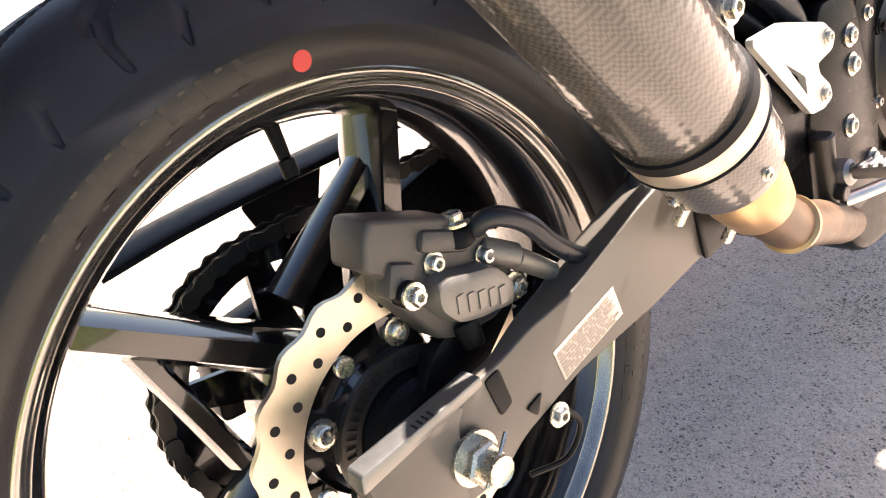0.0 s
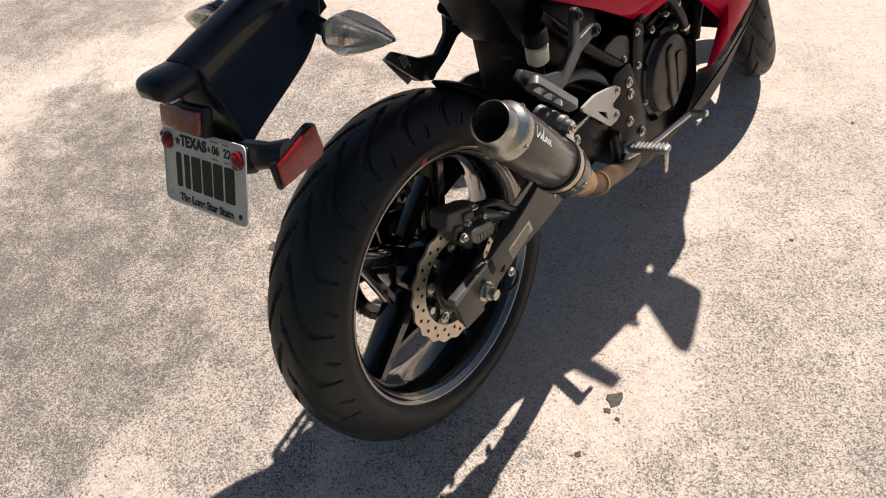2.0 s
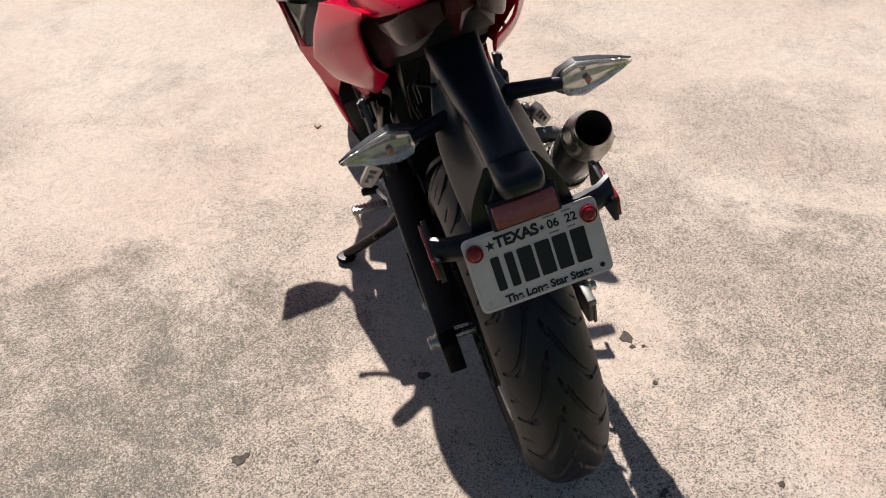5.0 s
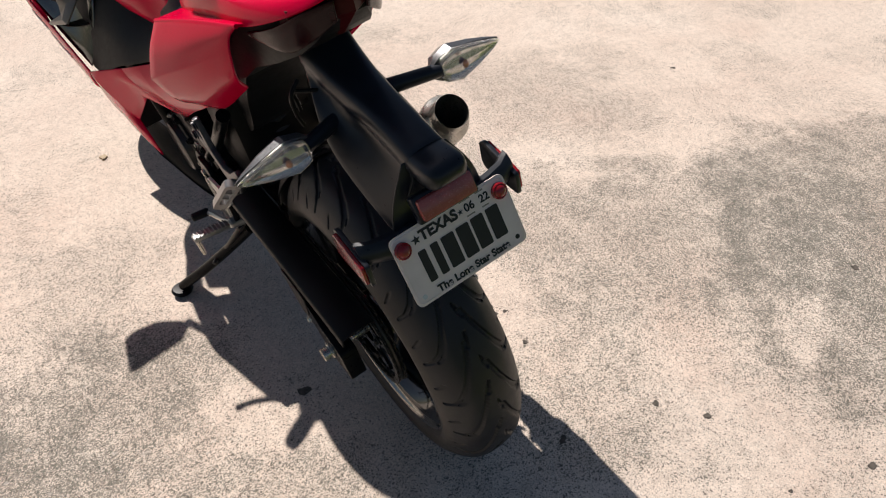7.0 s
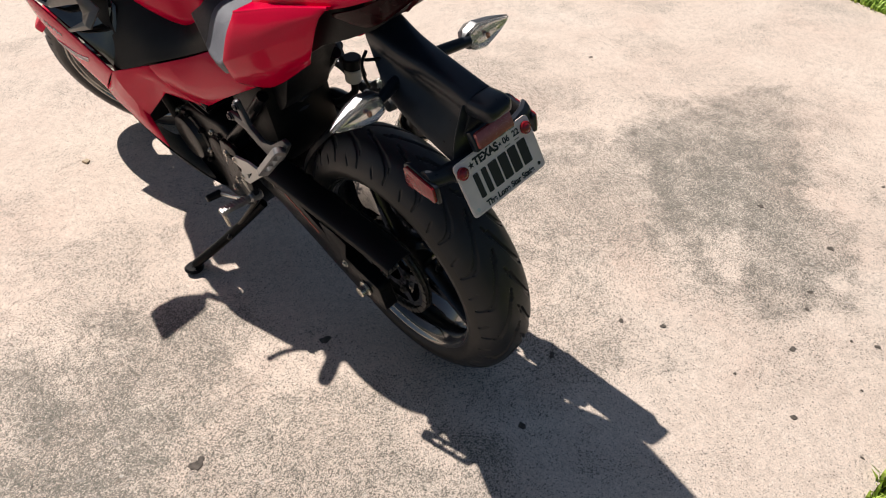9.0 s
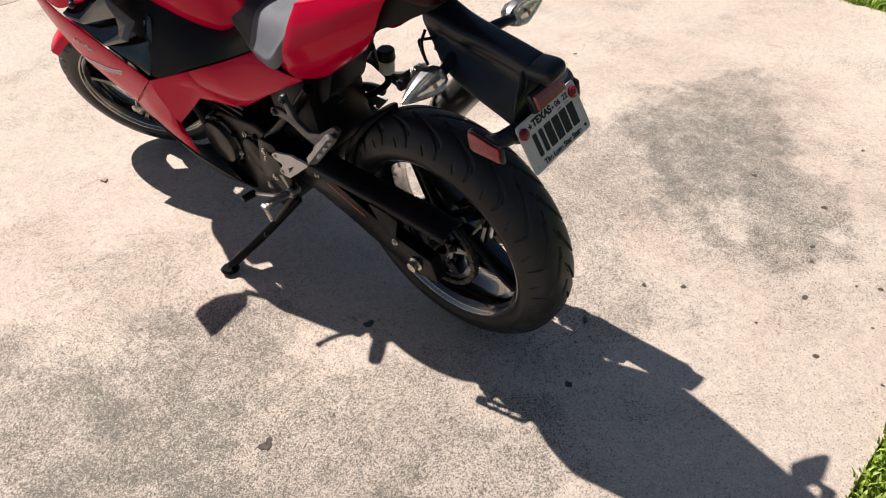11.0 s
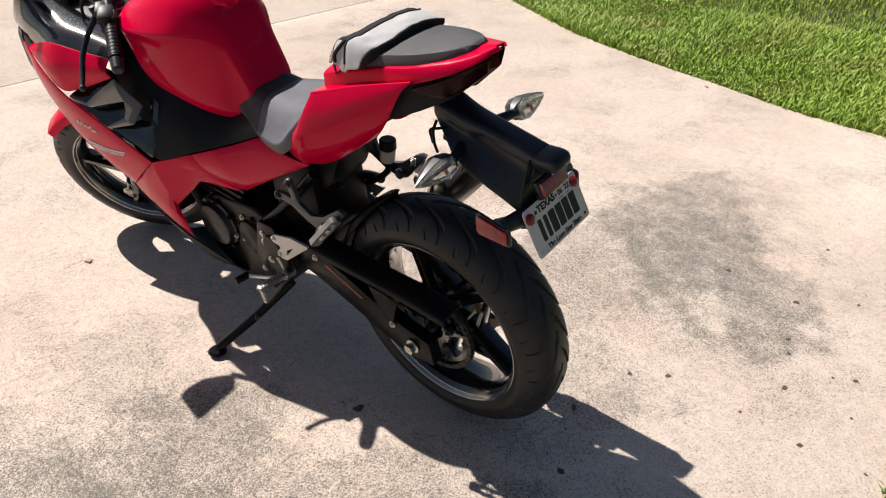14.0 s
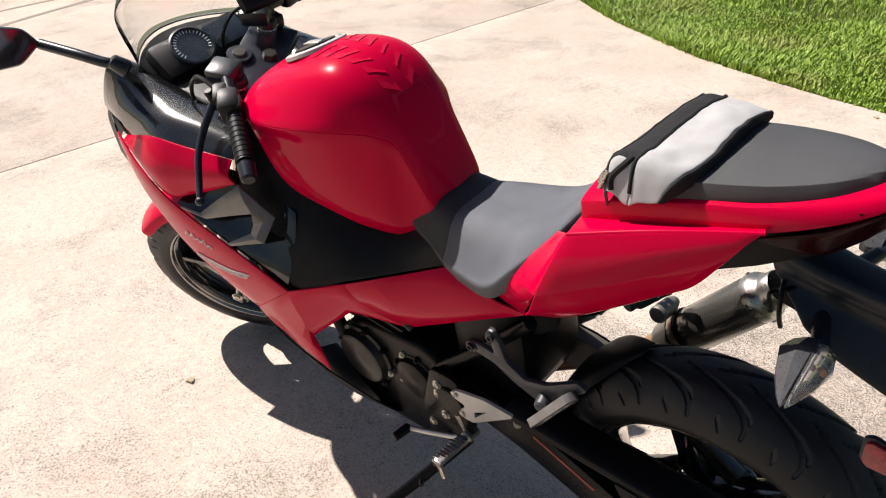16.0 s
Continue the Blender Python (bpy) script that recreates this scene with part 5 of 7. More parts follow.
# ---- tail: undertail, tail lamp, red tail cowl, side wings, pillion seat ----
bm = bmesh.new()
rings = []
for y, zt, wt, zl, wl in ((0.300, 0.470, 0.096, 0.405, 0.085), (0.200, 0.568, 0.098, 0.450, 0.083), (0.105, 0.612, 0.092, 0.498, 0.079),
                          (0.040, 0.632, 0.088, 0.543, 0.074), (-0.030, 0.648, 0.080, 0.575, 0.064), (-0.090, 0.663, 0.066, 0.606, 0.050), (-0.125, 0.676, 0.048, 0.632, 0.038), (-0.152, 0.686, 0.026, 0.660, 0.022)):
    rings.append([V(x, y, z) for x, z in ((-wl, zl), (-(wl + wt) * 0.52, (zl + zt) * 0.5), (-wt, zt), (wt, zt), ((wl + wt) * 0.52, (zl + zt) * 0.5), (wl, zl))])
loft(bm, rings)
under = part("undertail", bm, BLACK, bike, "matt black plastic undertail", 25)
bm = bmesh.new()
rings = []
for x in (-0.062, -0.045, -0.022, 0.0, 0.022, 0.045, 0.062):
    k = abs(x) / 0.062
    y0 = -0.173 + 0.046 * k
    rings.append([V(x, y0 + 0.030, 0.692 - 0.012 * k), V(x, y0, 0.694 - 0.012 * k), V(x, y0 + 0.001, 0.671 - 0.006 * k), V(x, y0 + 0.056, 0.621 + 0.010 * k), V(x, y0 + 0.070, 0.640 + 0.004 * k)])
loft(bm, rings)
part("tail_lamp", bm, REARLENS, bike, "red faceted tail lamp lens", 25)
for sgn in (False, True):
    side = [[(-0.086, -0.036, 0.634), (-0.074, -0.098, 0.657), (-0.052, -0.144, 0.682), (-0.020, -0.168, 0.693)],
            [(-0.085, -0.034, 0.628), (-0.066, -0.090, 0.618), (-0.047, -0.124, 0.634), (-0.019, -0.160, 0.664)]]
    part("tail_lamp", sheet(side, 4, 4, sgn), TAILRED, bike, "dark red wrap-round tail lamp lens", 35, 0.004)
TOPL = [(-0.088, 0.190, 0.618), (-0.080, 0.050, 0.656), (-0.072, -0.030, 0.671), (-0.050, -0.098, 0.687), (-0.018, -0.146, 0.701), (-0.007, -0.172, 0.708)]
LOWL = [(-0.104, 0.185, 0.588), (-0.098, 0.040, 0.624), (-0.088, -0.045, 0.645), (-0.069, -0.112, 0.669), (-0.043, -0.155, 0.689), (-0.006, -0.184, 0.708)]
MIDC = [(0.0, 0.190, 0.630), (0.0, 0.050, 0.664), (0.0, -0.030, 0.680), (0.0, -0.098, 0.694), (0.0, -0.146, 0.705), (0.0, -0.172, 0.7095)]
rows = [LOWL, [tuple((Vector(a) * 0.5 + Vector(b) * 0.5 + V(-0.004, 0, 0.004))) for a, b in zip(LOWL, TOPL)], TOPL, MIDC,
        [flip(p) for p in TOPL], [tuple((Vector(flip(a)) * 0.5 + Vector(flip(b)) * 0.5 + V(0.004, 0, 0.004))) for a, b in zip(LOWL, TOPL)], [flip(p) for p in LOWL]]
part("tail_cowl", sheet(rows, 5, 3), RED, bike, "glossy red tail cowl", 30, 0.004)
WI = [(-0.100, 0.190, 0.590), (-0.096, 0.070, 0.620), (-0.087, -0.044, 0.647)]
WT = [(-0.146, 0.180, 0.596), (-0.122, 0.068, 0.627), (-0.099, -0.048, 0.653)]
WM = [(-0.184, 0.213, 0.505), (-0.152, 0.099, 0.557), (-0.110, -0.016, 0.613)]
WL = [(-0.124, 0.288, 0.387), (-0.105, 0.206, 0.410), (-0.086, 0.078, 0.500)]
WU = [tuple((Vector(p) + Vector(q)) * 0.5 + V(-0.003, 0, 0.003)) for p, q in zip(WT, WM)]
WN = [tuple((Vector(p) + Vector(q)) * 0.5 + V(-0.008, -0.004, -0.006)) for p, q in zip(WM, WL)]
WF = [[WT[0], (-0.128, 0.196, 0.580), (-0.108, 0.222, 0.560)], [WM[0], (-0.150, 0.262, 0.480), (-0.118, 0.305, 0.462)], [WL[0], (-0.116, 0.335, 0.388), (-0.104, 0.380, 0.392)]]
for sgn in (False, True):
    bm = sheet([WT, WU, WM], 5, 5, sgn)
    join(bm, sheet([WM, WN, WL], 5, 5, sgn))
    bmesh.ops.remove_doubles(bm, verts=bm.verts, dist=1e-5)
    cowl = part("side_cowl", bm, RED, bike, "glossy red side cowl ending in a pointed wing", 24, 0.005)
    part("cowl_top", creased([WI, WT], 5, sgn, True, 0.001), RED, cowl, "", 14, 0.004)
    bm = bmesh.new()
    tube(bm, [(p[0] * (-1 if sgn else 1), p[1], p[2] - 0.001) for p in WT], 0.0032, 10, 6, True, (0.0034, 0.0030))
    part("cowl_edge", bm, RED, cowl, "rounded red upper edge")
    part("cowl_front", creased(WF, 5, sgn, True, 0.001), RED, cowl, "", 14, 0.003)
    bm = bmesh.new()
    m = -1 if sgn else 1
    box(bm, (m * -0.1400, 0.248, 0.430), (0.008, 0.018, 0.007), (0, m * 26, 0), 0.002)
    part("cowl_clip", bm, SILVER, bike)


def cushion(name, stations, mat, label, lift=0.0):
    """A seat: rows across the bike, each given by y, half width, edge height and crown height."""
    rows = []
    for y, w, ze, zc in stations:
        rows.append([(-w * 0.94, y, ze - 0.030), (-w, y, ze - 0.006), (-w * 0.93, y, ze + 0.006), (-w * 0.55, y, zc - 0.004), (0, y, zc), (w * 0.55, y, zc - 0.004), (w * 0.93, y, ze + 0.006), (w, y, ze - 0.006), (w * 0.94, y, ze - 0.030)])
    return part(name, sheet(rows, 4, 5), mat, bike, label, 60, 0.006)


# pillion seat: a flat top with a crisp edge, sloping sides
rings = []
for y, w, ze, zc in ((0.178, 0.070, 0.640, 0.646), (0.120, 0.078, 0.658, 0.665), (0.040, 0.077, 0.676, 0.683), (-0.030, 0.068, 0.688, 0.694), (-0.085, 0.049, 0.698, 0.703), (-0.122, 0.024, 0.705, 0.708), (-0.134, 0.010, 0.704, 0.706)):
    rings.append([(-w - 0.006, y - (0.008 if y < -0.05 else 0), ze - 0.026), (-w - 0.004, y - (0.005 if y < -0.05 else 0), ze - 0.010), (-w, y, ze), (-w * 0.9, y, ze + 0.0015), (-w * 0.45, y, zc - 0.001), (0, y, zc)])
lines = list(zip(*rings))
bm = bmesh.new()
for sg in (1, -1):
    for strip in (lines[:3], lines[2:]):
        loft(bm, [[V(p[0] * sg, p[1], p[2]) for p in row] for row in [spline(r, 6) for r in strip]], caps=False, closed=False)
tailend = [V(*p) for p in rings[-1]] + [V(-p[0], p[1], p[2]) for p in rings[-1][:-1][::-1]]
bm.faces.new([bm.verts.new(p) for p in tailend])
bmesh.ops.remove_doubles(bm, verts=bm.verts, dist=1e-5)
bmesh.ops.recalc_face_normals(bm, faces=bm.faces)
part("pillion_seat", bm, VINYL3, bike, "dark grey textured pillion seat", 28, 0.005)
cushion("rider_seat", [(0.470, 0.104, 0.408, 0.470), (0.420, 0.122, 0.414, 0.476), (0.352, 0.136, 0.424, 0.486), (0.300, 0.128, 0.470, 0.505), (0.240, 0.102, 0.535, 0.556), (0.195, 0.088, 0.590, 0.606), (0.165, 0.080, 0.622, 0.634)], VINYL2, "dark grey textured rider seat")
cushion("seat_nose", [(0.575, 0.070, 0.440, 0.480), (0.520, 0.088, 0.424, 0.480), (0.466, 0.106, 0.407, 0.468)], VINYL, "black smooth seat nose")

# ---- tank ----
TANK = [
    (0.506, [(-0.030, 0.430), (-0.040, 0.440), (-0.042, 0.455), (-0.030, 0.466), (0, 0.470)]),
    (0.520, [(-0.050, 0.418), (-0.062, 0.440), (-0.062, 0.480), (-0.044, 0.500), (0, 0.506)]),
    (0.545, [(-0.058, 0.402), (-0.070, 0.440), (-0.067, 0.532), (-0.046, 0.556), (0, 0.562)]),
    (0.572, [(-0.068, 0.392), (-0.082, 0.440), (-0.072, 0.582), (-0.050, 0.604), (0, 0.614)]),
    (0.600, [(-0.080, 0.388), (-0.098, 0.440), (-0.093, 0.602), (-0.062, 0.638), (0, 0.650)]),
    (0.640, [(-0.090, 0.390), (-0.112, 0.445), (-0.116, 0.608), (-0.076, 0.668), (0, 0.684)]),
    (0.690, [(-0.098, 0.394), (-0.126, 0.450), (-0.138, 0.610), (-0.084, 0.682), (0, 0.702)]),
    (0.760, [(-0.108, 0.410), (-0.138, 0.466), (-0.150, 0.604), (-0.090, 0.676), (0, 0.700)]),
    (0.840, [(-0.120, 0.436), (-0.142, 0.492), (-0.149, 0.596), (-0.092, 0.654), (0, 0.676)]),
    (0.905, [(-0.112, 0.500), (-0.122, 0.540), (-0.136, 0.594), (-0.088, 0.634), (0, 0.650)]),
    (0.940, [(-0.090, 0.556), (-0.098, 0.572), (-0.110, 0.596), (-0.074, 0.616), (0, 0.628)]),
    (0.950, [(-0.060, 0.570), (-0.068, 0.580), (-0.072, 0.590), (-0.050, 0.600), (0, 0.606)]),
]
lower = smooth_rows([[(x, y, z) for x, z in half[:3]] for y, half in TANK], 6, 5)
crown = smooth_rows([[(x, y, z) for x, z in half[2:] + [(-x, z) for x, z in half[2:-1][::-1]]] for y, half in TANK], 6, 5)
bm = bmesh.new()
loft(bm, crown, caps=False, closed=False)
for sg in (1, -1):
    loft(bm, [[V(p.x * sg, p.y, p.z) for p in r] for r in lower], caps=False, closed=False)
bmesh.ops.recalc_face_normals(bm, faces=bm.faces)
tank = part("fuel_tank", bm, RED, bike, "glossy candy red fuel tank with a side crease", 32, 0.003)


def tank_top(x, y):
    """A point of the tank's upper skin and its normal."""
    i = max(k for k in range(len(crown) - 1) if crown[k][0].y <= y)
    f = (y - crown[i][0].y) / (crown[i + 1][0].y - crown[i][0].y)
    row = [p.lerp(q, f) for p, q in zip(crown[i], crown[i + 1])]
    j = max([k for k in range(len(row) - 1) if row[k].x <= x] or [0])
    g = (x - row[j].x) / max(1e-6, row[j + 1].x - row[j].x)
    nrm = (row[j + 1] - row[j]).cross(crown[i + 1][j] - crown[i][j]).normalized()
    return row[j].lerp(row[j + 1], g), nrm if nrm.z > 0 else -nrm


# clear pad of overlapping scales on the tank's rear top
def pad_piece(outline, high=0.0016):
    bm = bmesh.new()
    top, low = [], []
    for x, y, h in outline:
        p, nrm = tank_top(x, y)
        top.append(p + nrm * (0.0012 + high * h))
        low.append(p - nrm * 0.0006)
    loft(bm, [low, top])
    bevel_all(bm, 0.0007, 1)
    part("tank_pad_scale", bm, PAD, tank, "raised clear red scale of the tank pad")


for k in range(6):
    y = 0.758 - k * 0.0285
    w = 0.052 - 0.003 * k
    for sg in (-1, 1):
        pad_piece([(sg * 0.012, y + 0.004, 0.2), (sg * w * 0.7, y + 0.014, 0.2), (sg * w, y + 0.012, 0.3), (sg * w * 0.98, y - 0.004, 0.9), (sg * w * 0.62, y - 0.012, 1.0), (sg * 0.012, y - 0.020, 1.0)])
pad_piece([(-0.034, 0.600, 0.7), (-0.040, 0.586, 0.7), (-0.036, 0.560, 0.7), (-0.020, 0.545, 0.7), (0.020, 0.545, 0.7), (0.036, 0.560, 0.7), (0.040, 0.586, 0.7), (0.034, 0.600, 0.7), (0.0, 0.596, 0.7)])
p, nrm = tank_top(0.0, 0.818)
bm = bmesh.new()
revolve(bm, [(-0.006, 0.0), (-0.006, 0.060), (0.0005, 0.059), (0.0025, 0.053), (0.0015, 0.0)], p, nrm, 48)
fcap = part("fuel_cap", bm, SILVER, tank, "round silver fuel filler ring")
bm = bmesh.new()
revolve(bm, [(0.000, 0.0), (0.000, 0.041), (0.005, 0.039), (0.006, 0.030), (0.006, 0.0)], p, nrm, 40)
part("cap_lid", bm, COVER, fcap, "dark grey filler lid")
bm = bmesh.new()
box(bm, p + nrm * 0.007, (0.020, 0.050, 0.006), (-14, 0, 0), 0.002)
part("cap_flap", bm, ALU, fcap)
for k in range(6):
    bm = bmesh.new()
    a = k * math.tau / 6
    s_, u_, d_ = basis(nrm)
    bolt(bm, p + nrm * 0.0015 + (s_ * math.cos(a) + u_ * math.sin(a)) * 0.048, nrm, 0.0035, 0.002, False)
    part("cap_bolt", bm, STEEL, fcap)

# ---- side covers and fairings, both sides ----
BU = [(-0.050, 0.515, 0.452), (-0.060, 0.610, 0.412), (-0.090, 0.730, 0.435), (-0.112, 0.840, 0.470), (-0.105, 0.930, 0.570)]
BM_ = [(-0.090, 0.490, 0.424), (-0.112, 0.585, 0.376), (-0.152, 0.710, 0.368), (-0.165, 0.830, 0.388), (-0.150, 0.960, 0.492)]
BL = [(-0.096, 0.455, 0.396), (-0.128, 0.560, 0.354), (-0.178, 0.670, 0.320), (-0.218, 0.790, 0.285), (-0.185, 0.990, 0.380)]
RA = [[(-0.098, 0.458, 0.392), (-0.130, 0.560, 0.350), (-0.181, 0.670, 0.316)],
      [(-0.118, 0.372, 0.382), (-0.134, 0.505, 0.312), (-0.162, 0.652, 0.258)],
      [(-0.110, 0.288, 0.374), (-0.118, 0.450, 0.282), (-0.118, 0.592, 0.195)]]
RB = [[(-0.181, 0.670, 0.316), (-0.208, 0.730, 0.299), (-0.232, 0.790, 0.281), (-0.222, 0.965, 0.150)],
      [(-0.160, 0.650, 0.258), (-0.184, 0.716, 0.262), (-0.212, 0.812, 0.182), (-0.211, 0.912, 0.092)],
      [(-0.118, 0.592, 0.195), (-0.160, 0.708, 0.212), (-0.188, 0.835, 0.102), (-0.183, 0.818, -0.003)]]
# the lower end on the right side reaches further back
RB_RIGHT = [RB[0][:3] + [(-0.222, 0.950, 0.150)], RB[1][:2] + [(-0.210, 0.800, 0.165), (-0.213, 0.828, 0.084)], RB[2][:2] + [(-0.188, 0.802, 0.108), (-0.204, 0.693, 0.042)]]
FU = [(-0.232, 0.790, 0.281), (-0.246, 0.930, 0.342), (-0.262, 1.085, 0.414), (-0.255, 1.190, 0.470), (-0.235, 1.275, 0.515)]
FM = [(-0.232, 0.880, 0.215), (-0.245, 1.000, 0.262), (-0.255, 1.120, 0.325), (-0.248, 1.235, 0.400), (-0.225, 1.310, 0.450)]
FL = [(-0.222, 0.965, 0.150), (-0.232, 1.060, 0.196), (-0.238, 1.165, 0.256), (-0.235, 1.245, 0.330), (-0.215, 1.345, 0.392)]
SH = [[(-0.240, 1.245, 0.497), (-0.258, 1.105, 0.426), (-0.235, 1.020, 0.437), (-0.208, 0.892, 0.484)],
      [(-0.240, 1.248, 0.502), (-0.264, 1.105, 0.488), (-0.245, 1.012, 0.492), (-0.214, 0.895, 0.506)],
      [(-0.228, 1.250, 0.508), (-0.236, 1.110, 0.545), (-0.220, 1.010, 0.539), (-0.194, 0.897, 0.528)]]
# the vent blade: its outer edge from the front tip round to the lower hook, and its inner edge
VENT_OUT = [(-0.257, 1.055, 0.408), (-0.248, 0.998, 0.405), (-0.227, 0.943, 0.444), (-0.206, 0.885, 0.482), (-0.180, 0.839, 0.407), (-0.220, 0.840, 0.371), (-0.244, 0.928, 0.347)]
VENT_IN = [(-0.257, 1.050, 0.404), (-0.247, 0.982, 0.397), (-0.227, 0.910, 0.417), (-0.213, 0.861, 0.429), (-0.214, 0.866, 0.403), (-0.218, 0.879, 0.379), (-0.245, 0.934, 0.352)]
for mir in (False, True):
    part("frame_cover", sheet([BU, BM_, BL], 5, 5, mir), BLACK, bike, "matt black side cover below the tank", 40, 0.004)
    part("lower_fairing", creased(RA, 5, mir, True, 0.003), RED, bike, "glossy red lower side fairing", 14, 0.004)
    part("lower_fairing", creased(RB_RIGHT if mir else RB, 5, mir, True, 0.003), RED, bike, "glossy red lower side fairing", 14, 0.004)
    front = part("side_fairing", creased([FU, FM, FL], 5, mir, False, 0.003), RED, bike, "glossy red upper side fairing", 14, 0.004)
    part("fairing_shoulder", sheet(SH, 5, 4, mir), RED, bike, "glossy red fairing shoulder", 30, 0.004)
    m = 1 if mir else -1
    # black recess and silver air vent
    part("vent_recess", sheet([[(m * 0.222, 0.800, 0.284), (m * 0.238, 0.930, 0.336), (m * 0.254, 1.080, 0.406)], [(m * 0.182, 0.800, 0.350), (m * 0.190, 0.930, 0.390), (m * 0.215, 1.070, 0.430)], [(m * 0.150, 0.810, 0.410), (m * 0.150, 0.930, 0.450), (m * 0.200, 1.060, 0.500)]], 4, 3), GLOSS, bike, "gloss black vent recess", 40, 0.003)
    edges = [[V(-m * x, y, z) for x, y, z in r] for r in (VENT_OUT, VENT_IN)]
    bm = bmesh.new()
    loft(bm, [edges[0], [p.lerp(q, 0.5) + V(m * 0.003, 0, 0.001) for p, q in zip(*edges)], edges[1]], caps=False, closed=False)
    bmesh.ops.recalc_face_normals(bm, faces=bm.faces)
    part("air_vent", bm, VENT, bike, "dark silver hooked air vent blade", 20, 0.006)
    strands = [spline(r, 8) for r in (FU, FM, FL)]

    def fair(u, w, out=0.0038):
        """A point on the side fairing, u along it from the rear, w from its upper edge over the crease to its lower edge."""
        k = min(int(w), 1)
        f = w - k
        n0 = min(int(u * 8), len(strands[0]) - 2)
        p, q = (strands[r][n0].lerp(strands[r][n0 + 1], u * 8 - n0) for r in (k, k + 1))
        p = p.lerp(q, f)
        return V(-m * (p.x - 0.012 * f * (1 - f) - out), p.y, p.z)

    run = spline([(1.62, 1.46, 0), (1.25, 1.12, 0), (0.875, 0.80, 0), (0.55, 0.42, 0)], 5)
    for dw, wide in ((0.0, 0.075), (0.13, 0.045), (0.22, 0.03)):
        bm = bmesh.new()
        loft(bm, [[fair(p.x, p.y + dw), fair(p.x, p.y + dw + wide), fair(p.x, p.y + dw + wide, 0.0), fair(p.x, p.y + dw, 0.0)] for p in run])
        part("fairing_stripe", bm, GREYPRINT, front, "silver stripe")
    bm = bmesh.new()
    line = [fair(1.80 - k * 0.055, 0.70 - k * 0.022 + (0.13, -0.02, 0.10, -0.13)[k % 4] * (1.0 if k < 3 else 0.6), 0.0022) for k in range(11)]
    tube(bm, line, 0.0020, 6, 3)
    part("script_mark", bm, GREYPRINT, front, "silver handwritten mark")
    part("belly_pan", sheet([[(m * 0.188, 0.832, -0.005), (m * 0.200, 0.960, 0.060), (m * 0.190, 1.100, 0.140)], [(m * 0.130, 0.700, -0.110), (m * 0.140, 0.860, -0.120), (m * 0.120, 1.020, -0.080)], [(m * 0.060, 0.690, -0.150), (m * 0.060, 0.860, -0.165), (m * 0.05, 1.000, -0.130)]], 4, 4), BLACK, bike, "black plastic belly pan", 40, 0.004)

# ---- nose, screen, dash ----
rows = [[(x * w, y, z0 + (zc - z0) * (1 - abs(x) ** 1.6)) for x in (-1, -0.75, -0.4, 0, 0.4, 0.75, 1)] for y, w, z0, zc in
        ((1.640, 0.030, 0.430, 0.450), (1.560, 0.110, 0.440, 0.510), (1.450, 0.165, 0.465, 0.560), (1.390, 0.185, 0.505, 0.590), (1.345, 0.192, 0.535, 0.605))]
part("nose_cowl", sheet(rows, 3, 4), RED, bike, "glossy red nose cowl", 35, 0.004)
rows = [[(-0.214, 1.345, 0.392), (-0.178, 1.470, 0.400), (-0.110, 1.560, 0.400)], [(-0.234, 1.278, 0.514), (-0.190, 1.420, 0.490), (-0.110, 1.565, 0.455)], [(-0.206, 1.345, 0.537), (-0.168, 1.450, 0.502), (-0.100, 1.575, 0.470)]]
for mir in (False, True):
    part("nose_side", sheet(rows, 4, 4, mir), BLACK, bike, "black nose side panel", 35, 0.004)
    # inner cockpit wall
    wall = [[(-0.204, 1.345, 0.527), (-0.228, 1.245, 0.509), (-0.234, 1.110, 0.544), (-0.218, 1.010, 0.538), (-0.192, 0.897, 0.527)],
            [(-0.208, 1.345, 0.562), (-0.216, 1.250, 0.572), (-0.202, 1.130, 0.577), (-0.176, 1.020, 0.566), (-0.150, 0.910, 0.546)],
            [(-0.186, 1.280, 0.652), (-0.165, 1.230, 0.620), (-0.140, 1.150, 0.588), (-0.120, 1.055, 0.566), (-0.104, 0.960, 0.548)],
            [(-0.100, 1.300, 0.600), (-0.080, 1.240, 0.570), (-0.060, 1.180, 0.540), (-0.060, 1.090, 0.520), (-0.050, 1.000, 0.510)]]
    part("cockpit_panel", sheet(wall, 4, 4, mir), GLOSS, bike, "gloss black inner cockpit panel", 40, 0.004)
arc = lambda w, y0, dy, z0, dz: [(w * q, y0 + dy * (1 - q * q), z0 + dz * (1 - q * q)) for q in (-1, -0.7, -0.35, 0, 0.35, 0.7, 1)]
screen = part("windscreen", sheet([arc(0.150, 1.240, 0.13, 0.640, 0.006), arc(0.158, 1.240, 0.13, 0.735, 0.020), arc(0.140, 1.180, 0.10, 0.790, 0.060), arc(0.080, 1.090, 0.06, 0.850, 0.060)], 3, 4), SCREEN, bike, "clear curved windscreen", 60, 0.0025)
screen.visible_shadow = False
bm = bmesh.new()
tube(bm, arc(0.150, 1.240, 0.13, 0.638, 0.006), 0.0018, 8, 5)
part("screen_trim", bm, BLACK, bike, "black rubber screen trim")
bm = bmesh.new()
DASH = pose(0.0, 1.235, 0.612, 38, 0, 0)
box(bm, (0, 0, 0), (0.235, 0.095, 0.045), None, 0.016)
bm.transform(DASH)
dash = part("instrument_panel", bm, BLACK, bike, "black instrument panel with round dial")
bm = bmesh.new()
revolve(bm, [(0.018, 0.0), (0.018, 0.047), (0.028, 0.049), (0.030, 0.045), (0.0265, 0.043)], (-0.030, 0, 0), (0, 0, 1), 44)
bm.transform(DASH)
part("dial_ring", bm, SATIN, dash)
bm = bmesh.new()
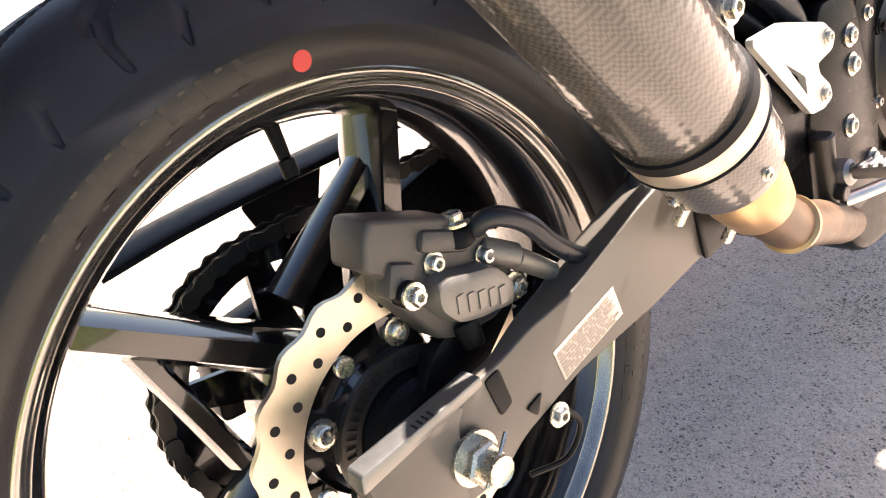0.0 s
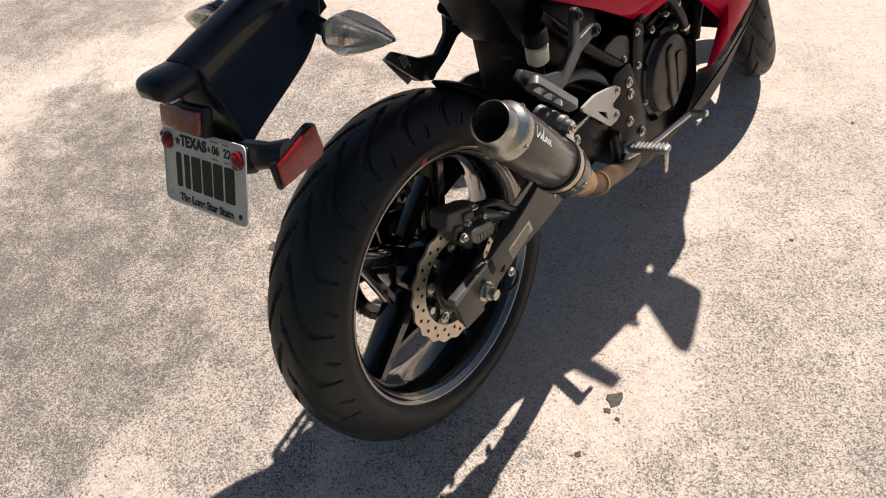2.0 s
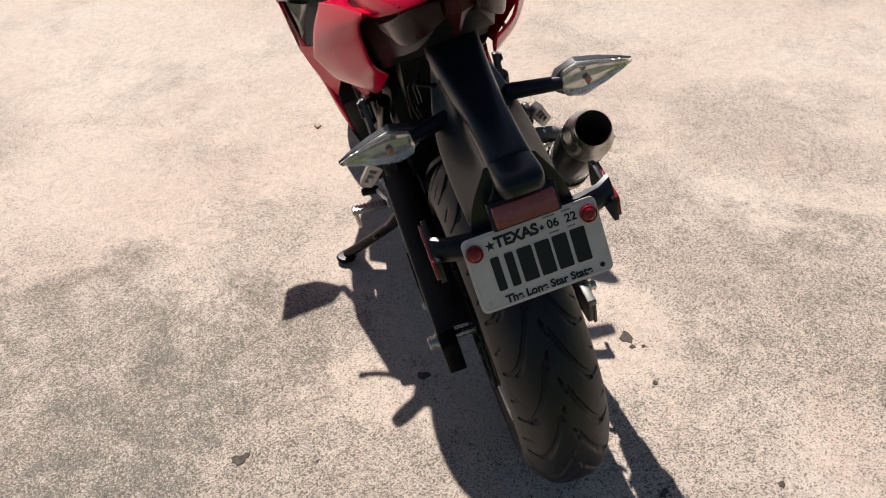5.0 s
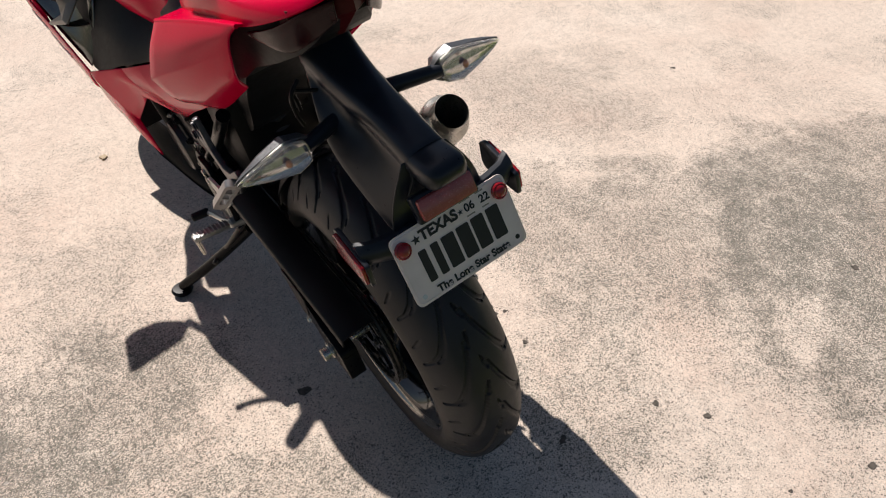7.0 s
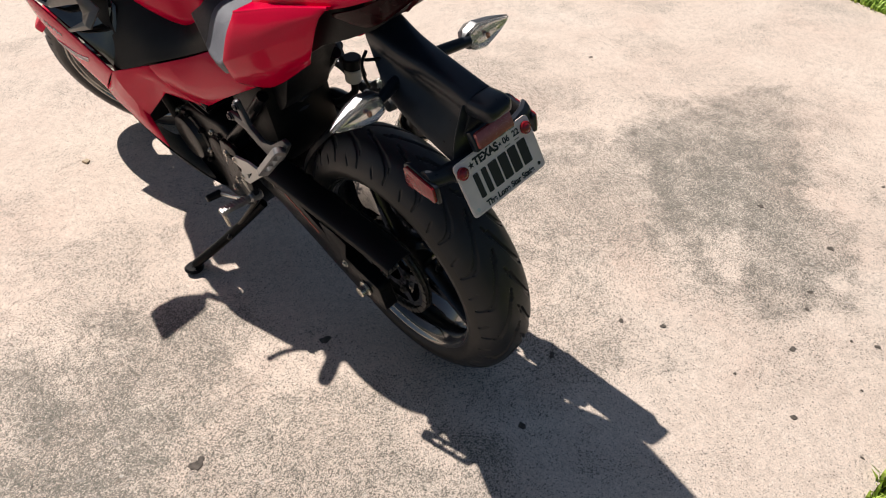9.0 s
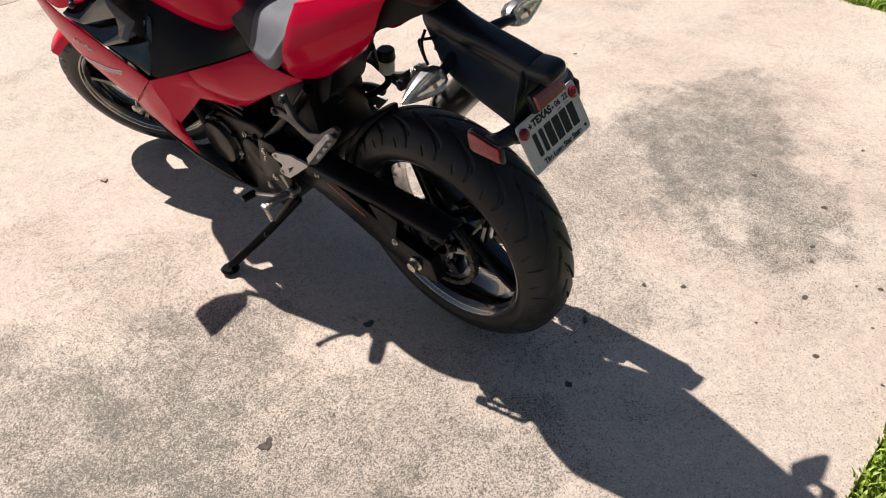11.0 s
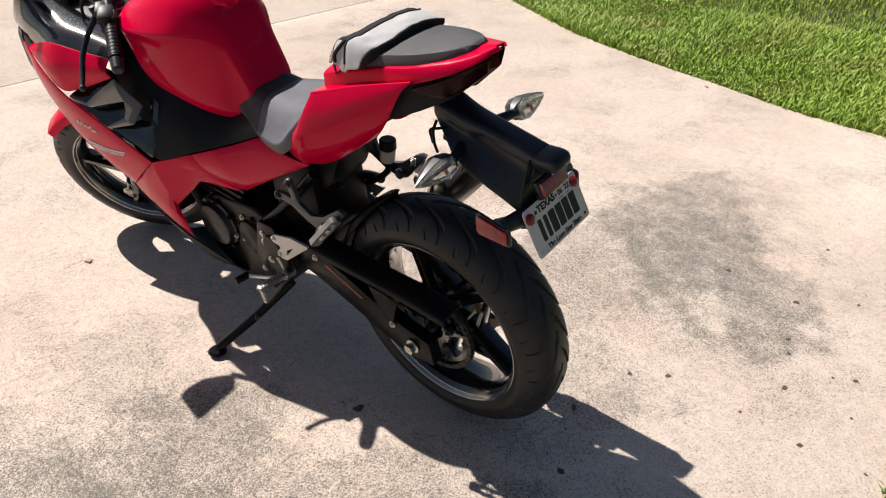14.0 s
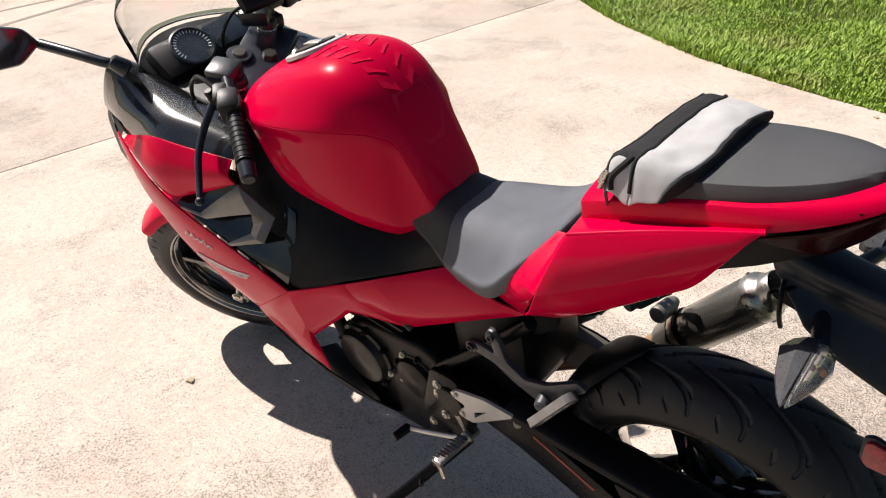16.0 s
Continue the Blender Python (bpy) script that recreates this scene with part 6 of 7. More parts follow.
revolve(bm, [(0.0262, 0.0), (0.0262, 0.0435)], (-0.030, 0, 0), (0, 0, 1), 44)
box(bm, (0.060, 0, 0.0235), (0.085, 0.062, 0.003), None, 0.001)
bm.transform(DASH)
part("dial_face", bm, DIAL, dash, "dark dial faces under glass")
bm = bmesh.new()
for k in range(22):
    g = radians(-30 + k * 240 / 21)
    box(bm, (-0.030 - math.cos(g) * 0.037, math.sin(g) * 0.037, 0.0268), (0.007, 0.0012, 0.0006), (0, 0, -math.degrees(g)), 0)
bm.transform(DASH)
part("dial_marks", bm, WHITEMARK, dash)
bm = bmesh.new()
rows = [arc(0.125, 1.20, 0.10, 0.575, 0.010), arc(0.148, 1.245, 0.12, 0.632, 0.004)]
part("cockpit_panel", sheet(rows, 4, 3), BLACK, bike, "black panel round the instruments", 50, 0.004)
bm = bmesh.new()
box(bm, (0.0, 1.10, 0.535), (0.250, 0.320, 0.050), (14, 0, 0), 0.014)
part("cockpit_floor", bm, BLACK, bike, "black airbox cover in the cockpit")

# ---- steering: forks, front wheel, bars, turned to the left lock ----
HEAD = V(0, 1.049, 0.600)
CASTER = V(0, -0.415, 0.910).normalized()
STEER = Matrix.Translation(HEAD) @ Matrix.Rotation(radians(32), 4, CASTER) @ Matrix.Translation(-HEAD)
FA = V(0, 1.372, -0.034)
R_FRONT = 0.292


def spart(name, bm, mat, label="", parent=None, smooth=38):
    """A part that turns with the bars."""
    bm.transform(STEER)
    return part(name, bm, mat, parent or bike, label, smooth)


FM_ = STEER @ Matrix.Translation(FA)
tyre("front_tyre", R_FRONT, 0.056, 0.212, 0.100, "black rubber front tyre", 2, FM_)
front_rim = wheel_rim("front_rim", 0.2155, 0.042, 0.046, [20 + 72 * k for k in range(5)], FM_, "gloss black cast front rim", 0.050)
bm = bmesh.new()
revolve(bm, [(0.050, 0.118), (0.050, 0.152), (0.0545, 0.152), (0.0545, 0.118)], FA, (1, 0, 0), 80, closed=True)
spart("front_disc", bm, DISC, "steel front brake disc")
for sg in (-1, 1):
    bm = bmesh.new()
    low = FA + V(sg * 0.095, -0.030, 0.0)
    rod(bm, low + CASTER * -0.02, low + CASTER * 0.24, 0.0275, 0.0270, 26, 0.003)
    rod(bm, low + CASTER * -0.04 + V(0, 0.022, 0), low + CASTER * 0.03 + V(0, 0.016, 0), 0.024, 0.024, 20, 0.004)
    fork = spart("fork_leg", bm, GLOSS, "gloss black lower fork leg")
    bm = bmesh.new()
    rod(bm, low + CASTER * 0.23, low + CASTER * 0.735, 0.0205, 0.0205, 24, 0.002)
    spart("fork_tube", bm, STEEL, "chromed fork tube", fork)
    bm = bmesh.new()
    rod(bm, low + CASTER * 0.735, low + CASTER * 0.752, 0.0225, 0.020, 24, 0.003)
    rod(bm, low + CASTER * 0.752, low + CASTER * 0.762, 0.011, 0.010, 6, 0.001)
    spart("fork_cap", bm, SATIN, "black fork top cap", fork)
    bm = bmesh.new()
    bolt(bm, FA + V(sg * 0.122, 0, 0), (sg, 0, 0), 0.010, 0.008)
    spart("front_axle_bolt", bm, STEEL, "", fork)
top = FA + V(0, -0.030, 0) + CASTER * 0.705
bm = bmesh.new()
prism(bm, rounded([(-0.060, -0.012), (0.040, -0.012), (0.040, 0.014), (-0.060, 0.014)], 0.005, 3), -0.122, 0.122, 0.004)
bm.transform(Matrix.Translation(top) @ Matrix.Rotation(radians(24.5), 4, "X"))
spart("top_yoke", bm, SATIN, "black cast top yoke")
bm = bmesh.new()
rod(bm, top + CASTER * 0.010 + V(0, -0.040, 0), top + CASTER * 0.026 + V(0, -0.040, 0), 0.017, 0.015, 6, 0.002)
spart("stem_nut", bm, COVER, "dark steel stem nut")
bm = bmesh.new()
rod(bm, top + CASTER * 0.012 + V(0, 0.030, 0), top + CASTER * 0.034 + V(0, 0.030, 0), 0.026, 0.026, 26, 0.002)
lock = spart("ignition_lock", bm, SATIN, "black ignition lock")
bm = bmesh.new()
rod(bm, top + CASTER * 0.033 + V(0, 0.030, 0), top + CASTER * 0.038 + V(0, 0.030, 0), 0.014, 0.013, 22, 0.001)
spart("key_slot", bm, COVER, "", lock)
# clip-on bars, grips, levers
for sg in (-1, 1):
    a, b = V(sg * 0.095, 1.045, 0.670), V(sg * 0.3075, 0.949, 0.608)
    d = (b - a).normalized()
    bm = bmesh.new()
    rod(bm, a, a + d * 0.160, 0.0112, 0.0112, 18, 0.001)
    box(bm, a + V(0, 0.004, -0.006), (0.052, 0.060, 0.034), (12, 0, sg * 8), 0.008)
    bar = spart("handlebar", bm, SATIN, "black clip-on handlebar")
    bm = bmesh.new()
    g0 = (b - a).length - 0.128
    prof = [(0, 0.0), (0, 0.0195), (0.004, 0.0195), (0.006, 0.0165)]
    for k in range(9):
        q = 0.010 + k * 0.0115
        prof += [(q, 0.0165), (q + 0.001, 0.0174), (q + 0.0085, 0.0174), (q + 0.0095, 0.0165)]
    prof += [(0.114, 0.0165), (0.116, 0.0178), (0.118, 0.0)]
    revolve(bm, prof, a + d * g0, d, 26)
    spart("grip", bm, GRIP, "ribbed black rubber grip", bar)
    bm = bmesh.new()
    rod(bm, b - d * 0.010, b + d * 0.028, 0.0165, 0.0145, 24, 0.004)
    spart("bar_end", bm, SATIN, "black bar-end weight", bar)
    bm = bmesh.new()
    box(bm, a + d * 0.095 + V(0, 0.004, 0.006), (0.052, 0.042, 0.044), (12, sg * 10, sg * -18), 0.010)
    box(bm, a + d * 0.100 + V(0, -0.016, 0.010), (0.030, 0.012, 0.018), (12, sg * 10, sg * -18), 0.004)
    spart("switch_housing", bm, GRIP, "black switch housing", bar)
    bm = bmesh.new()
    q = a + d * 0.070 + V(0, 0.018, 0.006)
    box(bm, q, (0.044, 0.030, 0.026), (12, sg * 10, sg * -18), 0.007)
    rod(bm, q + V(0, 0.022, 0.012), q + V(0, 0.022, -0.016), 0.009, 0.009, 14, 0.002)
    spart("lever_perch", bm, GRIP, "", bar)
    bm = bmesh.new()
    e = a + d * 0.090 + V(0, 0.062, -0.002)
    tube(bm, [e + V(0, -0.022, 0.006), e + d * 0.045 + V(0, 0.012, -0.006), e + d * 0.095 + V(0, 0.038, -0.016), e + d * 0.145 + V(0, 0.052, -0.028), e + d * 0.182 + V(0, 0.060, -0.034)], 0.0062, 10, 6, True, (0.0080, 0.0058))
    bmesh.ops.create_uvsphere(bm, u_segments=12, v_segments=8, radius=0.0085, matrix=Matrix.Translation(e + d * 0.186 + V(0, 0.061, -0.035)))
    spart("lever", bm, SATIN, "black hand lever with a ball end", bar)
    bm = bmesh.new()
    tube(bm, [q + V(sg * -0.02, 0.02, 0), q + V(sg * -0.05, 0.07, 0.01), q + V(sg * -0.07, 0.12, -0.05), q + V(sg * -0.06, 0.11, -0.14)], 0.0042, 8, 6)
    spart("control_cable", bm, BLACK, "black control cable", bar)
# brake fluid pot on the right bar
bm = bmesh.new()
q = V(0.150, 1.100, 0.700)
rod(bm, q, q + V(0, 0, 0.036), 0.023, 0.024, 26, 0.003)
pot = spart("brake_fluid_pot", bm, BLACK, "black brake fluid pot with a ribbed cap")
bm = bmesh.new()
rod(bm, q + V(0, 0, 0.036), q + V(0, 0, 0.052), 0.0255, 0.0245, 26, 0.003)
spart("pot_cap", bm, SATIN, "", pot)
# black device holder clamped above the right of the yoke
bm = bmesh.new()
box(bm, (0.085, 1.060, 0.742), (0.135, 0.030, 0.085), (-32, 0, -8), 0.010)
holder = part("device_holder", bm, GRIP, bike, "black plastic device holder on a clamp arm")
bm = bmesh.new()
rod(bm, (0.092, 1.082, 0.718), (0.098, 1.095, 0.650), 0.012, 0.014, 16, 0.002)
box(bm, (0.098, 1.090, 0.655), (0.040, 0.036, 0.030), (12, 0, 0), 0.006)
part("clamp_arm", bm, GRIP, holder)
# front mudguard
rows = []
for g0 in (48, 66, 84, 102, 120, 136):
    g = radians(g0)
    rows.append([tuple(FA + V(x, math.cos(g) * rr, math.sin(g) * rr)) for x, rr in ((-0.070, 0.268), (-0.066, 0.292), (-0.030, 0.304), (0, 0.307), (0.030, 0.304), (0.066, 0.292), (0.070, 0.268))])
bm = sheet(rows, 3, 4)
bm.transform(STEER)
part("front_mudguard", bm, RED, bike, "glossy red front mudguard", 40, 0.003)
bm = bmesh.new()
box(bm, FA + V(0.070, -0.105, 0.075), (0.040, 0.050, 0.095), (30, 0, 0), 0.010)
spart("front_caliper", bm, CALIPER, "dark front brake caliper")

# mirrors
RIGHTSHAPE = rounded([(0.073, 0.100), (0.036, -0.010), (0.017, -0.056), (-0.080, -0.060), (-0.076, 0.030), (0.050, 0.108)], 0.010, 4)
HEADSHAPE = rounded([(0.076, 0.064), (0.066, -0.046), (-0.030, -0.062), (-0.082, -0.036), (-0.062, 0.004)], 0.012, 4)
for sg in (-1, 1):
    bm = bmesh.new()
    tube(bm, [(sg * 0.190, 1.245, 0.655), (sg * 0.208, 1.262, 0.664), (sg * 0.232, 1.310, 0.682), (sg * 0.262, 1.400, 0.702)], 0.0110, 12, 6)
    rod(bm, (sg * 0.178, 1.228, 0.640), (sg * 0.200, 1.238, 0.668), 0.019, 0.015, 18, 0.004)
    stem = part("mirror_arm", bm, SATIN, bike, "black mirror arm")
    bm = bmesh.new()
    loft(bm, [[V(sg * ((0.345 if sg < 0 else 0.358) + px * k), y, (0.742 if sg < 0 else 0.722) + pz * k) for px, pz in (HEADSHAPE if sg < 0 else RIGHTSHAPE)] for y, k in ((1.385, 0.93), (1.391, 1.0), (1.415, 0.95), (1.441, 0.62), (1.453, 0.2))])
    part("mirror_shell", bm, SATIN, stem, "black mirror shell", 40)
    bm = bmesh.new()
    loft(bm, [[V(sg * ((0.345 if sg < 0 else 0.358) + px * 0.9), y, (0.742 if sg < 0 else 0.722) + pz * 0.9) for px, pz in (HEADSHAPE if sg < 0 else RIGHTSHAPE)] for y in (1.3835, 1.3850)])
    part("mirror_glass", bm, MIRROR, stem, "mirror glass")

# ---- frame, engine, footrests ----
for sg in (-1, 1):
    bm = bmesh.new()
    tube(bm, [(sg * 0.070, 1.020, 0.520), (sg * 0.115, 0.850, 0.400), (sg * 0.122, 0.720, 0.300), (sg * 0.112, 0.580, 0.200)], 0.016, 14, 5)
    tube(bm, [(sg * 0.128, 0.680, 0.270), (sg * 0.118, 0.520, 0.300), (sg * 0.105, 0.380, 0.345), (sg * 0.088, 0.220, 0.440)], 0.015, 14, 5)
    tube(bm, [(sg * 0.120, 0.520, 0.130), (sg * 0.110, 0.420, 0.220), (sg * 0.098, 0.300, 0.340)], 0.013, 12, 5)
    tube(bm, [(sg * 0.115, 0.850, 0.400), (sg * 0.135, 0.840, 0.240), (sg * 0.130, 0.800, 0.060)], 0.014, 12, 5)
    fr = part("trellis_frame", bm, FRAME, bike, "black tubular steel trellis frame")
    # footrest hanger plate
    bm = bmesh.new()
    prism(bm, rounded([(0.455, 0.150), (0.520, 0.150), (0.565, 0.020), (0.560, -0.060), (0.505, -0.062), (0.445, -0.020), (0.425, 0.050)], 0.014, 4), sg * 0.122 + (-0.014 if sg < 0 else 0), sg * 0.134 + (-0.014 if sg < 0 else 0), 0.002)
    hp = part("footrest_plate", bm, FRAME, bike, "black footrest hanger plate with bolts")
    for y, z in ((0.508, 0.111), (0.511, 0.084), (0.501, 0.029), (0.545, -0.020)):
        bm = bmesh.new()
        bolt(bm, (sg * 0.134 + (-0.014 if sg < 0 else 0), y, z), (sg, 0, 0), 0.0075, 0.006, False)
        part("plate_bolt", bm, STEEL, hp)
    # bare aluminium heel guard with a triangular opening
    HX = 0.1350 if sg > 0 else -0.1490
    bm = bmesh.new()
    tip = 0.334 if sg > 0 else 0.318
    oo = rounded([(tip, 0.154), (0.379, 0.155), (0.447, 0.138), (0.467, 0.123), (0.461, 0.112), (0.433, 0.107), (0.436, 0.097), (0.453, 0.083), (0.456, 0.071), (0.440, 0.066), (0.417, 0.068), (tip, 0.148)], 0.004, 3)
    ii = rounded([(0.378, 0.123), (0.410, 0.103), (0.412, 0.086)], 0.003, 3)
    holed_plate(bm, oo, ii, HX, HX + sg * 0.006)
    hg = part("heel_guard", bm, SILVER, bike, "bare aluminium heel guard with a triangular opening")
    for y, z in ((0.452, 0.124), (0.442, 0.078)):
        bm = bmesh.new()
        bolt(bm, (HX + sg * 0.006, y, z), (sg, 0, 0), 0.005, 0.004, False)
        part("guard_screw", bm, STEEL, hg)
    # rider footrest
    bm = bmesh.new()
    rod(bm, (sg * 0.128, 0.448, 0.002), (sg * 0.160, 0.446, 0.006), 0.015, 0.012, 18, 0.003)
    box(bm, (sg * 0.202, 0.446, 0.014), (0.082, 0.024, 0.012), (0, sg * -8, 0), 0.004)
    fp = part("footrest", bm, PEG, bike, "ridged bare metal footrest")
    for k in range(9):
        bm = bmesh.new()
        box(bm, (sg * (0.170 + k * 0.0082), 0.446, 0.0125 + k * 0.0012), (0.0040, 0.022, 0.010), (0, sg * -8, 0), 0.001)
        part("peg_ridge", bm, PEG, fp)
    bm = bmesh.new()
    rod(bm, (sg * 0.236, 0.446, 0.014), (sg * 0.236, 0.440, -0.028), 0.0055, 0.0045, 12, 0.002)
    part("feeler_peg", bm, STEEL, fp)
    # pillion footrest bracket: a forked alloy arm
    bm = bmesh.new()
    prism(bm, rounded([(0.342, 0.332), (0.359, 0.330), (0.350, 0.277), (0.386, 0.281), (0.409, 0.278), (0.409, 0.262), (0.354, 0.254), (0.312, 0.229), (0.268, 0.214), (0.234, 0.222), (0.200, 0.260), (0.168, 0.299), (0.186, 0.307), (0.246, 0.264), (0.290, 0.250), (0.326, 0.272)], 0.006, 4), sg * 0.130, sg * 0.141, 0.003)
    rod(bm, (sg * 0.118, 0.255, 0.232), (sg * 0.160, 0.246, 0.228), 0.014, 0.013, 16, 0.003)
    pb = part("pillion_bracket", bm, BRACKET, bike, "grey forked alloy pillion footrest bracket")
    for row in range(4):
        for col in range(3):
            bm = bmesh.new()
            y, z = 0.196 + col * 0.0068 + row * 0.0016, 0.290 - row * 0.0066 + (0.0033 if col == 1 else 0) - col * 0.002
            rod(bm, (sg * 0.1305, y, z), (sg * 0.1280, y, z), 0.0030, 0.0026, 6, 0.0005)
            part("grip_stud", bm, SILVER, pb, "small bright hexagonal stud")
    for y, z in ((0.350, 0.318), (0.400, 0.270)):
        bm = bmesh.new()
        bolt(bm, (sg * 0.141, y, z), (sg, 0, 0), 0.008, 0.007, False)
        part("bracket_bolt", bm, SATIN, pb)
    bm = bmesh.new()
    c = V(sg * 0.166, 0.216, 0.252)
    dirv = (V(sg * 0.150, 0.183, 0.292) - V(sg * 0.186, 0.252, 0.208)).normalized()
    sdv = V(sg * 0.90, 0.40, 0.10)
    sdv = (sdv - dirv * sdv.dot(dirv)).normalized()
    ndv = dirv.cross(sdv)
    ol = rounded([(-0.052, -0.012), (0.046, -0.015), (0.053, 0.0), (0.046, 0.013), (-0.052, 0.012)], 0.008, 4)
    il = rounded([(-0.030, -0.006), (0.036, -0.008), (0.036, 0.007), (-0.030, 0.006)], 0.004, 4)
    spin = Matrix.Translation(c) @ Matrix((ndv, dirv, sdv)).transposed().to_4x4()
    holed_plate(bm, ol, il, -0.007, 0.007)
    bm.transform(spin)
    pk = part("pillion_footrest", bm, PEG, pb, "folded alloy pillion footrest with slots", 40)
    for aa in (-0.009, 0.014):
        bm = bmesh.new()
        box(bm, (0, aa, 0), (0.012, 0.004, 0.014), None, 0.001)
        bm.transform(spin)
        part("slot_bar", bm, PEG, pk)

# engine block
bm = bmesh.new()
prism(bm, rounded([(0.500, 0.110), (0.560, 0.150), (0.760, 0.130), (0.850, 0.060), (0.850, -0.080), (0.760, -0.150), (0.560, -0.140), (0.500, -0.060)], 0.03, 4), -0.118, 0.118, 0.012, 3)
eng = part("engine_case", bm, ENGINE, bike, "black engine crankcase")
bm = bmesh.new()
prism(bm, rounded([(0.640, 0.100), (0.610, 0.330), (0.790, 0.370), (0.860, 0.110)], 0.02, 4), -0.105, 0.105, 0.010, 3)
block = part("cylinder_block", bm, ENGINE, eng, "black finned cylinder block")
for k in range(6):
    z = 0.130 + k * 0.026
    bm = bmesh.new()
    prism(bm, rounded([(0.628, z), (0.622, z + 0.007), (0.868, z + 0.030), (0.872, z + 0.022)], 0.003, 2), -0.112, 0.112, 0.001)
    part("cooling_fin", bm, ENGINE, eng)
for sg, y, z, r, t in ((1, 0.672, 0.045, 0.084, 0.030), (-1, 0.755, 0.035, 0.068, 0.034), (-1, 0.600, 0.050, 0.052, 0.022)):
    bm = bmesh.new()
    revolve(bm, [(0, r * 1.10), (t * 0.35, r * 1.10), (t * 0.45, r), (t * 0.9, r * 0.93), (t, r * 0.84), (t * 0.96, r * 0.40), (t * 1.02, r * 0.34), (t * 1.02, 0)], (sg * 0.112, y, z), (sg, 0, 0), 48)
    cv = part("engine_cover", bm, COVER if sg > 0 else CASTING if r > 0.06 else ENGINE, eng, "round dark engine cover with a ring of bolts")
    for k in range(8):
        g = k * math.tau / 8 + 0.2
        bm = bmesh.new()
        rod(bm, (sg * 0.112, y + math.cos(g) * r * 1.12, z + math.sin(g) * r * 1.12), (sg * (0.112 + t * 0.5), y + math.cos(g) * r * 1.12, z + math.sin(g) * r * 1.12), 0.0085, 0.008, 12, 0.001)
        bolt(bm, (sg * (0.112 + t * 0.5), y + math.cos(g) * r * 1.12, z + math.sin(g) * r * 1.12), (sg, 0, 0), 0.0048, 0.005)
        part("cover_bolt", bm, STEEL if k % 3 == 1 else ENGINE, cv)
bm = bmesh.new()
prism(bm, rounded([(0.454, 0.205), (0.506, 0.208), (0.543, 0.189), (0.562, 0.128), (0.475, 0.159)], 0.010, 4), 0.108, 0.121, 0.004, 3)
cover = part("sensor_cover", bm, BLUEBLACK, eng, "blue-black plastic cover")
bm = bmesh.new()
bolt(bm, (0.121, 0.520, 0.150), (1, 0, 0), 0.0055, 0.005, False)
part("cover_bolt", bm, STEEL, cover)
bm = bmesh.new()
prism(bm, rounded([(0.560, 0.210), (0.596, 0.190), (0.580, 0.080), (0.582, -0.030), (0.540, -0.050), (0.530, 0.060), (0.545, 0.150)], 0.010, 3), 0.118, 0.127, 0.002)
mount = part("engine_mount", bm, FRAME, eng, "black steel engine mount plate")
for y, z in ((0.566, 0.185), (0.562, 0.118), (0.557, 0.010)):
    bm = bmesh.new()
    bolt(bm, (0.127, y, z), (1, 0, 0), 0.0052, 0.005, False)
    part("mount_bolt", bm, STEEL, mount)
# rib and flats on the clutch cover
bm = bmesh.new()
prism(bm, rounded([(0.664, -0.030), (0.654, 0.010), (0.650, 0.108), (0.674, 0.112), (0.684, 0.040), (0.686, -0.026)], 0.006, 3), 0.138, 0.1475, 0.003, 3)
part("cover_rib", bm, COVER, eng, "raised rib on the clutch cover")
bm = bmesh.new()
prism(bm, rounded([(0.694, -0.016), (0.692, 0.080), (0.716, 0.078), (0.738, 0.050), (0.736, 0.012)], 0.008, 3), 0.138, 0.1455, 0.003, 3)
part("cover_flat", bm, COVER, eng, "flat raised pad on the clutch cover")
# hoses and unions ahead of the cylinders
bm = bmesh.new()
tube(bm, [(0.110, 0.640, 0.225), (0.132, 0.690, 0.200), (0.136, 0.735, 0.140), (0.128, 0.770, 0.090)], 0.0095, 12, 6)
hose = part("coolant_hose", bm, SATIN, eng, "black rubber coolant hose")
for p in ((0.134, 0.712, 0.178), (0.131, 0.758, 0.108)):
    bm = bmesh.new()
    revolve(bm, [(-0.004, 0.0100), (-0.004, 0.0118), (0.004, 0.0118), (0.004, 0.0100)], p, (0.0, 0.5, -0.85), 18, closed=True)
    part("hose_clamp", bm, STEEL, hose)
for y, z in ((0.690, 0.165), (0.628, 0.160), (0.745, 0.145)):
    bm = bmesh.new()
    rod(bm, (0.108, y, z), (0.126, y, z), 0.008, 0.007, 12, 0.001)
    bolt(bm, (0.126, y, z), (1, 0, 0), 0.0050, 0.005)
    part("case_bolt", bm, STEEL, eng)
bm = bmesh.new()
tube(bm, [(0.104, 0.300, 0.212), (0.108, 0.340, 0.205), (0.112, 0.384, 0.191), (0.116, 0.426, 0.161), (0.118, 0.448, 0.122), (0.116, 0.456, 0.070)], 0.0125, 14, 6)
part("breather_hose", bm, SATIN, bike, "thick grey-black rubber hose")
bm = bmesh.new()
box(bm, (0, 0.420, 0.230), (0.180, 0.180, 0.230), (0, 0, 0), 0.03)
part("battery_tray", bm, BLACK, bike, "black plastic tray under the seat")
bm = bmesh.new()
rod(bm, (0.0, 0.420, 0.080), (0.0, 0.330, 0.330), 0.026, 0.026, 20, 0.004)
for k in range(6):
    revolve(bm, [(-0.004, 0.030), (0.0, 0.036), (0.004, 0.030)], V(0, 0.420, 0.080).lerp(V(0, 0.330, 0.330), 0.15 + 0.13 * k), V(0, -0.09, 0.25), 22)
part("shock_absorber", bm, COVER, bike, "dark coil-sprung shock absorber")
bm = bmesh.new()
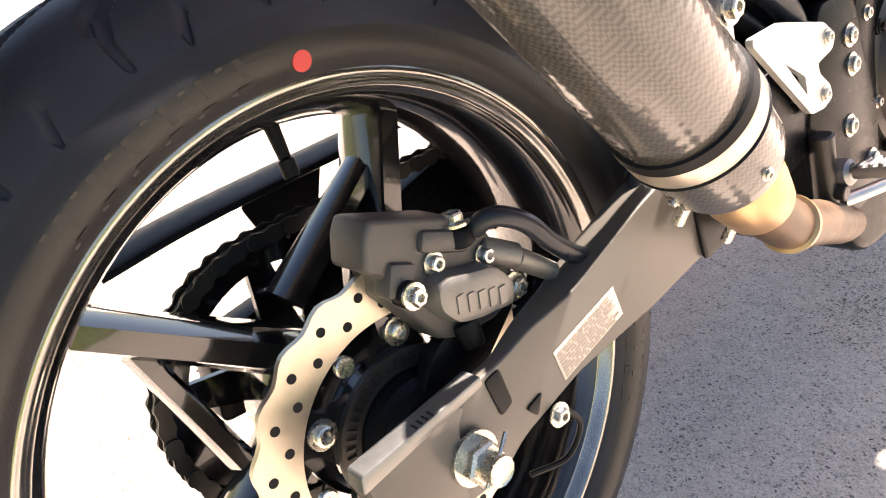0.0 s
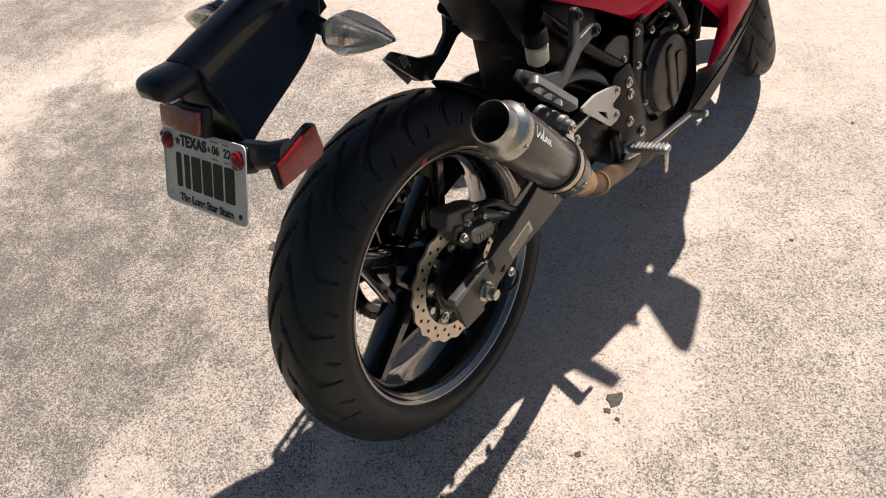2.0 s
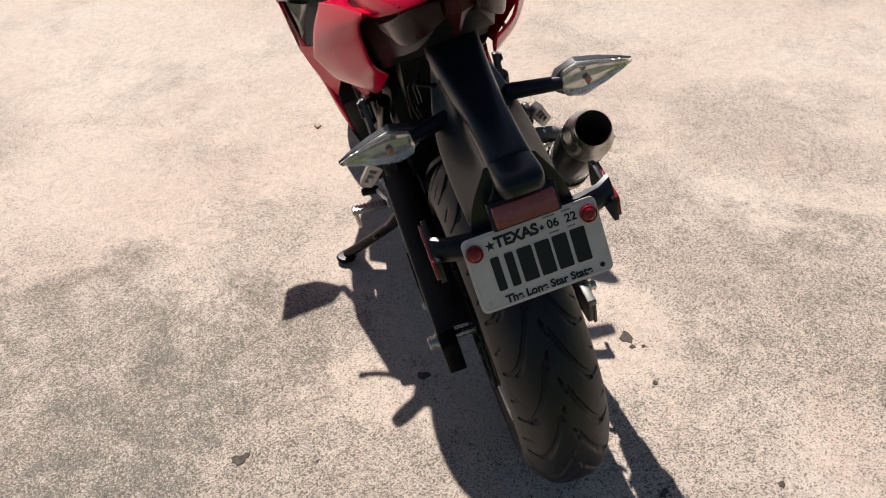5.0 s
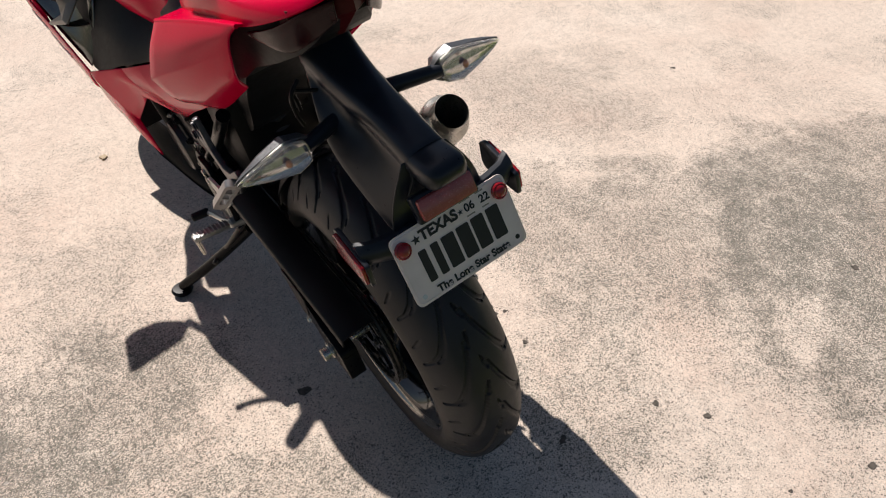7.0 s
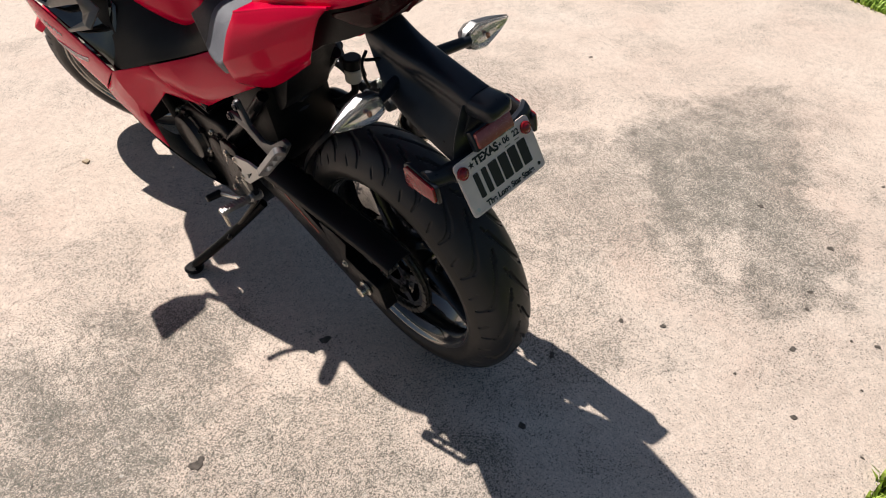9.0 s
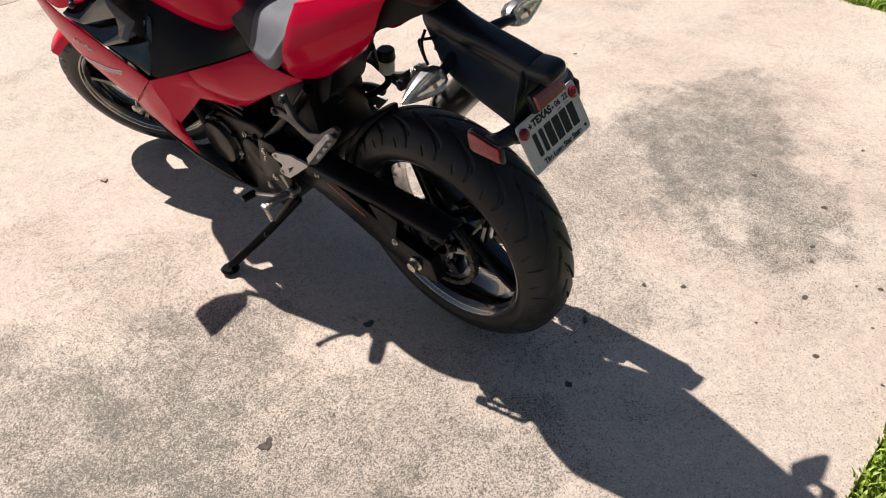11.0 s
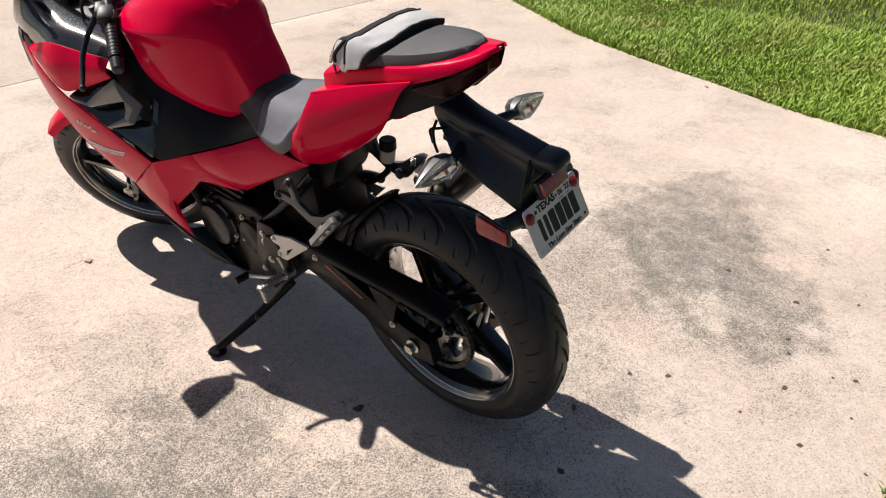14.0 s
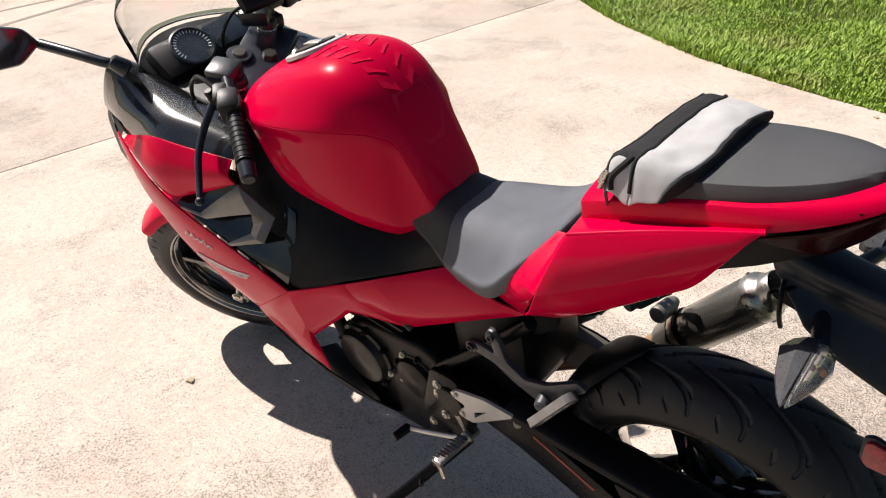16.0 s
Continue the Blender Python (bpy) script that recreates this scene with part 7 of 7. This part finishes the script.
prism(bm, rounded([(0.140, 0.500), (0.440, 0.420), (0.440, 0.250), (0.360, 0.250), (0.312, 0.274), (0.288, 0.300), (0.273, 0.331), (0.256, 0.366), (0.200, 0.440)], 0.012, 3), -0.058, 0.058, 0.006)
part("undertray", bm, BLACK, bike, "black plastic seat undertray")

bm = bmesh.new()
box(bm, (0, 0.945, 0.195), (0.380, 0.026, 0.330), (-12, 0, 0), 0.006)
part("radiator", bm, BLACK, bike, "black radiator behind the front wheel")
bm = bmesh.new()
prism(bm, rounded([(0.680, 0.300), (0.700, 0.220), (0.900, 0.220), (0.950, 0.430), (0.900, 0.410), (0.720, 0.340)], 0.012, 3), -0.156, 0.156, 0.006)
part("airbox", bm, BLACK, bike, "black plastic airbox under the tank")
for m in (-1, 1):
    part("inner_trim", sheet([[(m * 0.184, 1.270, 0.516), (m * 0.192, 1.180, 0.490), (m * 0.196, 1.075, 0.458), (m * 0.187, 0.985, 0.444)], [(m * 0.150, 1.265, 0.512), (m * 0.150, 1.180, 0.486), (m * 0.150, 1.075, 0.456), (m * 0.150, 0.985, 0.446)]], 4, 3), BLACK, bike, "black inner fairing trim", 40, 0.003)

# rear brake reservoir
bm = bmesh.new()
q = V(0.108, 0.272, 0.272)
rod(bm, q, q + V(0.004, -0.004, 0.034), 0.0185, 0.0195, 24, 0.003)
res = part("brake_reservoir", bm, RESIN, bike, "milky plastic brake reservoir with a black cap")
bm = bmesh.new()
rod(bm, q + V(0.004, -0.004, 0.034), q + V(0.006, -0.006, 0.062), 0.0215, 0.0210, 24, 0.003)
part("reservoir_cap", bm, BLACK, res)
bm = bmesh.new()
tube(bm, [q + V(0, 0, 0.004), q + V(-0.002, 0.004, -0.03), q + V(-0.02, 0.04, -0.06), q + V(-0.01, 0.10, -0.10), q + V(0.01, 0.16, -0.16)], 0.0085, 12, 6)
part("reservoir_hose", bm, BLACK, res)
# rear brake master cylinder and pedal
bm = bmesh.new()
rod(bm, (0.140, 0.432, 0.045), (0.140, 0.436, -0.040), 0.011, 0.010, 16, 0.002)
rod(bm, (0.140, 0.436, -0.010), (0.158, 0.436, -0.010), 0.007, 0.007, 12, 0.001)
part("master_cylinder", bm, COVER, bike, "grey brake master cylinder")
bm = bmesh.new()
tube(bm, [(0.142, 0.460, -0.030), (0.165, 0.520, -0.030), (0.178, 0.600, -0.032), (0.190, 0.650, -0.028)], 0.0065, 10, 6)
rod(bm, (0.188, 0.650, -0.028), (0.228, 0.648, -0.022), 0.007, 0.007, 12, 0.002)
part("brake_pedal", bm, ALU, bike, "bare metal brake pedal")
bm = bmesh.new()
tube(bm, [(-0.142, 0.455, -0.020), (-0.160, 0.530, -0.040), (-0.175, 0.600, -0.055)], 0.0060, 10, 6)
rod(bm, (-0.142, 0.450, -0.015), (-0.150, 0.470, 0.060), 0.005, 0.005, 10, 0.001)
sl = part("gear_lever", bm, ALU, bike, "bare metal gear lever")
bm = bmesh.new()
rod(bm, (-0.172, 0.602, -0.055), (-0.214, 0.606, -0.052), 0.0105, 0.0100, 16, 0.003)
part("toe_rubber", bm, GRIP, sl, "black rubber toe piece")

# side stand, its foot on the ground
bm = bmesh.new()
FOOT = V(-0.318, 0.645, -0.2605)
tube(bm, [(-0.120, 0.480, -0.060), (-0.165, 0.520, -0.110), (-0.235, 0.578, -0.180), FOOT + V(0.006, -0.004, 0.012)], 0.0125, 14, 6)
stand = part("side_stand", bm, FRAME, bike, "black steel side stand folded out")
bm = bmesh.new()
rot = BIKE.to_3x3().inverted()
up = (rot @ V(0, 0, 1)).normalized()
revolve(bm, [(0, 0), (0, 0.026), (0.004, 0.027), (0.009, 0.022), (0.010, 0)], FOOT - up * 0.002, up, 28)
part("stand_foot", bm, FRAME, stand, "round black stand foot")
bm = bmesh.new()
rod(bm, (-0.205, 0.558, -0.150), (-0.225, 0.540, -0.150), 0.006, 0.005, 12, 0.001)
rod(bm, (-0.130, 0.470, -0.030), (-0.195, 0.545, -0.140), 0.0065, 0.0065, 10, 0.001)
part("stand_spring", bm, COVER, stand, "dark return spring")

# ---- bag on the pillion seat ----
def tail_bag():
    """A soft fabric bag that hugs the seat's front, dark top with a pale shoulder and a zip."""
    base = empty("tail_bag", BIKE @ Matrix.Translation((0, 0, 0)))
    tagged(base, "grey and black fabric tail bag strapped on the pillion seat", "bag")
    # five lines across the seat, each from its left end to its right end
    lip = [(-0.100, 0.150, 0.622), (-0.090, 0.157, 0.642), (-0.050, 0.152, 0.656), (0.0, 0.145, 0.660), (0.050, 0.138, 0.662), (0.094, 0.134, 0.662)]
    nose = [(-0.102, 0.148, 0.645), (-0.084, 0.152, 0.678), (-0.050, 0.144, 0.681), (0.0, 0.137, 0.686), (0.050, 0.130, 0.689), (0.096, 0.124, 0.687)]
    midd = [(-0.106, 0.112, 0.644), (-0.088, 0.110, 0.690), (-0.050, 0.104, 0.693), (0.0, 0.099, 0.698), (0.050, 0.094, 0.699), (0.098, 0.089, 0.690)]
    tail = [(-0.104, 0.078, 0.652), (-0.090, 0.060, 0.682), (-0.055, 0.046, 0.690), (0.0, 0.042, 0.698), (0.050, 0.040, 0.696), (0.098, 0.037, 0.682)]
    under_ = [(-0.098, 0.074, 0.648), (-0.086, 0.052, 0.668), (-0.055, 0.040, 0.680), (0.0, 0.037, 0.686), (0.050, 0.036, 0.684), (0.094, 0.036, 0.672)]
    g = smooth_rows([lip, nose, midd, tail, under_], 8, 8)
    cross = len(g[0]) - 1
    for i, r in enumerate(g):
        for j, p in enumerate(r):
            wrinkle = noise.noise((p.x * 30, p.y * 38, 3.0)) + 0.6 * noise.noise((p.x * 70, p.y * 60, 9.0))
            near = max(0.0, 1.0 - j / (cross * 0.45))
            p += V(0.001, 0.001, 0.0020 + 0.0060 * near) * wrinkle

    def slice_(name, mat, v0, v1, label, lift, u0=0, u1=None):
        bm = bmesh.new()
        vs = [[bm.verts.new(p + V(0, 0, lift)) for p in (r[u0:u1 + 1] if u1 else r)] for r in g[v0:v1 + 1]]
        for a, b in zip(vs, vs[1:]):
            for k in range(len(a) - 1):
                bm.faces.new((a[k], a[k + 1], b[k + 1], b[k]))
        bmesh.ops.recalc_face_normals(bm, faces=bm.faces)
        part(name, bm, mat, base, label, 60, 0.004)

    n = len(g) - 1
    half = n // 2 - 1
    slice_("front_panel", FABRIC_M, 0, n // 4, "worn grey front panel", 0.0)
    slice_("dark_panel", FABRIC_D, n // 4, half, "black fabric panel", 0.0006, cross // 5, cross)
    slice_("end_panel", FABRIC, n // 4, half, "pale grey wrinkled end", 0.0012, 0, cross // 5)
    slice_("pale_panel", FABRIC, half, n * 3 // 4, "pale grey fabric panel", 0.0)
    slice_("rear_panel", FABRIC_D, n * 3 // 4, n, "black fabric rear edge", 0.0)
    for v, label in ((n // 4, "black zip"), (n // 2 - 1, "black piping"), (n * 3 // 4 + 1, "black piping")):
        bm = bmesh.new()
        tube(bm, [p + V(0, 0, 0.001) for p in g[v][2:]], 0.0036, 8, 1, False)
        part("zip" if "zip" in label else "piping", bm, FABRIC_D, base, label)
    for v, k in ((n // 4 + 1, 4), (n // 4 - 2, 3), (n // 4 - 4, 7)):
        bm = bmesh.new()
        q = g[v][k] + V(0, 0.003, 0.004)
        rod(bm, q, q + V(-0.006, 0.004, -0.012), 0.0042, 0.0030, 10, 0.001)
        part("zip_puller", bm, STEEL, base, "metal zip puller")
    bm = bmesh.new()
    tube(bm, [g[n // 2 - 2][9] + V(0, 0, 0.003), g[n // 2 - 3][6] + V(0, 0, 0.005), g[n // 4 + 2][3] + V(-0.002, 0, 0.003), g[n // 4 + 2][1] + V(-0.002, 0, 0)], 0.0045, 8, 5)
    part("strap", bm, FABRIC_D, base, "black webbing strap")


tail_bag()

# ---- small things on the drive ----
def chip(x, y, r, mat, label, cat, seed, h=0.0025):
    """A flat irregular scrap lying on the concrete."""
    rng = random.Random(seed)
    bm = bmesh.new()
    n = 11
    o = [(math.cos(k * math.tau / n) * r * rng.uniform(0.45, 1.15), math.sin(k * math.tau / n) * r * rng.uniform(0.35, 0.9)) for k in range(n)]
    loft(bm, [[V(a, b, 0) for a, b in o], [V(a * 0.9, b * 0.9, h * rng.uniform(0.7, 1.3)) for a, b in o]])
    bm.transform(Matrix.Translation((x, y, GROUND_Z)) @ Matrix.Rotation(rng.uniform(0, 6), 4, "Z"))
    name = {"leaf": "dry_leaf", "debris": "dirt_scrap"}[cat]
    tagged(finish(bm, name, mat), label, cat, group="scraps on the drive")


SCRAPS = [(0.330, 0.152, 0.022), (0.329, 0.121, 0.010), (0.355, 0.115, 0.007), (0.335, 0.008, 0.009), (0.435, 0.757, 0.007), (-0.573, 0.056, 0.018), (-0.556, 0.064, 0.011), (-0.411, 0.009, 0.005),
          (-0.151, 0.172, 0.022), (0.396, 1.269, 0.008), (1.562, 0.735, 0.010), (1.132, -0.508, 0.014), (1.165, -0.267, 0.013), (1.541, -0.475, 0.008), (1.252, -0.664, 0.008), (0.919, -0.560, 0.009),
          (0.852, -0.586, 0.008), (0.694, -0.632, 0.011), (0.858, -0.772, 0.010), (0.519, -0.370, 0.012), (0.456, -0.288, 0.010), (0.519, -0.580, 0.006), (0.514, -0.895, 0.005), (0.694, -0.808, 0.005),
          (0.504, -0.741, 0.010), (0.828, -0.718, 0.006), (0.234, -0.246, 0.013), (0.028, -0.342, 0.012)]
for k, (x, y, r) in enumerate(SCRAPS):
    chip(x, y, r, CHIP, "small dark scrap of dirt in the concrete", "debris", k, 0.0016)
chip(-0.282, 1.377, 0.018, DRY, "curled pale dry leaf on the concrete", "leaf", 77, 0.006)
chip(2.9, 0.62, 0.016, DRY, "brown dry leaf at the lawn's edge", "leaf", 78, 0.006)


def curved_band(points, w, label):
    """A dark curved band laid on the slab."""
    bm = bmesh.new()
    pts = spline([(x, y, 0) for x, y in points], 8)
    rows = []
    for i, p in enumerate(pts):
        d = (pts[min(i + 1, len(pts) - 1)] - pts[max(i - 1, 0)]).normalized()
        q = V(-d.y, d.x, 0) * w * (1 + 0.2 * noise.noise((p.x * 9, p.y * 9, 0)))
        rows.append([p - q + V(0, 0, GROUND_Z - 0.002), p - q * 0.9 + V(0, 0, GROUND_Z + 0.0025), p + q * 0.9 + V(0, 0, GROUND_Z + 0.0025), p + q + V(0, 0, GROUND_Z - 0.002)])
    loft(bm, rows, caps=True)
    tagged(finish(bm, "dark_band", CAULK_BAND), label, "crack filler", kind="structure")


curved_band([(0.2, 6.15), (0.95, 6.50), (1.45, 6.70), (1.9, 6.86)], 0.035, "dark curved band on the drive")
curved_band([(0.5, 6.95), (1.14, 7.09), (1.64, 7.16), (2.3, 7.2)], 0.030, "dark curved band on the drive")
